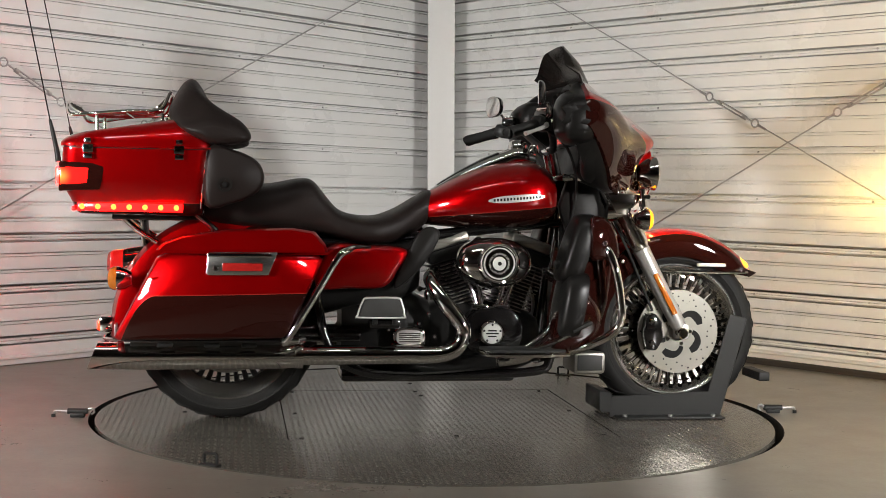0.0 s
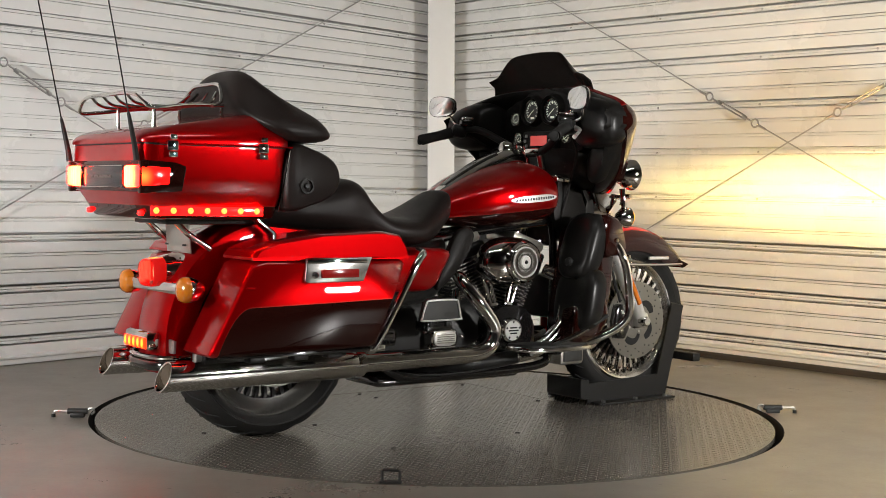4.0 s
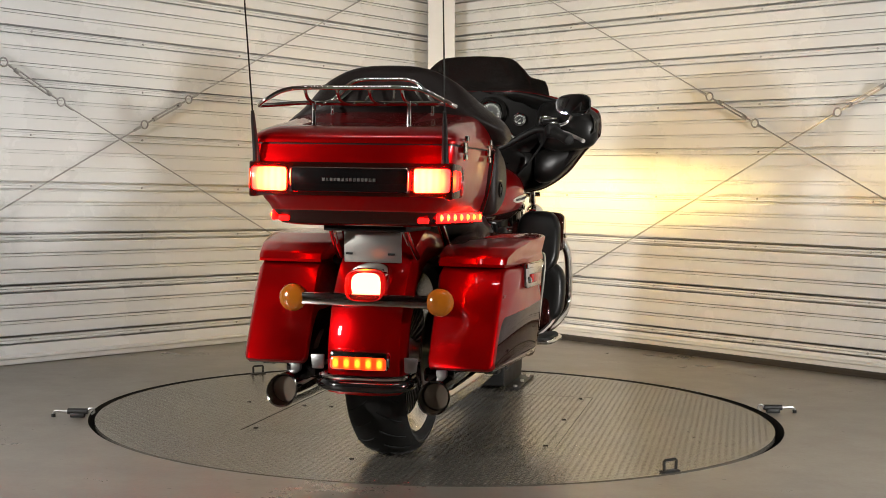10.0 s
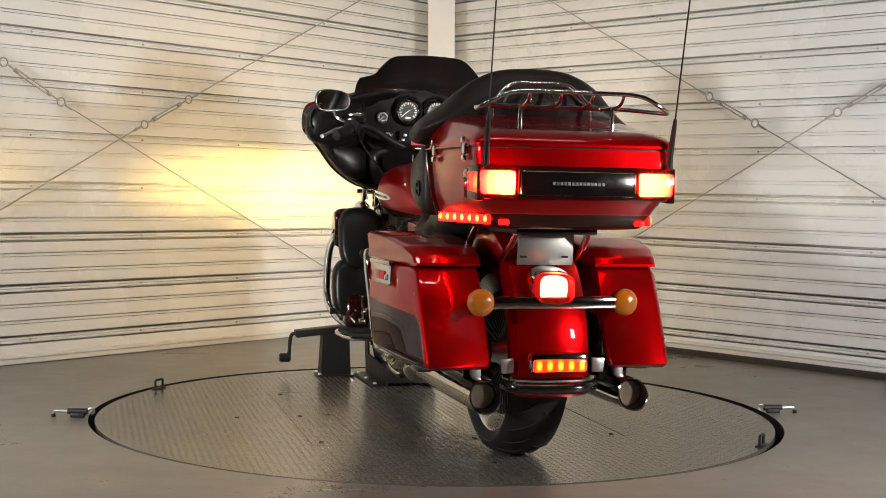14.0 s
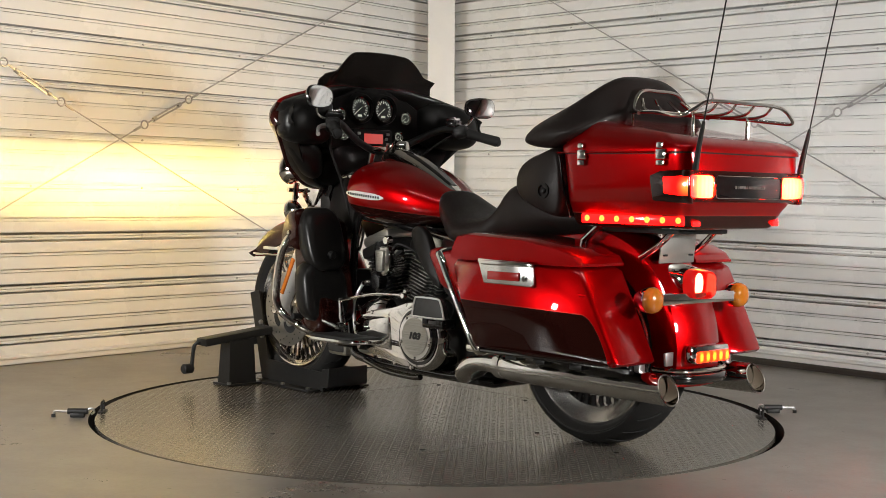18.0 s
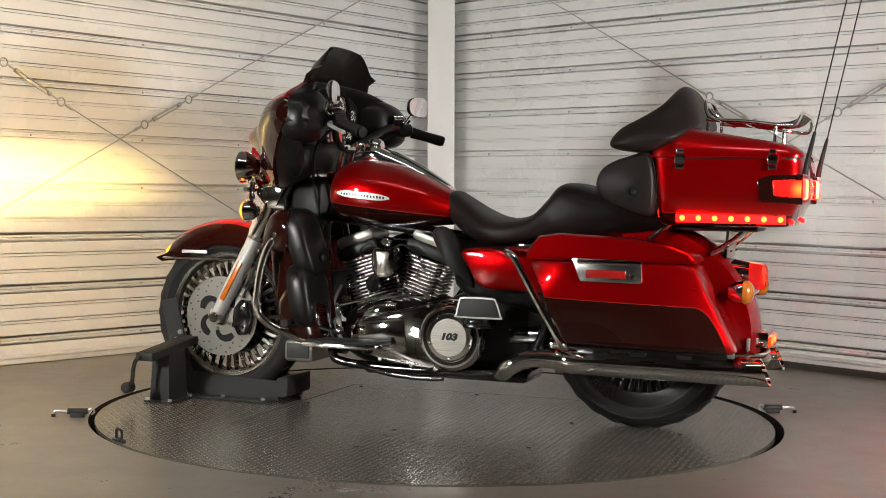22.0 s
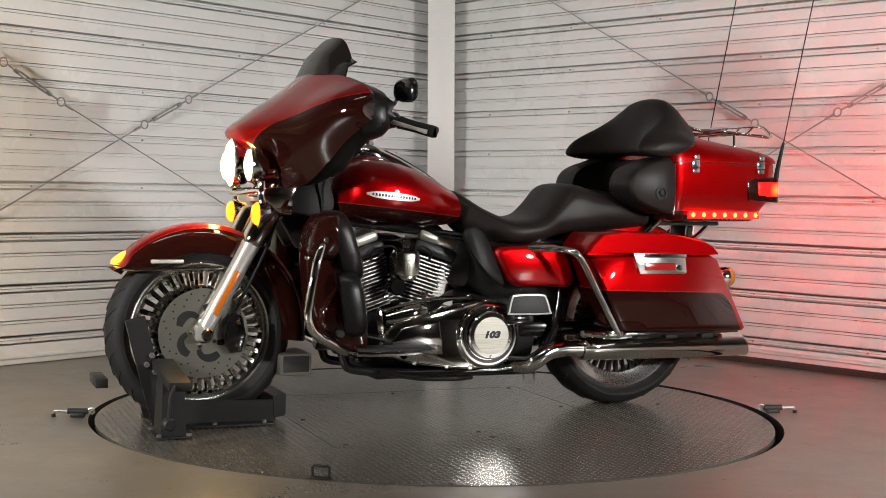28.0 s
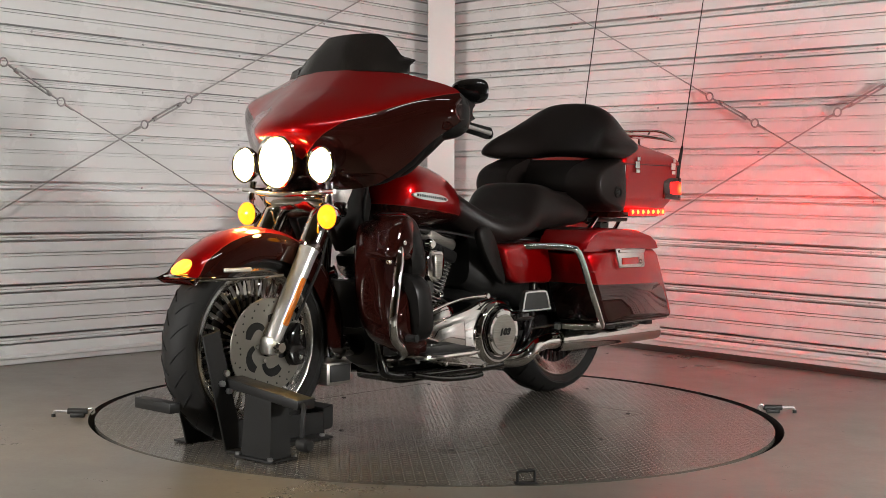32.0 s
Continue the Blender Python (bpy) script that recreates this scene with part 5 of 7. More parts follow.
# headlamp, auxiliary lamps and front signals
def lamp(name, x, y, z, r, depth, bulb, label, slot, tilt):
    """A lit lamp: chrome bowl, bulb at its back in an added hood that shapes the beam, clear lens in front."""
    bowl = part(name, spun([(0.0005, -depth), (r * 0.55, -depth * 0.92), (r * 0.90, -depth * 0.55), (r + 0.006, -0.012), (r + 0.009, 0.002), (r + 0.004, 0.008), (r - 0.002, 0.004), (r - 0.003, -0.010), (r * 0.85, -depth * 0.5), (r * 0.5, -depth * 0.82), (0.0005, -depth * 0.88)],
                            (x, y, z), "x", 32, closed=False), M_CHROME, bike, label)
    part("lamp_lens", spun([(r, 0.0), (r * 0.85, 0.010), (r * 0.5, 0.017), (0.0005, 0.020)], (x, y, z), "x", 28, closed=False), M_LENS, bowl, "lit clear lens")
    sy, sz, length, by, bz = slot
    m = Matrix.Translation((x - depth * 0.80, y, z)) @ Matrix.Rotation(radians(tilt), 4, "Y")
    # unseen slot hood, added to cut the bulb's light to a beam
    bm = bmesh.new()
    for s2 in (1, -1):
        box((length / 2, 0, s2 * (sz + 0.002)), (length, 2 * sy + 0.008, 0.004), 0.0, bm=bm)
        box((length / 2, s2 * (sy + 0.002), 0), (length, 0.004, 2 * sz), 0.0, bm=bm)
    box((-0.004, 0, 0), (0.006, 2 * sy + 0.008, 2 * sz + 0.008), 0.0, bm=bm)
    bmesh.ops.transform(bm, matrix=m, verts=bm.verts)
    part("beam_hood", bm, M_DARKGAP, bowl, smooth=0)
    bm = box((0.003, 0, 0), (0.003, 2 * by, 2 * bz), 0.0)
    bmesh.ops.transform(bm, matrix=m, verts=bm.verts)
    part("bulb", bm, bulb, bowl, smooth=0)
    return bowl


HEAD_TILT, AUX_TILT = 2.0, 2.5
head = lamp("headlamp", 0.752, 0.0, 0.890, 0.080, 0.085, M_BULB, "round lit headlamp in a chrome bezel", (0.0075, 0.0019, 0.062, 0.0065, 0.0017), HEAD_TILT)
part("headlamp_visor", tube([(0.748, 0.086, 0.890), (0.752, 0.062, 0.952), (0.754, 0.0, 0.978), (0.752, -0.062, 0.952), (0.748, -0.086, 0.890)], 0.008, 5, 8), M_CHROME, head)
for sgn in (1, -1):
    aux = lamp("auxiliary_lamp", 0.728, sgn * 0.180, 0.882, 0.052, 0.060, M_AUXBULB, "small lit auxiliary lamp in a chrome bowl", (0.0170, 0.0026, 0.035, 0.013, 0.002), AUX_TILT)
    part("lamp_stalk", tube([(0.690, sgn * 0.182, 0.828), (0.692, sgn * 0.184, 0.790), (0.692, sgn * 0.184, 0.765)], [0.014, 0.012, 0.016], 3, 12), M_CHROME, aux, "chrome stalk")
    sg = part("front_signal", spun([(0.0005, -0.042), (0.020, -0.040), (0.034, -0.022), (0.040, 0.0), (0.041, 0.004), (0.0385, 0.004)], (0.702, sgn * 0.190, 0.720), "x", 24, closed=False), M_CHROME, bike, "lit amber front signal in a chrome bowl")
    part("front_signal_lens", spun([(0.039, 0.002), (0.037, 0.010), (0.028, 0.020), (0.0005, 0.026)], (0.702, sgn * 0.190, 0.720), "x", 24, closed=False), M_SIGNAL, sg, "lit amber lens")
    part("signal_stem", tube([(0.690, sgn * 0.188, 0.755), (0.692, sgn * 0.184, 0.785)], 0.010, 2, 10), M_CHROME, sg)
part("lamp_bar", tube([(0.700, 0.215, 0.800), (0.705, 0.170, 0.798), (0.735, 0.090, 0.790), (0.745, 0.0, 0.786), (0.735, -0.090, 0.790), (0.705, -0.170, 0.798), (0.700, -0.215, 0.800)], 0.009, 5, 10), M_CHROME, bike, "chrome lamp bar")
part("fork_nacelle", body([(0.575, 0, 0.150, 0.700, 0.802, 3.4), (0.640, 0, 0.158, 0.712, 0.804, 3.4), (0.690, 0, 0.130, 0.735, 0.800, 3.0), (0.712, 0, 0.090, 0.755, 0.794, 2.6)], 3, 24), M_CHROME, bike, "chrome fork nacelle")
both("nacelle_plate", lambda: prism([(0.560, 0.815), (0.705, 0.805), (0.640, 0.735), (0.600, 0.740)], 0.150, 0.163, 0.004), M_CHROME)

# handlebar, grips, levers, mirrors
part("handlebar", tube([(0.170, 0.385, 1.006), (0.270, 0.330, 1.036), (0.325, 0.250, 1.046), (0.378, 0.12, 0.985), (0.392, 0.0, 0.952), (0.378, -0.12, 0.985), (0.325, -0.250, 1.046), (0.270, -0.330, 1.036), (0.170, -0.385, 1.006)], 0.0135, 5, 12), M_SATIN, bike, "black handlebar")
both("grip", lambda: tube([(0.158, 0.398, 1.002), (0.163, 0.394, 1.004), (0.215, 0.360, 1.020), (0.262, 0.334, 1.034)], [0.018, 0.021, 0.019, 0.022], 4, 16), M_RUBBER, None, "black rubber grip")
both("lever", lambda: tube([(0.300, 0.325, 1.040), (0.290, 0.375, 1.030), (0.240, 0.420, 1.012), (0.205, 0.445, 1.000)], [0.010, 0.008, 0.006, 0.008], 4, 8), M_ALU, None, "silver hand lever")
both("switch_housing", lambda: box((0.285, 0.318, 1.040), (0.060, 0.055, 0.050), 0.014, pose(0, 0, 0, 0, 12, -32)), M_SATIN, None, "black switch housing")
both("master_cylinder", lambda: box((0.305, 0.300, 1.072), (0.050, 0.070, 0.030), 0.010, pose(0, 0, 0, 0, 0, -25)), M_BLACK)


def mirror_ring(x, s, hy=0.070, hz=0.041):
    """A rounded rectangle, a little taller on its outer side."""
    out = []
    for k in range(32):
        a = 2 * math.pi * k / 32
        cy, cz = math.copysign(abs(math.cos(a)) ** 0.72, math.cos(a)), math.copysign(abs(math.sin(a)) ** 0.72, math.sin(a))
        out.append(Vector((x, 0.397 + hy * s * cy, 1.137 + hz * s * cz * (1 + 0.10 * cy))))
    return out


def mirror_shell():
    return toe_in(loft([mirror_ring(0.258 + 0.024 * f, q) for f, q in ((0.0, 0.97), (0.25, 1.0), (0.6, 0.93), (0.88, 0.74), (1.0, 0.45))]))


def toe_in(bm):
    """Turns a mirror towards the rider."""
    c = Vector((0.262, 0.397, 1.137))
    bmesh.ops.transform(bm, matrix=Matrix.Translation(c) @ Matrix.Rotation(radians(12), 4, "Z") @ Matrix.Translation(-c), verts=bm.verts)
    return bm


both("mirror", mirror_shell, M_BLACK, None, "oval black rear-view mirror")
both("mirror_glass", lambda: toe_in(loft([mirror_ring(0.2575, 0.94), mirror_ring(0.2562, 0.91)])),
     simple("mirror_silver", (0.85, 0.85, 0.84), 0.02, 1.0, rough_vary=0.01), None, "mirror glass")
both("mirror_stem", lambda: tube([(0.290, 0.390, 1.106), (0.305, 0.372, 1.075), (0.302, 0.335, 1.060)], 0.006, 4, 8), M_CHROME)

# ---- leg guards and lowers ----
def slab(outline, mid, ys, steps=3):
    """A rounded body: the outline at each (y, share, shift in x)."""
    out = []
    for y, s, dx in ys:
        out.append([Vector((mid[0] + (x - mid[0]) * s + dx, y, mid[1] + (z - mid[1]) * s)) for x, z in outline])
    return skin(out, 3, steps)


def bowl_back(cy, cz, hy, hz, x_front, x_rear, lean):
    """A rounded box whose closed back faces the rider; lean: how far its top tips forward."""
    rings = []
    for f, q in ((0.0, 0.94), (0.25, 1.0), (0.70, 1.0), (0.88, 0.94), (0.97, 0.82), (1.0, 0.62)):
        x = x_front + (x_rear - x_front) * f
        ring = []
        for k in range(32):
            a = 2 * math.pi * k / 32
            c, d = math.cos(a), math.sin(a)
            dy, dz = hy * q * math.copysign(abs(c) ** 0.62, c), hz * q * math.copysign(abs(d) ** 0.62, d)
            ring.append(Vector((x + dz * lean, cy + dy, cz + dz)))
        rings.append(ring)
    return loft(rings)


LOW = [(0.540, 0.700), (0.470, 0.712), (0.425, 0.690), (0.400, 0.600), (0.375, 0.450), (0.360, 0.320), (0.400, 0.285), (0.470, 0.300), (0.535, 0.390), (0.556, 0.520), (0.560, 0.620)]
POD = [(0.466, 0.722), (0.505, 0.730), (0.540, 0.708), (0.562, 0.655), (0.570, 0.590), (0.520, 0.580), (0.470, 0.582), (0.464, 0.650)]
BELLY = [(0.432, 0.508), (0.480, 0.462), (0.516, 0.410), (0.520, 0.360), (0.500, 0.318), (0.440, 0.276), (0.383, 0.262), (0.350, 0.275), (0.352, 0.350), (0.385, 0.450)]
lowers = both("leg_fairing", lambda: slab(LOW, (0.47, 0.51), ((0.150, 0.90, -0.01), (0.175, 0.97, 0.0), (0.262, 1.0, 0.0), (0.284, 0.95, -0.004), (0.290, 0.84, -0.006))), M_UNDER, None, "gloss brown-black leg fairing with a glove box", 60)
for lw, sgn in zip(lowers, (1, -1)):
    flip = (lambda b: b) if sgn > 0 else mirrored
    part("glove_box", flip(slab(POD, (0.515, 0.655), ((0.225, 0.98, 0.0), (0.300, 1.0, 0.0), (0.330, 0.95, -0.002), (0.344, 0.80, -0.004)))), M_UNDER, lw, "gloss brown-black glove box", 60)
    part("lower_bulge", flip(slab(BELLY, (0.44, 0.37), ((0.230, 0.97, 0.0), (0.280, 1.0, 0.0), (0.306, 0.93, -0.004), (0.318, 0.74, -0.008)))), M_UNDER, lw, smooth=60)
    part("rear_shield", flip(bowl_back(0.250, 0.618, 0.086, 0.118, 0.470, 0.392, 0.30)), M_INNER, lw, "smooth black back of the leg fairing", 60)
    part("lower_bowl", flip(bowl_back(0.258, 0.425, 0.104, 0.116, 0.450, 0.370, 0.16)), M_INNER, lw, "bulging black foot of the leg fairing", 60)
    part("glove_box_latch", flip(disc((0.512, 0.344, 0.640), 0.009, 0.005, "y", 14, 0.002)), M_CHROME, lw)
    part("vent_knob", flip(disc((0.368, 0.25, 0.56), 0.016, 0.010, "x", 16)), M_SATIN, lw)
    part("guard_clamp", flip(box((0.575, 0.338, 0.580), (0.012, 0.020, 0.014), 0.003)), M_CHROME, lw)
both("engine_guard", lambda: tube([(0.470, 0.070, 0.655), (0.495, 0.230, 0.660), (0.516, 0.318, 0.634), (0.538, 0.348, 0.585), (0.556, 0.356, 0.520), (0.568, 0.357, 0.445), (0.572, 0.355, 0.385), (0.545, 0.342, 0.332), (0.455, 0.300, 0.280), (0.385, 0.200, 0.245), (0.365, 0.110, 0.232)], 0.0150, 5, 14), M_CHROME, None, "chrome engine guard bar")
both("fairing_stay", lambda: tube([(0.395, 0.205, 0.500), (0.372, 0.205, 0.380), (0.345, 0.200, 0.250)], 0.010, 3, 10), M_CHROME)
cooler = part("oil_cooler", box((0.538, 0, 0.197), (0.118, 0.180, 0.080), 0.014), M_BRUSHED, bike, "bright framed oil cooler")
both("cooler_side", lambda: box((0.538, 0.091, 0.199), (0.092, 0.006, 0.056), 0.006), M_PAD, cooler)

# ---- frame and engine ----
both("frame_tube", lambda: tube([(0.440, 0.050, 0.780), (0.425, 0.095, 0.600), (0.400, 0.125, 0.350), (0.380, 0.130, 0.220), (0.320, 0.135, 0.175), (0.0, 0.140, 0.165), (-0.300, 0.150, 0.180), (-0.420, 0.150, 0.300), (-0.460, 0.140, 0.560)], 0.0165, 5, 10), M_BLACK, None, "black frame tube")
both("frame_rail", lambda: tube([(0.42, 0.05, 0.70), (0.10, 0.060, 0.665), (-0.15, 0.10, 0.635), (-0.45, 0.14, 0.620), (-0.90, 0.150, 0.600)], 0.016, 4, 10), M_BLACK)
case = part("crankcase", body([(-0.060, 0, 0.100, 0.190, 0.400, 3.4), (0.020, 0, 0.115, 0.170, 0.430, 3.4), (0.150, 0, 0.120, 0.160, 0.420, 3.4), (0.270, 0, 0.115, 0.170, 0.400, 3.2), (0.345, 0, 0.090, 0.200, 0.360, 3.0)], 3.2, 28), M_SATIN, bike, "black engine crankcase")
part("gearbox", body([(-0.360, 0, 0.105, 0.190, 0.420, 3.6), (-0.250, 0, 0.125, 0.180, 0.450, 3.6), (-0.120, 0, 0.125, 0.180, 0.450, 3.6), (-0.050, 0, 0.110, 0.190, 0.420, 3.4)], 3.4, 24), M_SATIN, bike, "black gearbox")
part("oil_pan", box((-0.05, 0, 0.155), (0.62, 0.22, 0.040), 0.015), M_BLACK, bike)
part("swingarm", box((-0.52, 0, 0.305), (0.46, 0.25, 0.06), 0.015), M_BLACK, bike)
part("battery_box", body([(-0.45, 0, 0.130, 0.36, 0.62, 4), (-0.30, 0, 0.160, 0.40, 0.63, 4), (-0.16, 0, 0.160, 0.42, 0.64, 4), (-0.09, 0, 0.12, 0.46, 0.66, 4)], 4, 20), M_SATIN, bike)


def cylinder(base, top, label):
    """Finned cylinder with its head and rocker box."""
    b, t = Vector((base[0], 0, base[1])), Vector((top[0], 0, top[1]))
    d = (t - b).normalized()
    turn = Matrix.Translation(b) @ Matrix.Rotation(math.atan2(d.x, d.z), 4, "Y")
    length = (t - b).length
    core = bmesh.new()
    box((0, 0, length * 0.5), (0.112, 0.125, length), 0.02, bm=core)
    bmesh.ops.transform(core, matrix=turn, verts=core.verts)
    cy = part("cylinder", core, M_SATIN, bike, label)
    count = 15
    for k in range(count):
        f = (k + 0.5) / count
        w = 0.150 + 0.024 * f
        fm = box((0, 0, length * f), (w, 0.176 + 0.02 * f, 0.0042), 0.0)
        bmesh.ops.bevel(fm, geom=[e for e in fm.edges if abs((e.verts[0].co - e.verts[1].co).normalized().z) > 0.9], offset=0.032, segments=3, affect="EDGES")
        for fc in fm.faces:
            fc.material_index = 1 if abs(fc.normal.z) < 0.5 else 0
        bmesh.ops.transform(fm, matrix=turn, verts=fm.verts)
        part("cooling_fin", fm, (M_SATIN, M_FIN), cy, smooth=20)
    hm = box((0, 0, length + 0.026), (0.172, 0.190, 0.046), 0.014)
    bmesh.ops.transform(hm, matrix=turn, verts=hm.verts)
    part("cylinder_head", hm, M_SATIN, cy)
    rb = box((0, 0, length + 0.068), (0.156, 0.172, 0.042), 0.016)
    bmesh.ops.transform(rb, matrix=turn, verts=rb.verts)
    part("rocker_box", rb, M_BRUSHED, cy, "chrome rocker box")
    for sx in (-0.055, 0.055):
        for sy in (-0.07, 0.07):
            bb = disc((sx, sy, length + 0.088), 0.007, 0.006, "z", 10, 0.001)
            bmesh.ops.transform(bb, matrix=turn, verts=bb.verts)
            part("head_bolt", bb, M_CHROME, cy)
    return cy


cylinder((0.095, 0.375), (0.035, 0.565), "black rear cylinder with bright fin edges")
cylinder((0.232, 0.375), (0.295, 0.560), "black front cylinder with bright fin edges")
# push rod tubes, right
for x0, x1 in ((0.118, 0.060), (0.136, 0.095), (0.185, 0.235), (0.205, 0.272)):
    part("pushrod_tube", tube([(x0, -0.118, 0.395), (x1, -0.108, 0.565)], 0.0105, 2, 10), M_CHROME, case, "chrome pushrod tube")
# spark plug cover between the cylinders, left
coil = part("coil_cover", prism([(0.126, 0.600), (0.202, 0.600), (0.212, 0.572), (0.207, 0.515), (0.186, 0.490), (0.142, 0.490), (0.120, 0.515), (0.115, 0.572)], 0.10, 0.182, 0.012), M_CHROME, case, "angular chrome coil cover")
part("coil_cover_face", prism([(0.140, 0.588), (0.186, 0.588), (0.181, 0.508), (0.146, 0.508)], 0.180, 0.194, 0.006), M_BRUSHED, case, "brushed face plate")
part("horn_stud", disc((0.163, 0.150, 0.622), 0.018, 0.014, "y", 18, 0.005), M_CHROME, case)


# air cleaner, right
def oval_plate(cx, cz, rx, rz, y0, y1, n=2.4, lip=0.010):
    rings = []
    for y, s in ((y0, 1.0), (y1 + lip, 1.0), (y1 + lip * 0.3, 0.97), (y1, 0.90)):
        rings.append([Vector((cx + rx * s * math.copysign(abs(math.cos(a)) ** (2 / n), math.cos(a)), y, cz + rz * s * math.copysign(abs(math.sin(a)) ** (2 / n), math.sin(a)))) for a in (2 * math.pi * k / 40 for k in range(40))])
    return loft(rings)


def dome(cx, cz, rx, rz, y0, y1, n=2.2):
    """A bulging oval cover."""
    rings = []
    for k in range(9):
        a = math.pi / 2 * k / 8
        s, yy = (1.0, y0) if k == 0 else (math.cos(a * 0.92), y0 + (y1 - y0) * (0.25 + 0.75 * math.sin(a)))
        rings.append([Vector((cx + rx * s * math.copysign(abs(math.cos(t)) ** (2 / n), math.cos(t)), yy, cz + rz * s * math.copysign(abs(math.sin(t)) ** (2 / n), math.sin(t)))) for t in (2 * math.pi * q / 40 for q in range(40))])
    return loft(rings)


air = part("air_cleaner", dome(0.163, 0.560, 0.135, 0.088, -0.140, -0.232), M_CHROME, bike, "oval domed chrome air cleaner cover", 60)
part("air_cleaner_ring", spun([(0.060, 0.010), (0.072, 0.010), (0.074, -0.006), (0.068, -0.015), (0.060, -0.010)], (0.168, -0.232, 0.562), "y", 40), M_CHROME, air)
part("air_cleaner_insert", disc((0.168, -0.238, 0.562), 0.060, 0.005, "y", 40), M_CHROME, air, "polished round insert")
part("air_cleaner_groove", spun([(0.030, 0.003), (0.037, 0.003), (0.037, -0.003), (0.030, -0.003)], (0.168, -0.2435, 0.562), "y", 32), M_FIN, air)
part("air_cleaner_rim", spun([(0.050, 0.002), (0.055, 0.002), (0.055, -0.004), (0.050, -0.004)], (0.168, -0.2435, 0.562), "y", 40), M_ALU, air)
part("air_cleaner_centre", disc((0.168, -0.245, 0.562), 0.024, 0.004, "y", 28), M_SILVER, air)
part("air_cleaner_screw", disc((0.168, -0.250, 0.562), 0.007, 0.003, "y", 12), M_SATIN, air)
part("air_box", box((0.163, -0.125, 0.560), (0.19, 0.06, 0.13), 0.02), M_SATIN, air)
# cam cover and timing cover, right
cam_cover = part("cam_cover", oval_plate(0.165, 0.318, 0.105, 0.086, -0.100, -0.176, 2.6), M_BLACK, case, "gloss black cam cover")
part("timing_cover", disc((0.157, -0.184, 0.316), 0.045, 0.012, "y", 32, 0.005), M_CHROME, cam_cover, "round chrome timer cover")
part("timing_insert", disc((0.157, -0.196, 0.316), 0.036, 0.003, "y", 32), M_SILVER, cam_cover, "silver insert with dark bars")
for zz, ww in ((0.326, 0.030), (0.316, 0.044), (0.306, 0.030)):
    part("insert_bar", box((0.157, -0.2, zz), (ww, 0.003, 0.005), 0.0), M_SATIN, cam_cover)
for k in range(5):
    a = radians(90 + 72 * k)
    part("cover_screw", disc((0.157 + 0.030 * math.cos(a), -0.1995, 0.316 + 0.030 * math.sin(a)), 0.0042, 0.002, "y", 8), M_SATIN, cam_cover)
part("oil_filter", spun([(0.0005, 0.050), (0.030, 0.048), (0.038, 0.040), (0.038, -0.05)], (0.395, -0.02, 0.27), "x", 24, closed=False), M_BLACK, case)
# gearbox side cover, right
gc = part("clutch_release_cover", oval_plate(-0.130, 0.300, 0.058, 0.036, -0.120, -0.178, 3.2), M_CHROME, bike, "chrome gearbox side cover")
part("release_insert", oval_plate(-0.130, 0.300, 0.046, 0.026, -0.170, -0.184, 3.2, 0.003), M_ALU, gc)
for zz in (0.286, 0.293, 0.300, 0.307, 0.314):
    part("cover_rib", box((-0.130, -0.1845, zz), (0.074, 0.003, 0.0028), 0.0), M_CHROME, gc)
for xx, zz in ((-0.095, 0.345), (-0.165, 0.345), (-0.185, 0.27), (-0.08, 0.265), (-0.20, 0.325), (-0.04, 0.30), (-0.06, 0.38)):
    part("cover_bolt", disc((xx, -0.150, zz), 0.0075, 0.012, "y", 10), M_CHROME, gc)

# primary cover, left
PRIM = [(-0.225, 0.300), (-0.205, 0.230), (-0.150, 0.190), (-0.070, 0.178), (0.060, 0.190), (0.200, 0.215), (0.262, 0.250), (0.270, 0.300), (0.240, 0.345), (0.150, 0.372), (0.040, 0.395), (-0.040, 0.418), (-0.130, 0.425), (-0.195, 0.385)]
sl = []
for y, s in ((0.105, 0.98), (0.190, 1.0), (0.212, 0.985), (0.224, 0.93)):
    sl.append([Vector((0.02 + (x - 0.02) * s, y, 0.30 + (z - 0.30) * s)) for x, z in PRIM])
prim = part("primary_cover", skin(sl, 2, 4), M_CHROME, bike, "long chrome primary cover", 50)
part("derby_ring", spun([(0.0005, 0.010), (0.106, 0.008), (0.116, -0.002), (0.120, -0.03), (0.0005, -0.03)], (-0.120, 0.236, 0.300), "y", 48, closed=False), M_CHROME, prim, "round chrome clutch housing")
part("derby_groove", spun([(0.087, -0.002), (0.098, -0.002), (0.098, 0.004), (0.087, 0.004)], (-0.120, 0.244, 0.300), "y", 48), M_BLACK, prim)
part("derby_cover", disc((-0.122, 0.252, 0.302), 0.085, 0.010, "y", 48, 0.005), M_CHROME, prim, "polished derby cover")
part("derby_insert", disc((-0.122, 0.2615, 0.302), 0.066, 0.003, "y", 48, 0.001), M_BRUSHED, prim, "brushed insert with the number 103")
for k in range(5):
    a = radians(54 + 72 * k)
    part("derby_screw", disc((-0.122 + 0.0755 * math.cos(a), 0.262, 0.302 + 0.0755 * math.sin(a)), 0.0055, 0.004, "y", 10), M_CHROME, prim)


def lettering(name, body_text, size, material, m, parent, label):
    cu = bpy.data.curves.new(name, "FONT")
    cu.body, cu.size, cu.align_x, cu.align_y, cu.extrude, cu.shear, cu.space_character, cu.offset = body_text, size, "CENTER", "CENTER", 0.0006, 0.25, 1.05, 0.0022
    ob = bpy.data.objects.new(name, cu)
    me = bpy.data.meshes.new_from_object(ob)
    bpy.data.objects.remove(ob)
    bpy.data.curves.remove(cu)
    me.transform(m)
    me.materials.clear()
    me.materials.append(material)
    o2 = share(name, me, parent)
    return tagged(o2, label)


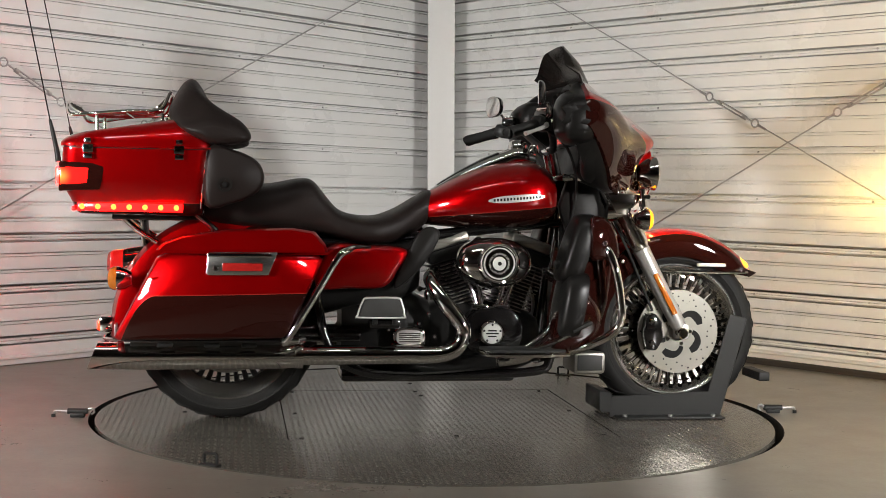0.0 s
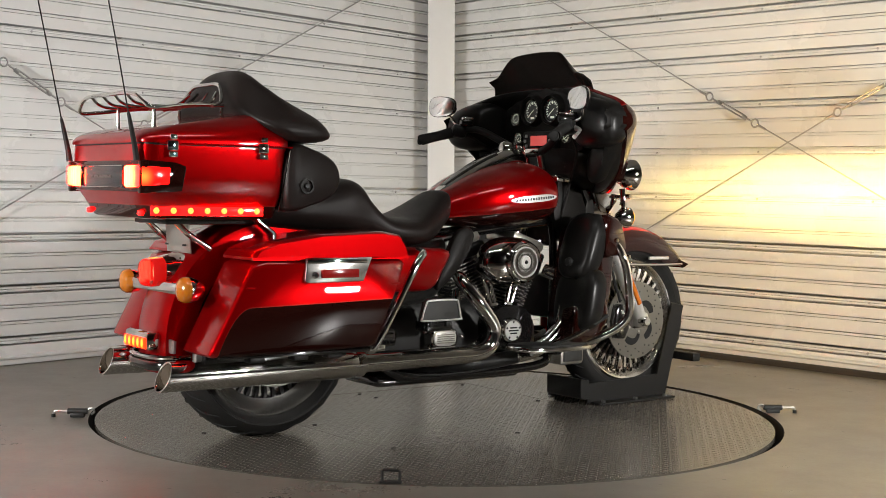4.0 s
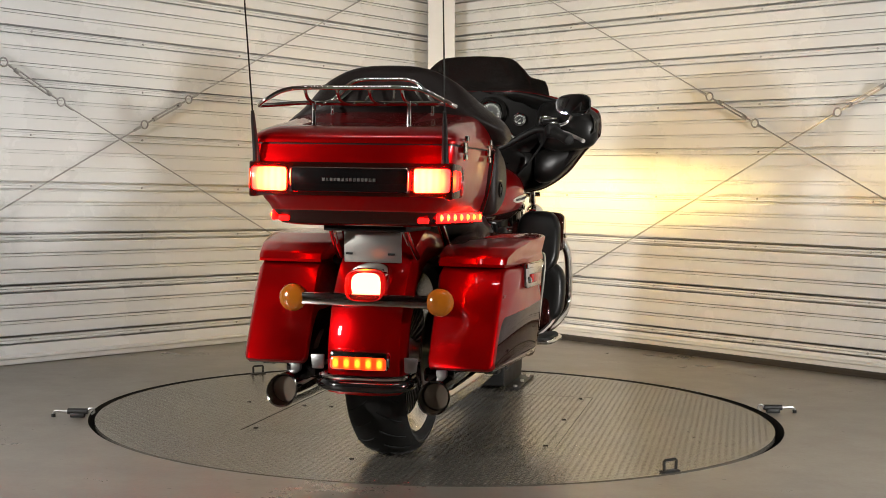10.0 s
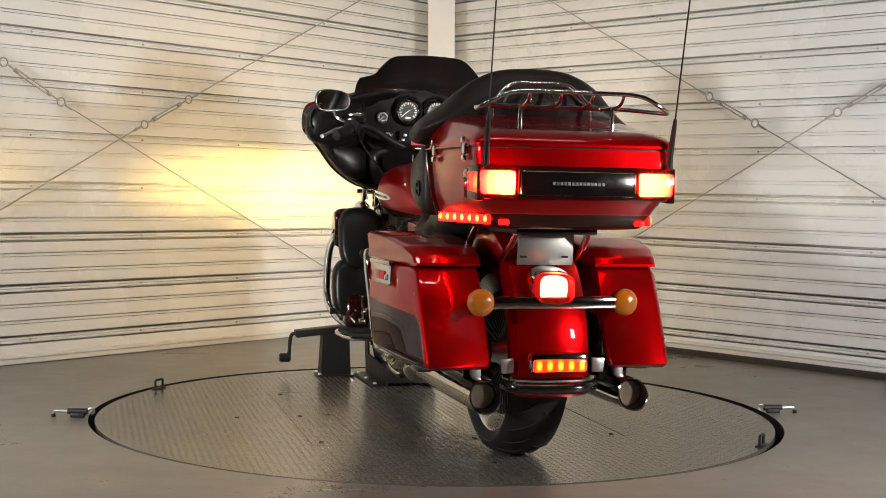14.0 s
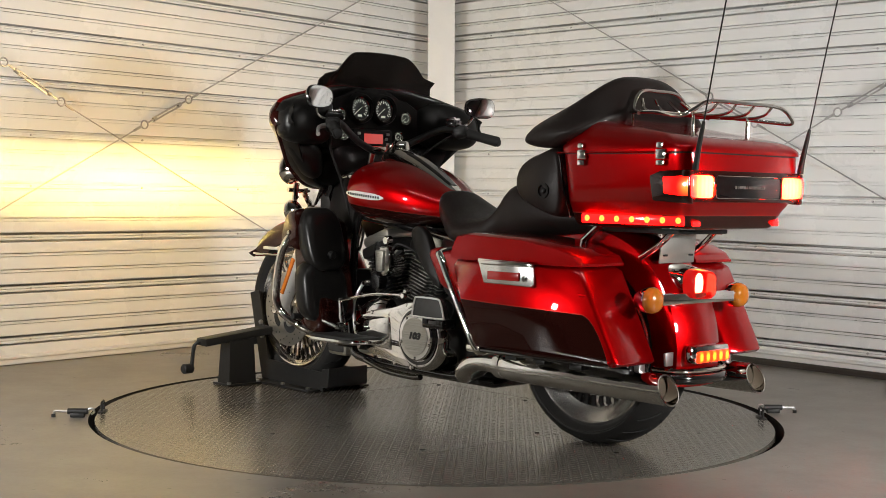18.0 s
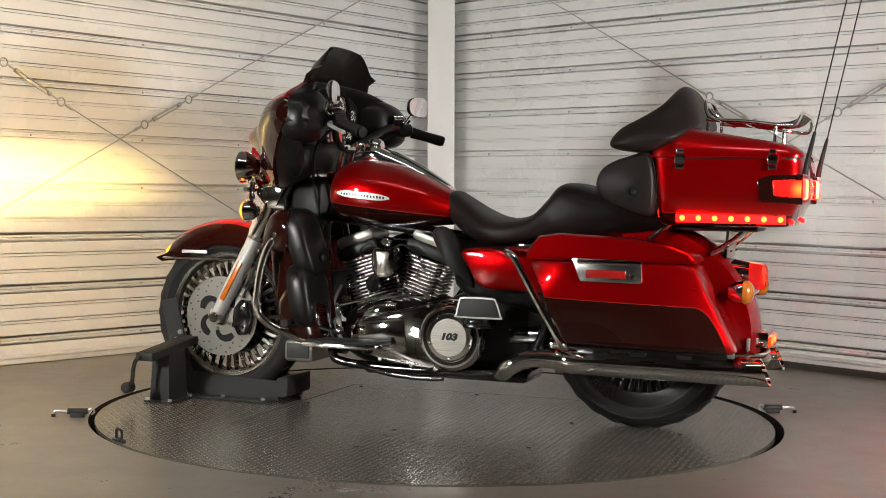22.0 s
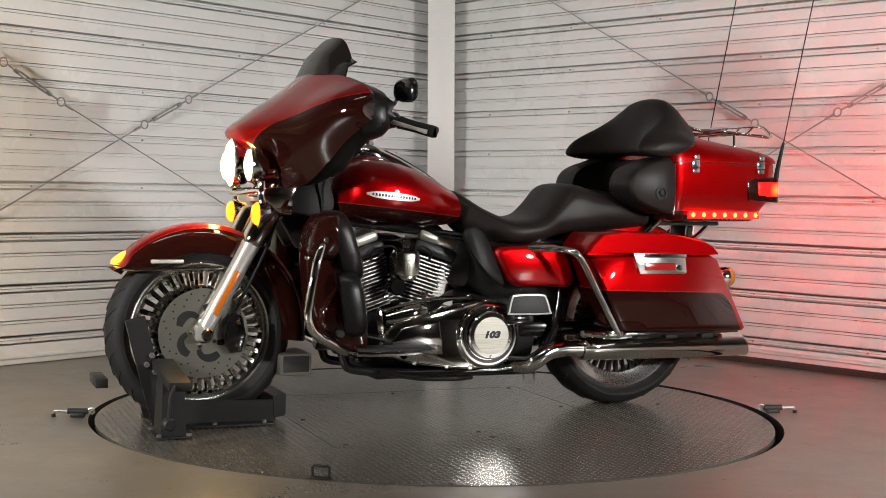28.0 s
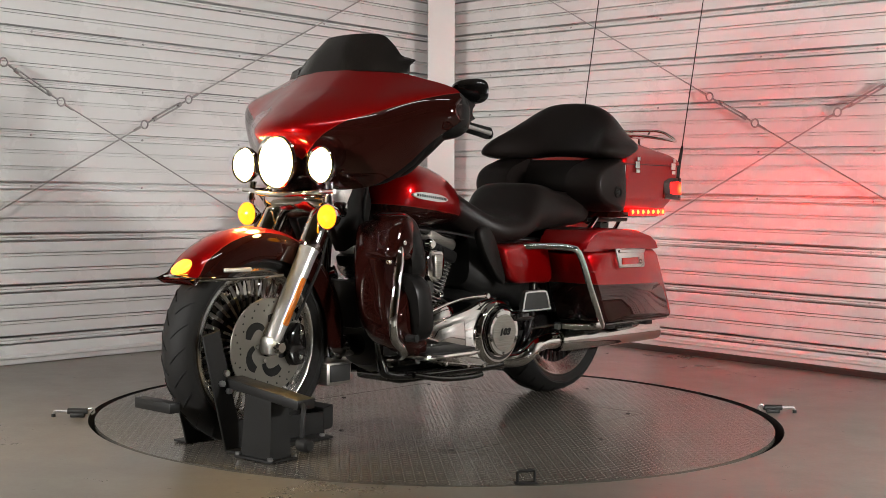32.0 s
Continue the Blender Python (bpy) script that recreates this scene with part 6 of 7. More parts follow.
lettering("displacement_number", "103", 0.031, M_SATIN, Matrix.Translation((-0.122, 0.2652, 0.304)) @ pose(0, 0, 0, 90, 0, 180) @ Matrix.Diagonal((1.25, 1, 1, 1)), prim, "black number 103")
part("primary_inset", prism([(0.045, 0.235), (0.225, 0.245), (0.238, 0.285), (0.200, 0.330), (0.060, 0.355)], 0.216, 0.229, 0.006), M_CHROME, prim, "chrome inset panel")
part("starter_cover", body([(0.10, 0.17, 0.040, 0.335, 0.415, 2.2), (0.14, 0.175, 0.046, 0.330, 0.420, 2.2), (0.20, 0.175, 0.046, 0.325, 0.405, 2.2), (0.25, 0.17, 0.036, 0.325, 0.385, 2.2)], 2.2, 20), M_CHROME, prim)
for xx, zz in ((0.255, 0.315), (0.245, 0.240), (0.150, 0.208), (0.03, 0.192), (-0.06, 0.184), (-0.17, 0.205), (-0.218, 0.270), (-0.205, 0.375), (-0.12, 0.418), (-0.03, 0.405), (0.16, 0.362)):
    part("primary_bolt", disc((xx, 0.212, zz), 0.0085, 0.014, "y", 12, 0.003), M_CHROME, prim)
part("shift_linkage", tube([(-0.04, 0.245, 0.437), (0.12, 0.250, 0.432), (0.30, 0.262, 0.395)], 0.0055, 3, 8), M_CHROME, bike, "chrome shift linkage")
part("rod_end", disc((-0.04, 0.245, 0.437), 0.011, 0.008, "y", 12, 0.002), M_CHROME, bike)
part("rod_end", disc((0.30, 0.262, 0.395), 0.011, 0.008, "y", 12, 0.002), M_CHROME, bike)
part("shift_arm", prism([(0.288, 0.400), (0.312, 0.400), (0.300, 0.305), (0.278, 0.305)], 0.262, 0.270, 0.003), M_CHROME, bike, "chrome shift arm")
part("shift_pivot", disc((0.288, 0.268, 0.305), 0.014, 0.014, "y", 14, 0.003), M_CHROME, bike)
part("crankcase_plate", box((0.145, 0.150, 0.405), (0.075, 0.012, 0.018), 0.004), M_ALU, bike, "small bright maker's plate, blank")
for xx, zz in ((0.330, 0.410), (0.345, 0.360), (0.350, 0.300), (0.318, 0.455), (0.080, 0.440), (0.230, 0.435)):
    part("engine_bolt", disc((xx, 0.122, zz), 0.010, 0.016, "y", 10, 0.003), M_CHROME, bike)
part("oil_hose", tube([(0.355, 0.105, 0.455), (0.375, 0.135, 0.380), (0.350, 0.150, 0.290), (0.300, 0.165, 0.230)], 0.0065, 5, 8), M_STEEL, bike, "braided oil hose")
part("shift_lever", tube([(0.28, 0.29, 0.300), (0.36, 0.30, 0.320), (0.46, 0.31, 0.330)], 0.008, 3, 8), M_CHROME, bike)
part("shift_peg", tube([(0.46, 0.29, 0.330), (0.46, 0.36, 0.330)], 0.012, 2, 12), M_RUBBER, bike)
part("brake_pedal", tube([(0.25, -0.27, 0.260), (0.35, -0.31, 0.300), (0.43, -0.33, 0.345)], 0.010, 3, 8), M_CHROME, bike, "chrome brake pedal")
part("brake_pad", box((0.44, -0.33, 0.355), (0.075, 0.045, 0.014), 0.005, pose(0, 0, 0, 0, -25, 0)), M_RUBBER, bike)

# rider's footboards
def footboard():
    return prism([(0.080, 0.215), (0.115, 0.345), (0.180, 0.362), (0.330, 0.365), (0.400, 0.345), (0.405, 0.225)], 0.252, 0.268, 0.005, plane="xy")


fbs = both("footboard", footboard, M_CHROME, None, "rider's footboard with a black rubber pad")
for fb, sgn in zip(fbs, (1, -1)):
    flip = (lambda b: b) if sgn > 0 else mirrored
    part("footboard_pad", flip(prism([(0.105, 0.225), (0.130, 0.335), (0.185, 0.350), (0.325, 0.353), (0.388, 0.335), (0.393, 0.235)], 0.266, 0.276, 0.004, plane="xy")), M_RUBBER, fb, "black rubber pad")
    part("footboard_bracket", flip(tube([(0.16, 0.12, 0.215), (0.20, 0.25, 0.240)], 0.014, 2, 8)), M_BLACK, fb)
    part("footboard_bracket", flip(tube([(0.33, 0.12, 0.215), (0.33, 0.25, 0.240)], 0.014, 2, 8)), M_BLACK, fb)


# passenger's boards, folded up
PBY = 0.292
PB = [(-0.163, 0.386), (-0.174, 0.440), (-0.190, 0.452), (-0.290, 0.452), (-0.310, 0.440), (-0.327, 0.386), (-0.320, 0.376), (-0.170, 0.376)]


def folded_board():
    return prism(PB, PBY, PBY + 0.020, 0.004)


pbs = both("passenger_board", folded_board, M_PAD, None, "folded passenger footboard with a bright rim")
for pb, sgn in zip(pbs, (1, -1)):
    flip = (lambda b: b) if sgn > 0 else mirrored
    part("board_rim", flip(tube([(x * 0.955 - 0.011, PBY + 0.022, 0.414 + (z - 0.414) * 0.86) for x, z in PB], 0.0032, 3, 6, closed=True)), M_SILVER, pb, "bright rim")
    part("board_hinge", flip(box((-0.228, 0.245, 0.356), (0.105, 0.070, 0.034), 0.008)), M_BLACK, pb)
    for xx in (-0.195, -0.262):
        part("hinge_lug", flip(box((xx, 0.275, 0.366), (0.018, 0.024, 0.024), 0.004)), M_SATIN, pb)

# side covers and heat deflectors
both("side_cover", lambda: skin([[Vector((-0.30 + (x + 0.30) * s, y, 0.54 + (z - 0.54) * s)) for x, z in ((-0.150, 0.606), (-0.28, 0.618), (-0.415, 0.612), (-0.460, 0.478), (-0.34, 0.470), (-0.225, 0.476), (-0.175, 0.540))] for y, s in ((0.150, 1.0), (0.205, 1.0), (0.228, 0.95), (0.236, 0.82))], 2, 4), M_RED, None, "red side cover", 60)
both("heat_deflector", lambda: skin([[Vector((-0.11 + (x + 0.11) * s, y, 0.58 + (z - 0.58) * s)) for x, z in ((-0.070, 0.685), (-0.034, 0.655), (-0.088, 0.556), (-0.168, 0.478), (-0.192, 0.484), (-0.152, 0.580), (-0.114, 0.655))] for y, s in ((0.185, 0.97), (0.205, 1.0), (0.213, 0.92))], 2, 4), M_PLASTIC, None, "black heat deflector", 60)
both("fork_side_panel", lambda: prism([(0.440, 0.860), (0.545, 0.830), (0.600, 0.700), (0.540, 0.600), (0.440, 0.640), (0.410, 0.760)], 0.060, 0.104, 0.006), M_PLASTIC)

# exhausts
def muffler(y):
    rings = []
    for x, r in ((-0.505, 0.036), (-0.520, 0.041), (-0.560, 0.046), (-0.70, 0.0475), (-1.00, 0.0475), (-1.10, 0.0465), (-1.155, 0.046)):
        rings.append([Vector((x, y + r * math.cos(a), 0.243 + r * math.sin(a))) for a in (2 * math.pi * k / 28 for k in range(28))])
    for ins, r in ((0.0, 0.0455), (0.0, 0.0405), (0.05, 0.038)):
        rings.append([Vector((-1.190 + ins - 0.018 * math.sin(a) * -1, y + r * math.cos(a), 0.243 + r * math.sin(a))) for a in (2 * math.pi * k / 28 for k in range(28))])
    return loft(rings, caps=False)


for sgn in (1, -1):
    mf = part("muffler", muffler(sgn * 0.218), M_CHROME, bike, "long chrome muffler with a slash-cut end", 45)
    part("muffler_bore", disc((-1.150, sgn * 0.218, 0.243), 0.039, 0.004, "x", 24), M_SOOT, mf, "browned inside of the pipe")
    part("muffler_clamp", spun([(0.036, -0.014), (0.044, -0.014), (0.045, 0.0), (0.044, 0.014), (0.036, 0.014)], (-0.512, sgn * 0.218, 0.243), "x", 28), M_CHROME, mf)
    part("clamp_bolt", box((-0.512, sgn * 0.218, 0.294), (0.024, 0.018, 0.022), 0.004), M_STEEL, mf)
    part("muffler_hanger", box((-1.06, sgn * 0.215, 0.300), (0.06, 0.03, 0.030), 0.006), M_STEEL, mf)
part("rear_header_pipe", tube([(-0.035, -0.105, 0.520), (-0.060, -0.170, 0.500), (-0.020, -0.215, 0.430), (0.035, -0.225, 0.360), (0.050, -0.225, 0.320), (0.030, -0.223, 0.270), (-0.030, -0.220, 0.247), (-0.15, -0.218, 0.245), (-0.50, -0.218, 0.244)], [0.022, 0.025, 0.027, 0.028, 0.028, 0.029, 0.030, 0.032, 0.034], 5, 18), M_CHROME, bike, "chrome rear header pipe", 60)
part("front_header_pipe", tube([(0.385, -0.09, 0.520), (0.430, -0.160, 0.480), (0.415, -0.205, 0.380), (0.350, -0.205, 0.300), (0.27, -0.195, 0.240), (0.17, -0.190, 0.222)], 0.0255, 5, 16), M_CHROME, bike, "chrome front header pipe", 60)
part("collector_pipe", tube([(0.18, -0.190, 0.223), (0.08, -0.175, 0.208), (-0.02, -0.170, 0.205), (-0.12, -0.10, 0.195), (-0.22, 0.06, 0.186)], 0.0265, 4, 14), M_SATIN, bike, "dark collector pipe under the engine", 60)
part("header_shield", tube([(0.372, -0.216, 0.345), (0.310, -0.216, 0.290), (0.25, -0.208, 0.255)], 0.013, 4, 12), M_CHROME, bike)
part("crossover_pipe", tube([(-0.21, 0.05, 0.186), (-0.26, 0.13, 0.182), (-0.300, 0.190, 0.185), (-0.325, 0.216, 0.205), (-0.370, 0.218, 0.232), (-0.43, 0.218, 0.243), (-0.50, 0.218, 0.243)], [0.028, 0.029, 0.030, 0.031, 0.030, 0.030, 0.034], 5, 16), M_CHROME, bike, "chrome crossover pipe", 60)
both("shock", lambda: tube([(-0.70, 0.150, 0.330), (-0.62, 0.150, 0.600)], 0.024, 2, 14), M_BLACK)
part("kickstand", tube([(0.26, 0.17, 0.175), (0.12, 0.185, 0.150), (-0.02, 0.190, 0.145), (-0.08, 0.195, 0.150)], 0.011, 4, 10), M_BLACK, bike, "black folded kickstand")
part("rear_axle_cap", disc((REAR, 0.15, WHEEL_Z), 0.020, 0.02, "y", 16), M_CHROME, bike)
part("belt_pulley", disc((REAR, 0.118, WHEEL_Z), 0.105, 0.012, "y", 40), M_SATIN, rear_wheel, "dark belt pulley")
part("rear_rotor", disc((REAR, -0.110, WHEEL_Z), 0.145, 0.0026, "y", 48, 0.001), M_DISC, rear_wheel, "steel rear brake disc")

# handlebar risers, brake and clutch gear
both("riser", lambda: tube([(0.412, 0.045, 0.870), (0.402, 0.045, 0.915), (0.394, 0.045, 0.948)], [0.017, 0.014, 0.016], 3, 14), M_CHROME, None, "chrome handlebar riser")
part("riser_clamp", box((0.391, 0.0, 0.962), (0.036, 0.115, 0.022), 0.009), M_CHROME, bike, "chrome handlebar clamp")
part("fork_crown", box((0.470, 0.0, 0.862), (0.120, 0.250, 0.030), 0.012), M_CHROME, bike, "chrome upper fork crown")
both("reservoir_cover", lambda: box((0.306, 0.298, 1.090), (0.040, 0.058, 0.010), 0.004, pose(0, 0, 0, 0, 0, -25)), M_CHROME)
both("switch_cluster", lambda: box((0.262, 0.322, 1.036), (0.012, 0.030, 0.030), 0.004, pose(0, 0, 0, 0, 12, -32)), M_PLASTIC)
part("tappet_cover", box((0.125, -0.116, 0.398), (0.062, 0.034, 0.028), 0.006), M_CHROME, case, "chrome tappet cover")
part("tappet_cover", box((0.200, -0.116, 0.398), (0.062, 0.034, 0.028), 0.006), M_CHROME, case, "chrome tappet cover")
for x0, x1 in ((0.140, 0.055), (0.186, 0.275)):
    part("plug_lead", tube([(x0, 0.150, 0.585), (x0 + (x1 - x0) * 0.4, 0.150, 0.612), (x1, 0.120, 0.590), (x1, 0.100, 0.560)], 0.0045, 4, 8), M_RUBBER, case)
part("oil_line", tube([(0.07, -0.13, 0.30), (-0.01, -0.165, 0.265), (-0.06, -0.15, 0.25)], 0.006, 4, 8), M_CHROME, bike)
part("rear_brake_line", tube([(0.24, -0.20, 0.235), (0.05, -0.19, 0.185), (-0.25, -0.16, 0.180), (-0.60, -0.13, 0.26)], 0.004, 4, 8), M_RUBBER, bike)
part("dipstick", spun([(0.0005, 0.020), (0.014, 0.018), (0.018, 0.008), (0.016, -0.015)], (-0.06, -0.150, 0.445), "z", 18, closed=False), M_CHROME, bike, "chrome oil dipstick")

# cables and hoses
for sgn in (1, -1):
    part("cable", tube([(0.30, sgn * 0.30, 1.03), (0.40, sgn * 0.24, 0.96), (0.46, sgn * 0.14, 0.84), (0.45, sgn * 0.10, 0.70)], 0.005, 5, 8), M_RUBBER, bike)
    part("brake_hose", tube([(0.60, sgn * 0.09, 0.74), (0.66, sgn * 0.13, 0.60), (0.72, sgn * 0.12, 0.47), (0.76, sgn * 0.11, 0.39)], 0.005, 5, 8), M_RUBBER, bike)
part("voltage_regulator", box((0.44, 0, 0.42), (0.05, 0.17, 0.16), 0.01), M_SATIN, bike)
part("horn", disc((0.20, 0.16, 0.47), 0.03, 0.02, "y", 20), M_BLACK, bike)

# ---- wheel chock ----
chock = thing("wheel_chock", "black steel wheel chock clamped round the front tyre", "wheel chock")
for sgn in (1, -1):
    flip = (lambda b: b) if sgn > 0 else mirrored
    part("side_plate", flip(prism([(0.612, 0.004), (1.030, 0.004), (1.125, 0.362), (1.058, 0.378), (0.985, 0.092), (0.612, 0.080)], 0.090, 0.098, 0.002, 1)), M_IRON, chock)
    part("flange", flip(box((0.83, 0.125, 0.006), (0.40, 0.060, 0.008), 0.002)), M_IRON, chock)
    for xx in (0.66, 0.83, 0.99):
        part("bolt", flip(disc((xx, 0.135, 0.013), 0.009, 0.005, "z", 6, 0.001)), M_STEEL, chock)
part("cradle", prism([(0.575, 0.028), (0.585, 0.02), (0.62, 0.02), (0.62, 0.092), (0.575, 0.100)], -0.10, 0.10, 0.003, 1), M_IRON, chock)
part("cross_beam", box((1.190, -0.030, 0.150), (0.040, 0.170, 0.032), 0.003), M_IRON, chock, "black square crossbeam")
part("clamp_post", loft([[Vector((x, y, z)) for x, y in ((0.957 + e, 0.178 + e), (1.040 - e, 0.178 + e), (1.040 - e, 0.308 - e), (0.957 + e, 0.308 - e))] for z, e in ((0.006, 0.0), (0.19, 0.008))]), M_IRON, chock, smooth=20)
part("post_foot", box((0.998, 0.243, 0.006), (0.115, 0.160, 0.008), 0.002), M_IRON, chock)
for xx in (0.950, 1.046):
    for yy in (0.172, 0.314):
        part("bolt", disc((xx, yy, 0.013), 0.009, 0.005, "z", 6, 0.001), M_STEEL, chock)
part("clamp_arm", box((0.998, 0.250, 0.200), (0.070, 0.33, 0.030), 0.003, pose(0, 0, 0, -6, 0, 0)), M_IRON, chock)
part("crank", tube([(1.01, 0.400, 0.185), (1.02, 0.425, 0.178), (1.03, 0.432, 0.15), (1.035, 0.435, 0.085)], 0.008, 3, 8), M_IRON, chock)
part("crank_knob", disc((1.040, 0.452, 0.075), 0.020, 0.024, "y", 10, 0.006), M_IRON, chock)
for xx, zz in ((1.035, 0.245), (1.052, 0.215), (1.025, 0.190)):
    part("bolt", disc((xx, 0.103, zz), 0.010, 0.007, "y", 6, 0.001), M_STEEL, chock)

# lashing eyes on the turntable, a few bolts in the plates
OFF_Y = -0.0477


def lashing_eye(x, y, turn):
    m = Matrix.Translation((x, y, 0)) @ Matrix.Rotation(turn, 4, "Z")
    bm = tube([(-0.024, 0, 0.004), (-0.025, 0, 0.032), (-0.020, 0, 0.036), (0.020, 0, 0.036), (0.025, 0, 0.032), (0.024, 0, 0.004)], 0.0045, 1, 8)
    bmesh.ops.transform(bm, matrix=m, verts=bm.verts)
    part("lashing_eye", bm, M_IRON, turntable, "black square lashing eye")
    bm = box((0, 0, 0.003), (0.062, 0.026, 0.005), 0.001)
    bmesh.ops.transform(bm, matrix=m, verts=bm.verts)
    part("eye_plate", bm, M_IRON, turntable)


for x, y in ((-0.815, -0.912), (0.722, 0.963)):
    k = 1.190 / math.hypot(x, y)
    lashing_eye(x * k, y * k, math.atan2(y, x) + math.pi / 2)
for x, y in ((-0.008, 0.499), (-0.50, 0.505), (0.001, 0.398), (-0.51, -0.48), (0.50, 0.50), (0.50, -0.47), (0.0, -0.47), (-0.51, 0.0), (0.505, 0.02), (-0.9, 0.05), (0.0, 0.72)):
    part("plate_bolt", disc((x, y, 0.0006), 0.008, 0.0012, "z", 12, 0.0005), M_DARKGAP, turntable)


# ---- sprung latches on the floor ----
def spring_latch(x, y, turn, label):
    la = thing("spring_latch", label, "latch", "spring latches beside the turntable")
    la.matrix_world = pose(x, y, 0, 0, 0, turn)
    part("barrel", tube([(-0.034, 0, 0.021), (0.034, 0, 0.021)], 0.0105, 2, 14), M_IRON, la)
    part("bracket", box((0, 0, 0.008), (0.050, 0.022, 0.015), 0.003), M_IRON, la)
    part("pull_rod", tube([(-0.032, 0, 0.021), (-0.072, 0, 0.022), (-0.080, 0, 0.019), (-0.083, 0, 0.010)], 0.0045, 3, 8), M_STEEL, la)
    part("rod_knob", tube([(-0.083, 0, 0.001), (-0.083, 0, 0.012)], 0.0075, 1, 10), M_IRON, la)
    part("tip_loop", tube([(0.034, 0.0, 0.021), (0.040, 0.0, 0.030), (0.052, 0.0, 0.030), (0.056, 0.0, 0.018), (0.046, 0.0, 0.010)], 0.004, 3, 8), M_STEEL, la)


spring_latch(-1.240, -0.235, 4, "black sprung floor latch with a bent pull rod")
spring_latch(1.262, 0.125, 183, "steel sprung floor latch beside the turntable")


# ---- bracing cables on the walls ----
def brace(start, along, inward, pts, buckle, label):
    """A stretched cable of points (distance, height); buckle: the stretch that holds the turnbuckle."""
    def at(d, z, o=0.06):
        return start + along * d + inward * o + Vector((0, 0, z))
    br = thing("bracing_cable", label, "cable", "crossed bracing cables")
    (d0, z0), (d1, z1) = buckle
    a, b = at(d0, z0), at(d1, z1)
    ends = [at(*p) for p in pts]
    part("cable_run", tube([ends[0], a], 0.0034, 1, 8), M_STEEL, br)
    part("cable_run", tube([b, ends[1]], 0.0034, 1, 8), M_STEEL, br)
    d = (b - a).normalized()
    up = inward.cross(d).normalized()
    for q, s in ((a, 1), (b, -1)):
        c = q + d * s * 0.022
        part("eye", tube([c + (d * math.cos(t) + up * math.sin(t)) * 0.019 for t in (2 * math.pi * k / 12 for k in range(12))], 0.0040, 2, 8, closed=True), M_STEEL, br)
        part("clip", tube([q - d * s * 0.045, q], 0.0062, 2, 8), M_STEEL, br)
    p0, p1 = a + d * 0.042, b - d * 0.042
    m0, m1 = p0.lerp(p1, 0.18), p0.lerp(p1, 0.82)
    part("eye_bolt", tube([p0, m0], 0.0045, 1, 8), M_STEEL, br)
    part("eye_bolt", tube([p1, m1], 0.0045, 1, 8), M_STEEL, br)
    for s in (1, -1):
        part("turnbuckle_bar", tube([m0 + up * s * 0.0075, m1 + up * s * 0.0075], 0.0042, 1, 8), M_STEEL, br)
    for q in (m0, m1):
        part("turnbuckle_end", tube([q - d * 0.010, q + d * 0.010], 0.0105, 1, 10), M_STEEL, br)
    return br


LX, RX = 2.952, 1.584
brace(CORNER, DIR_L, IN_L, [(LX + 0.9, 1.845), (LX - 2.70, 0.02)], ((LX + 0.045, 1.337), (LX - 0.284, 1.163)), "galvanised bracing cable with a turnbuckle on the ribbed wall")
brace(CORNER, DIR_L, IN_L, [(LX - 2.75, 2.14), (LX + 0.9, 0.23)], ((LX - 1.012, 1.240), (LX - 0.707, 1.084)), "galvanised bracing cable with a turnbuckle on the ribbed wall")
brace(CORNER, DIR_R, IN_R, [(RX - 1.30, 2.21), (RX + 2.6, 0.19)], ((RX + 0.428, 1.302), (RX + 0.733, 1.146)), "galvanised bracing cable with a turnbuckle on the ribbed wall")
brace(CORNER, DIR_R, IN_R, [(RX + 2.2, 1.71), (RX - 1.02, 0.04)], ((RX + 1.45, 1.345), (RX + 1.131, 1.186)), "galvanised bracing cable with a turnbuckle on the ribbed wall")


# ---- lamps overhead ----
M_LAMPFACE = glow("lit_lamp_face", (1.0, 0.97, 0.93), 6.0, (0.8, 0.8, 0.8))


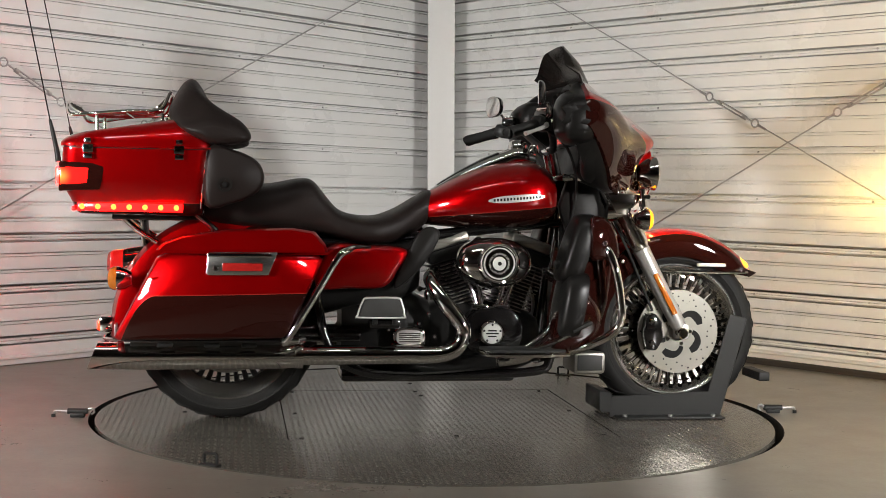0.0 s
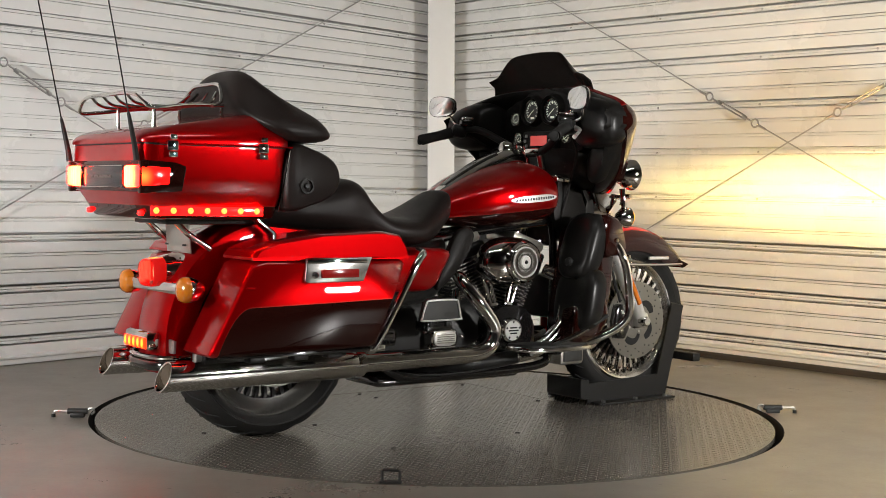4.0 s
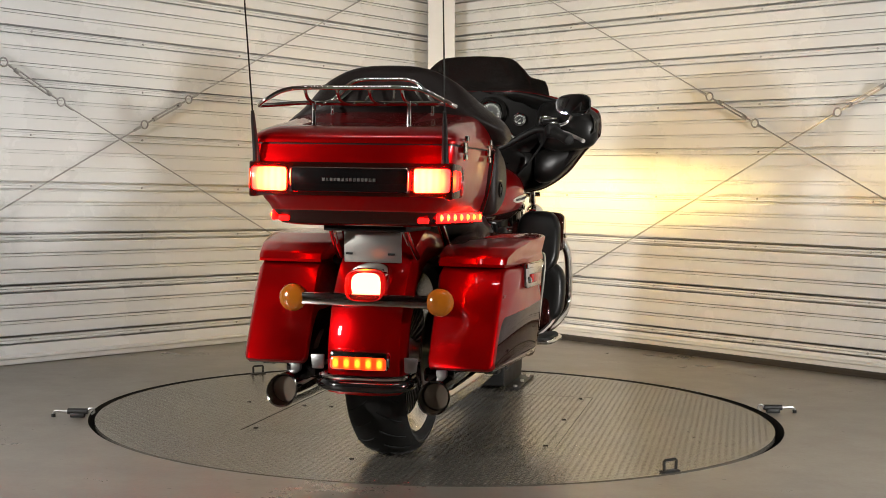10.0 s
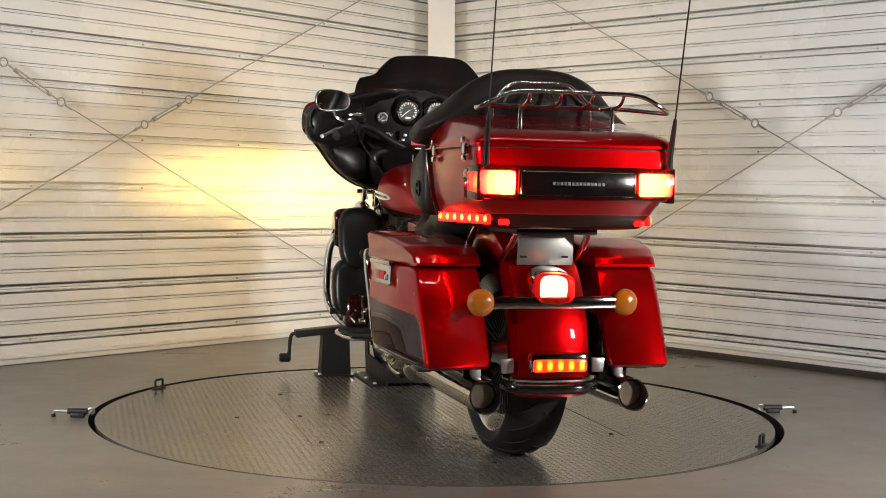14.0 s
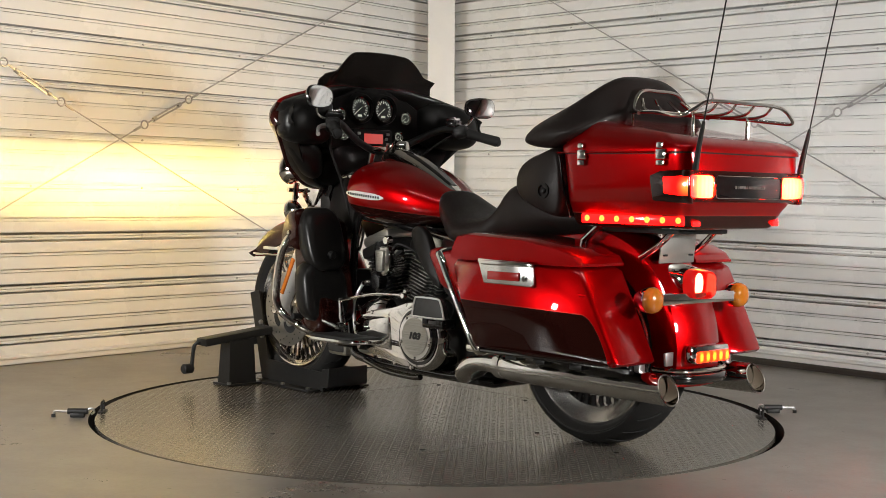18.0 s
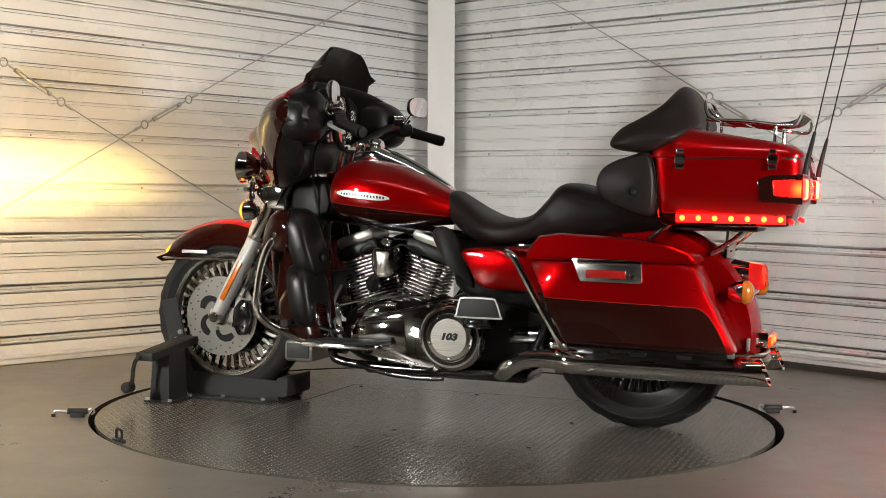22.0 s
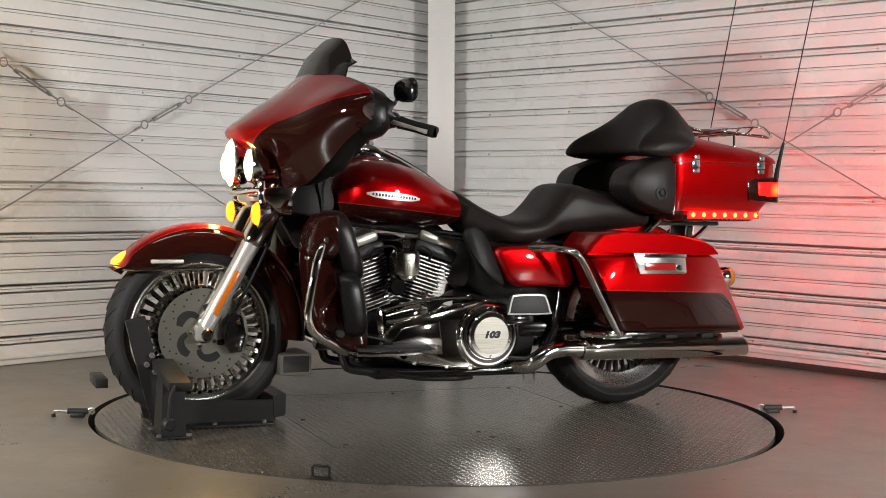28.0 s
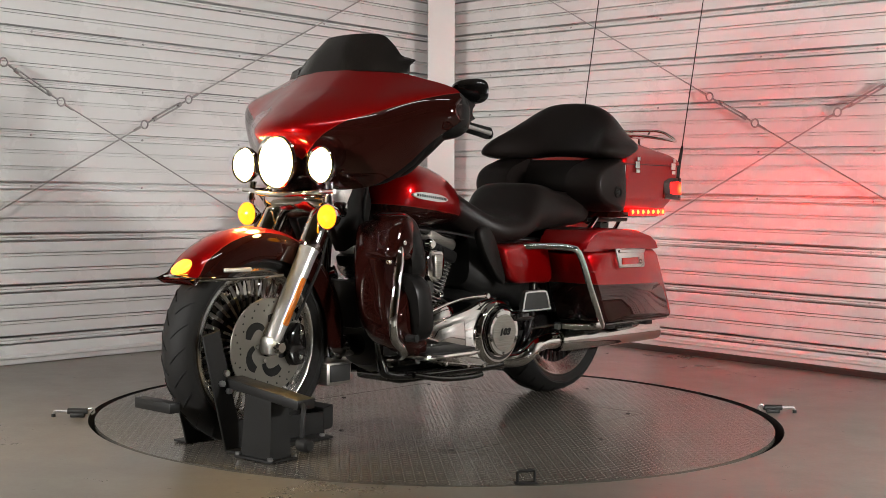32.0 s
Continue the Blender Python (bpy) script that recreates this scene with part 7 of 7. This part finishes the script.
def work_light(name, eye, target, sx, sy, label):
    w = thing(name, label, "lamp")
    w.matrix_world = look(eye, target)
    part("housing", box((0, 0, 0.050), (sx + 0.04, sy + 0.04, 0.07), 0.01), M_IRON, w)
    part("diffuser", box((0, 0, 0.012), (sx, sy, 0.006), 0.001), M_LAMPFACE, w, "lit white diffuser")
    return w


for e, tg in ((LAMP_L, AIM_L), (LAMP_R, AIM_R)):
    w = work_light("panel_light", e, tg, 0.20, 0.30, "lit panel light on a black floor stand")
    to_local = w.matrix_world.inverted()
    foot = Vector((e[0], e[1], 0)) - Vector((tg[0] - e[0], tg[1] - e[1], 0)).normalized() * 0.06
    for nm, pts, r in [("stand_pole", [foot + Vector((0, 0, 0.12)), foot + Vector((0, 0, e[2]))], 0.012)] + [("stand_leg", [foot + Vector((0, 0, 0.42)), foot + Vector((0.34 * math.cos(k * 2.094), 0.34 * math.sin(k * 2.094), 0.012))], 0.009) for k in range(3)]:
        bm = tube(pts, r, 1, 8)
        bmesh.ops.transform(bm, matrix=to_local, verts=bm.verts)
        part(nm, bm, M_IRON, w)
for e, tg in ((LAMP_TL, AIM_TL), (LAMP_TR, AIM_TR)):
    w = work_light("ceiling_light", e, tg, 1.30, 0.10, "lit tube light hung under the ceiling")
    for sx in (-0.5, 0.5):
        q = w.matrix_world @ Vector((sx, 0, 0.08))
        bar = tube([q, (q.x, q.y, CEILING)], 0.006, 1, 8)
        bmesh.ops.transform(bar, matrix=w.matrix_world.inverted(), verts=bar.verts)
        part("hanger", bar, M_STEEL, w)


def turn_at(t):
    """Turn of the turntable in degrees at t seconds."""
    return math.degrees(0.14196 + 0.120301 * t + 0.0096273 * (t / 16 - 1) ** 2)


def motions():
    """Bike, chock and turntable go round together."""
    times = [0.5 * k for k in range(65)]
    for ob, shift in ((turntable, 0.0), (bike, OFF_Y), (chock, OFF_Y)):
        walk(ob, [(t, pose(0, 0, 0, 0, 0, turn_at(t)) @ Matrix.Translation((0, shift, 0))) for t in times])


motions()
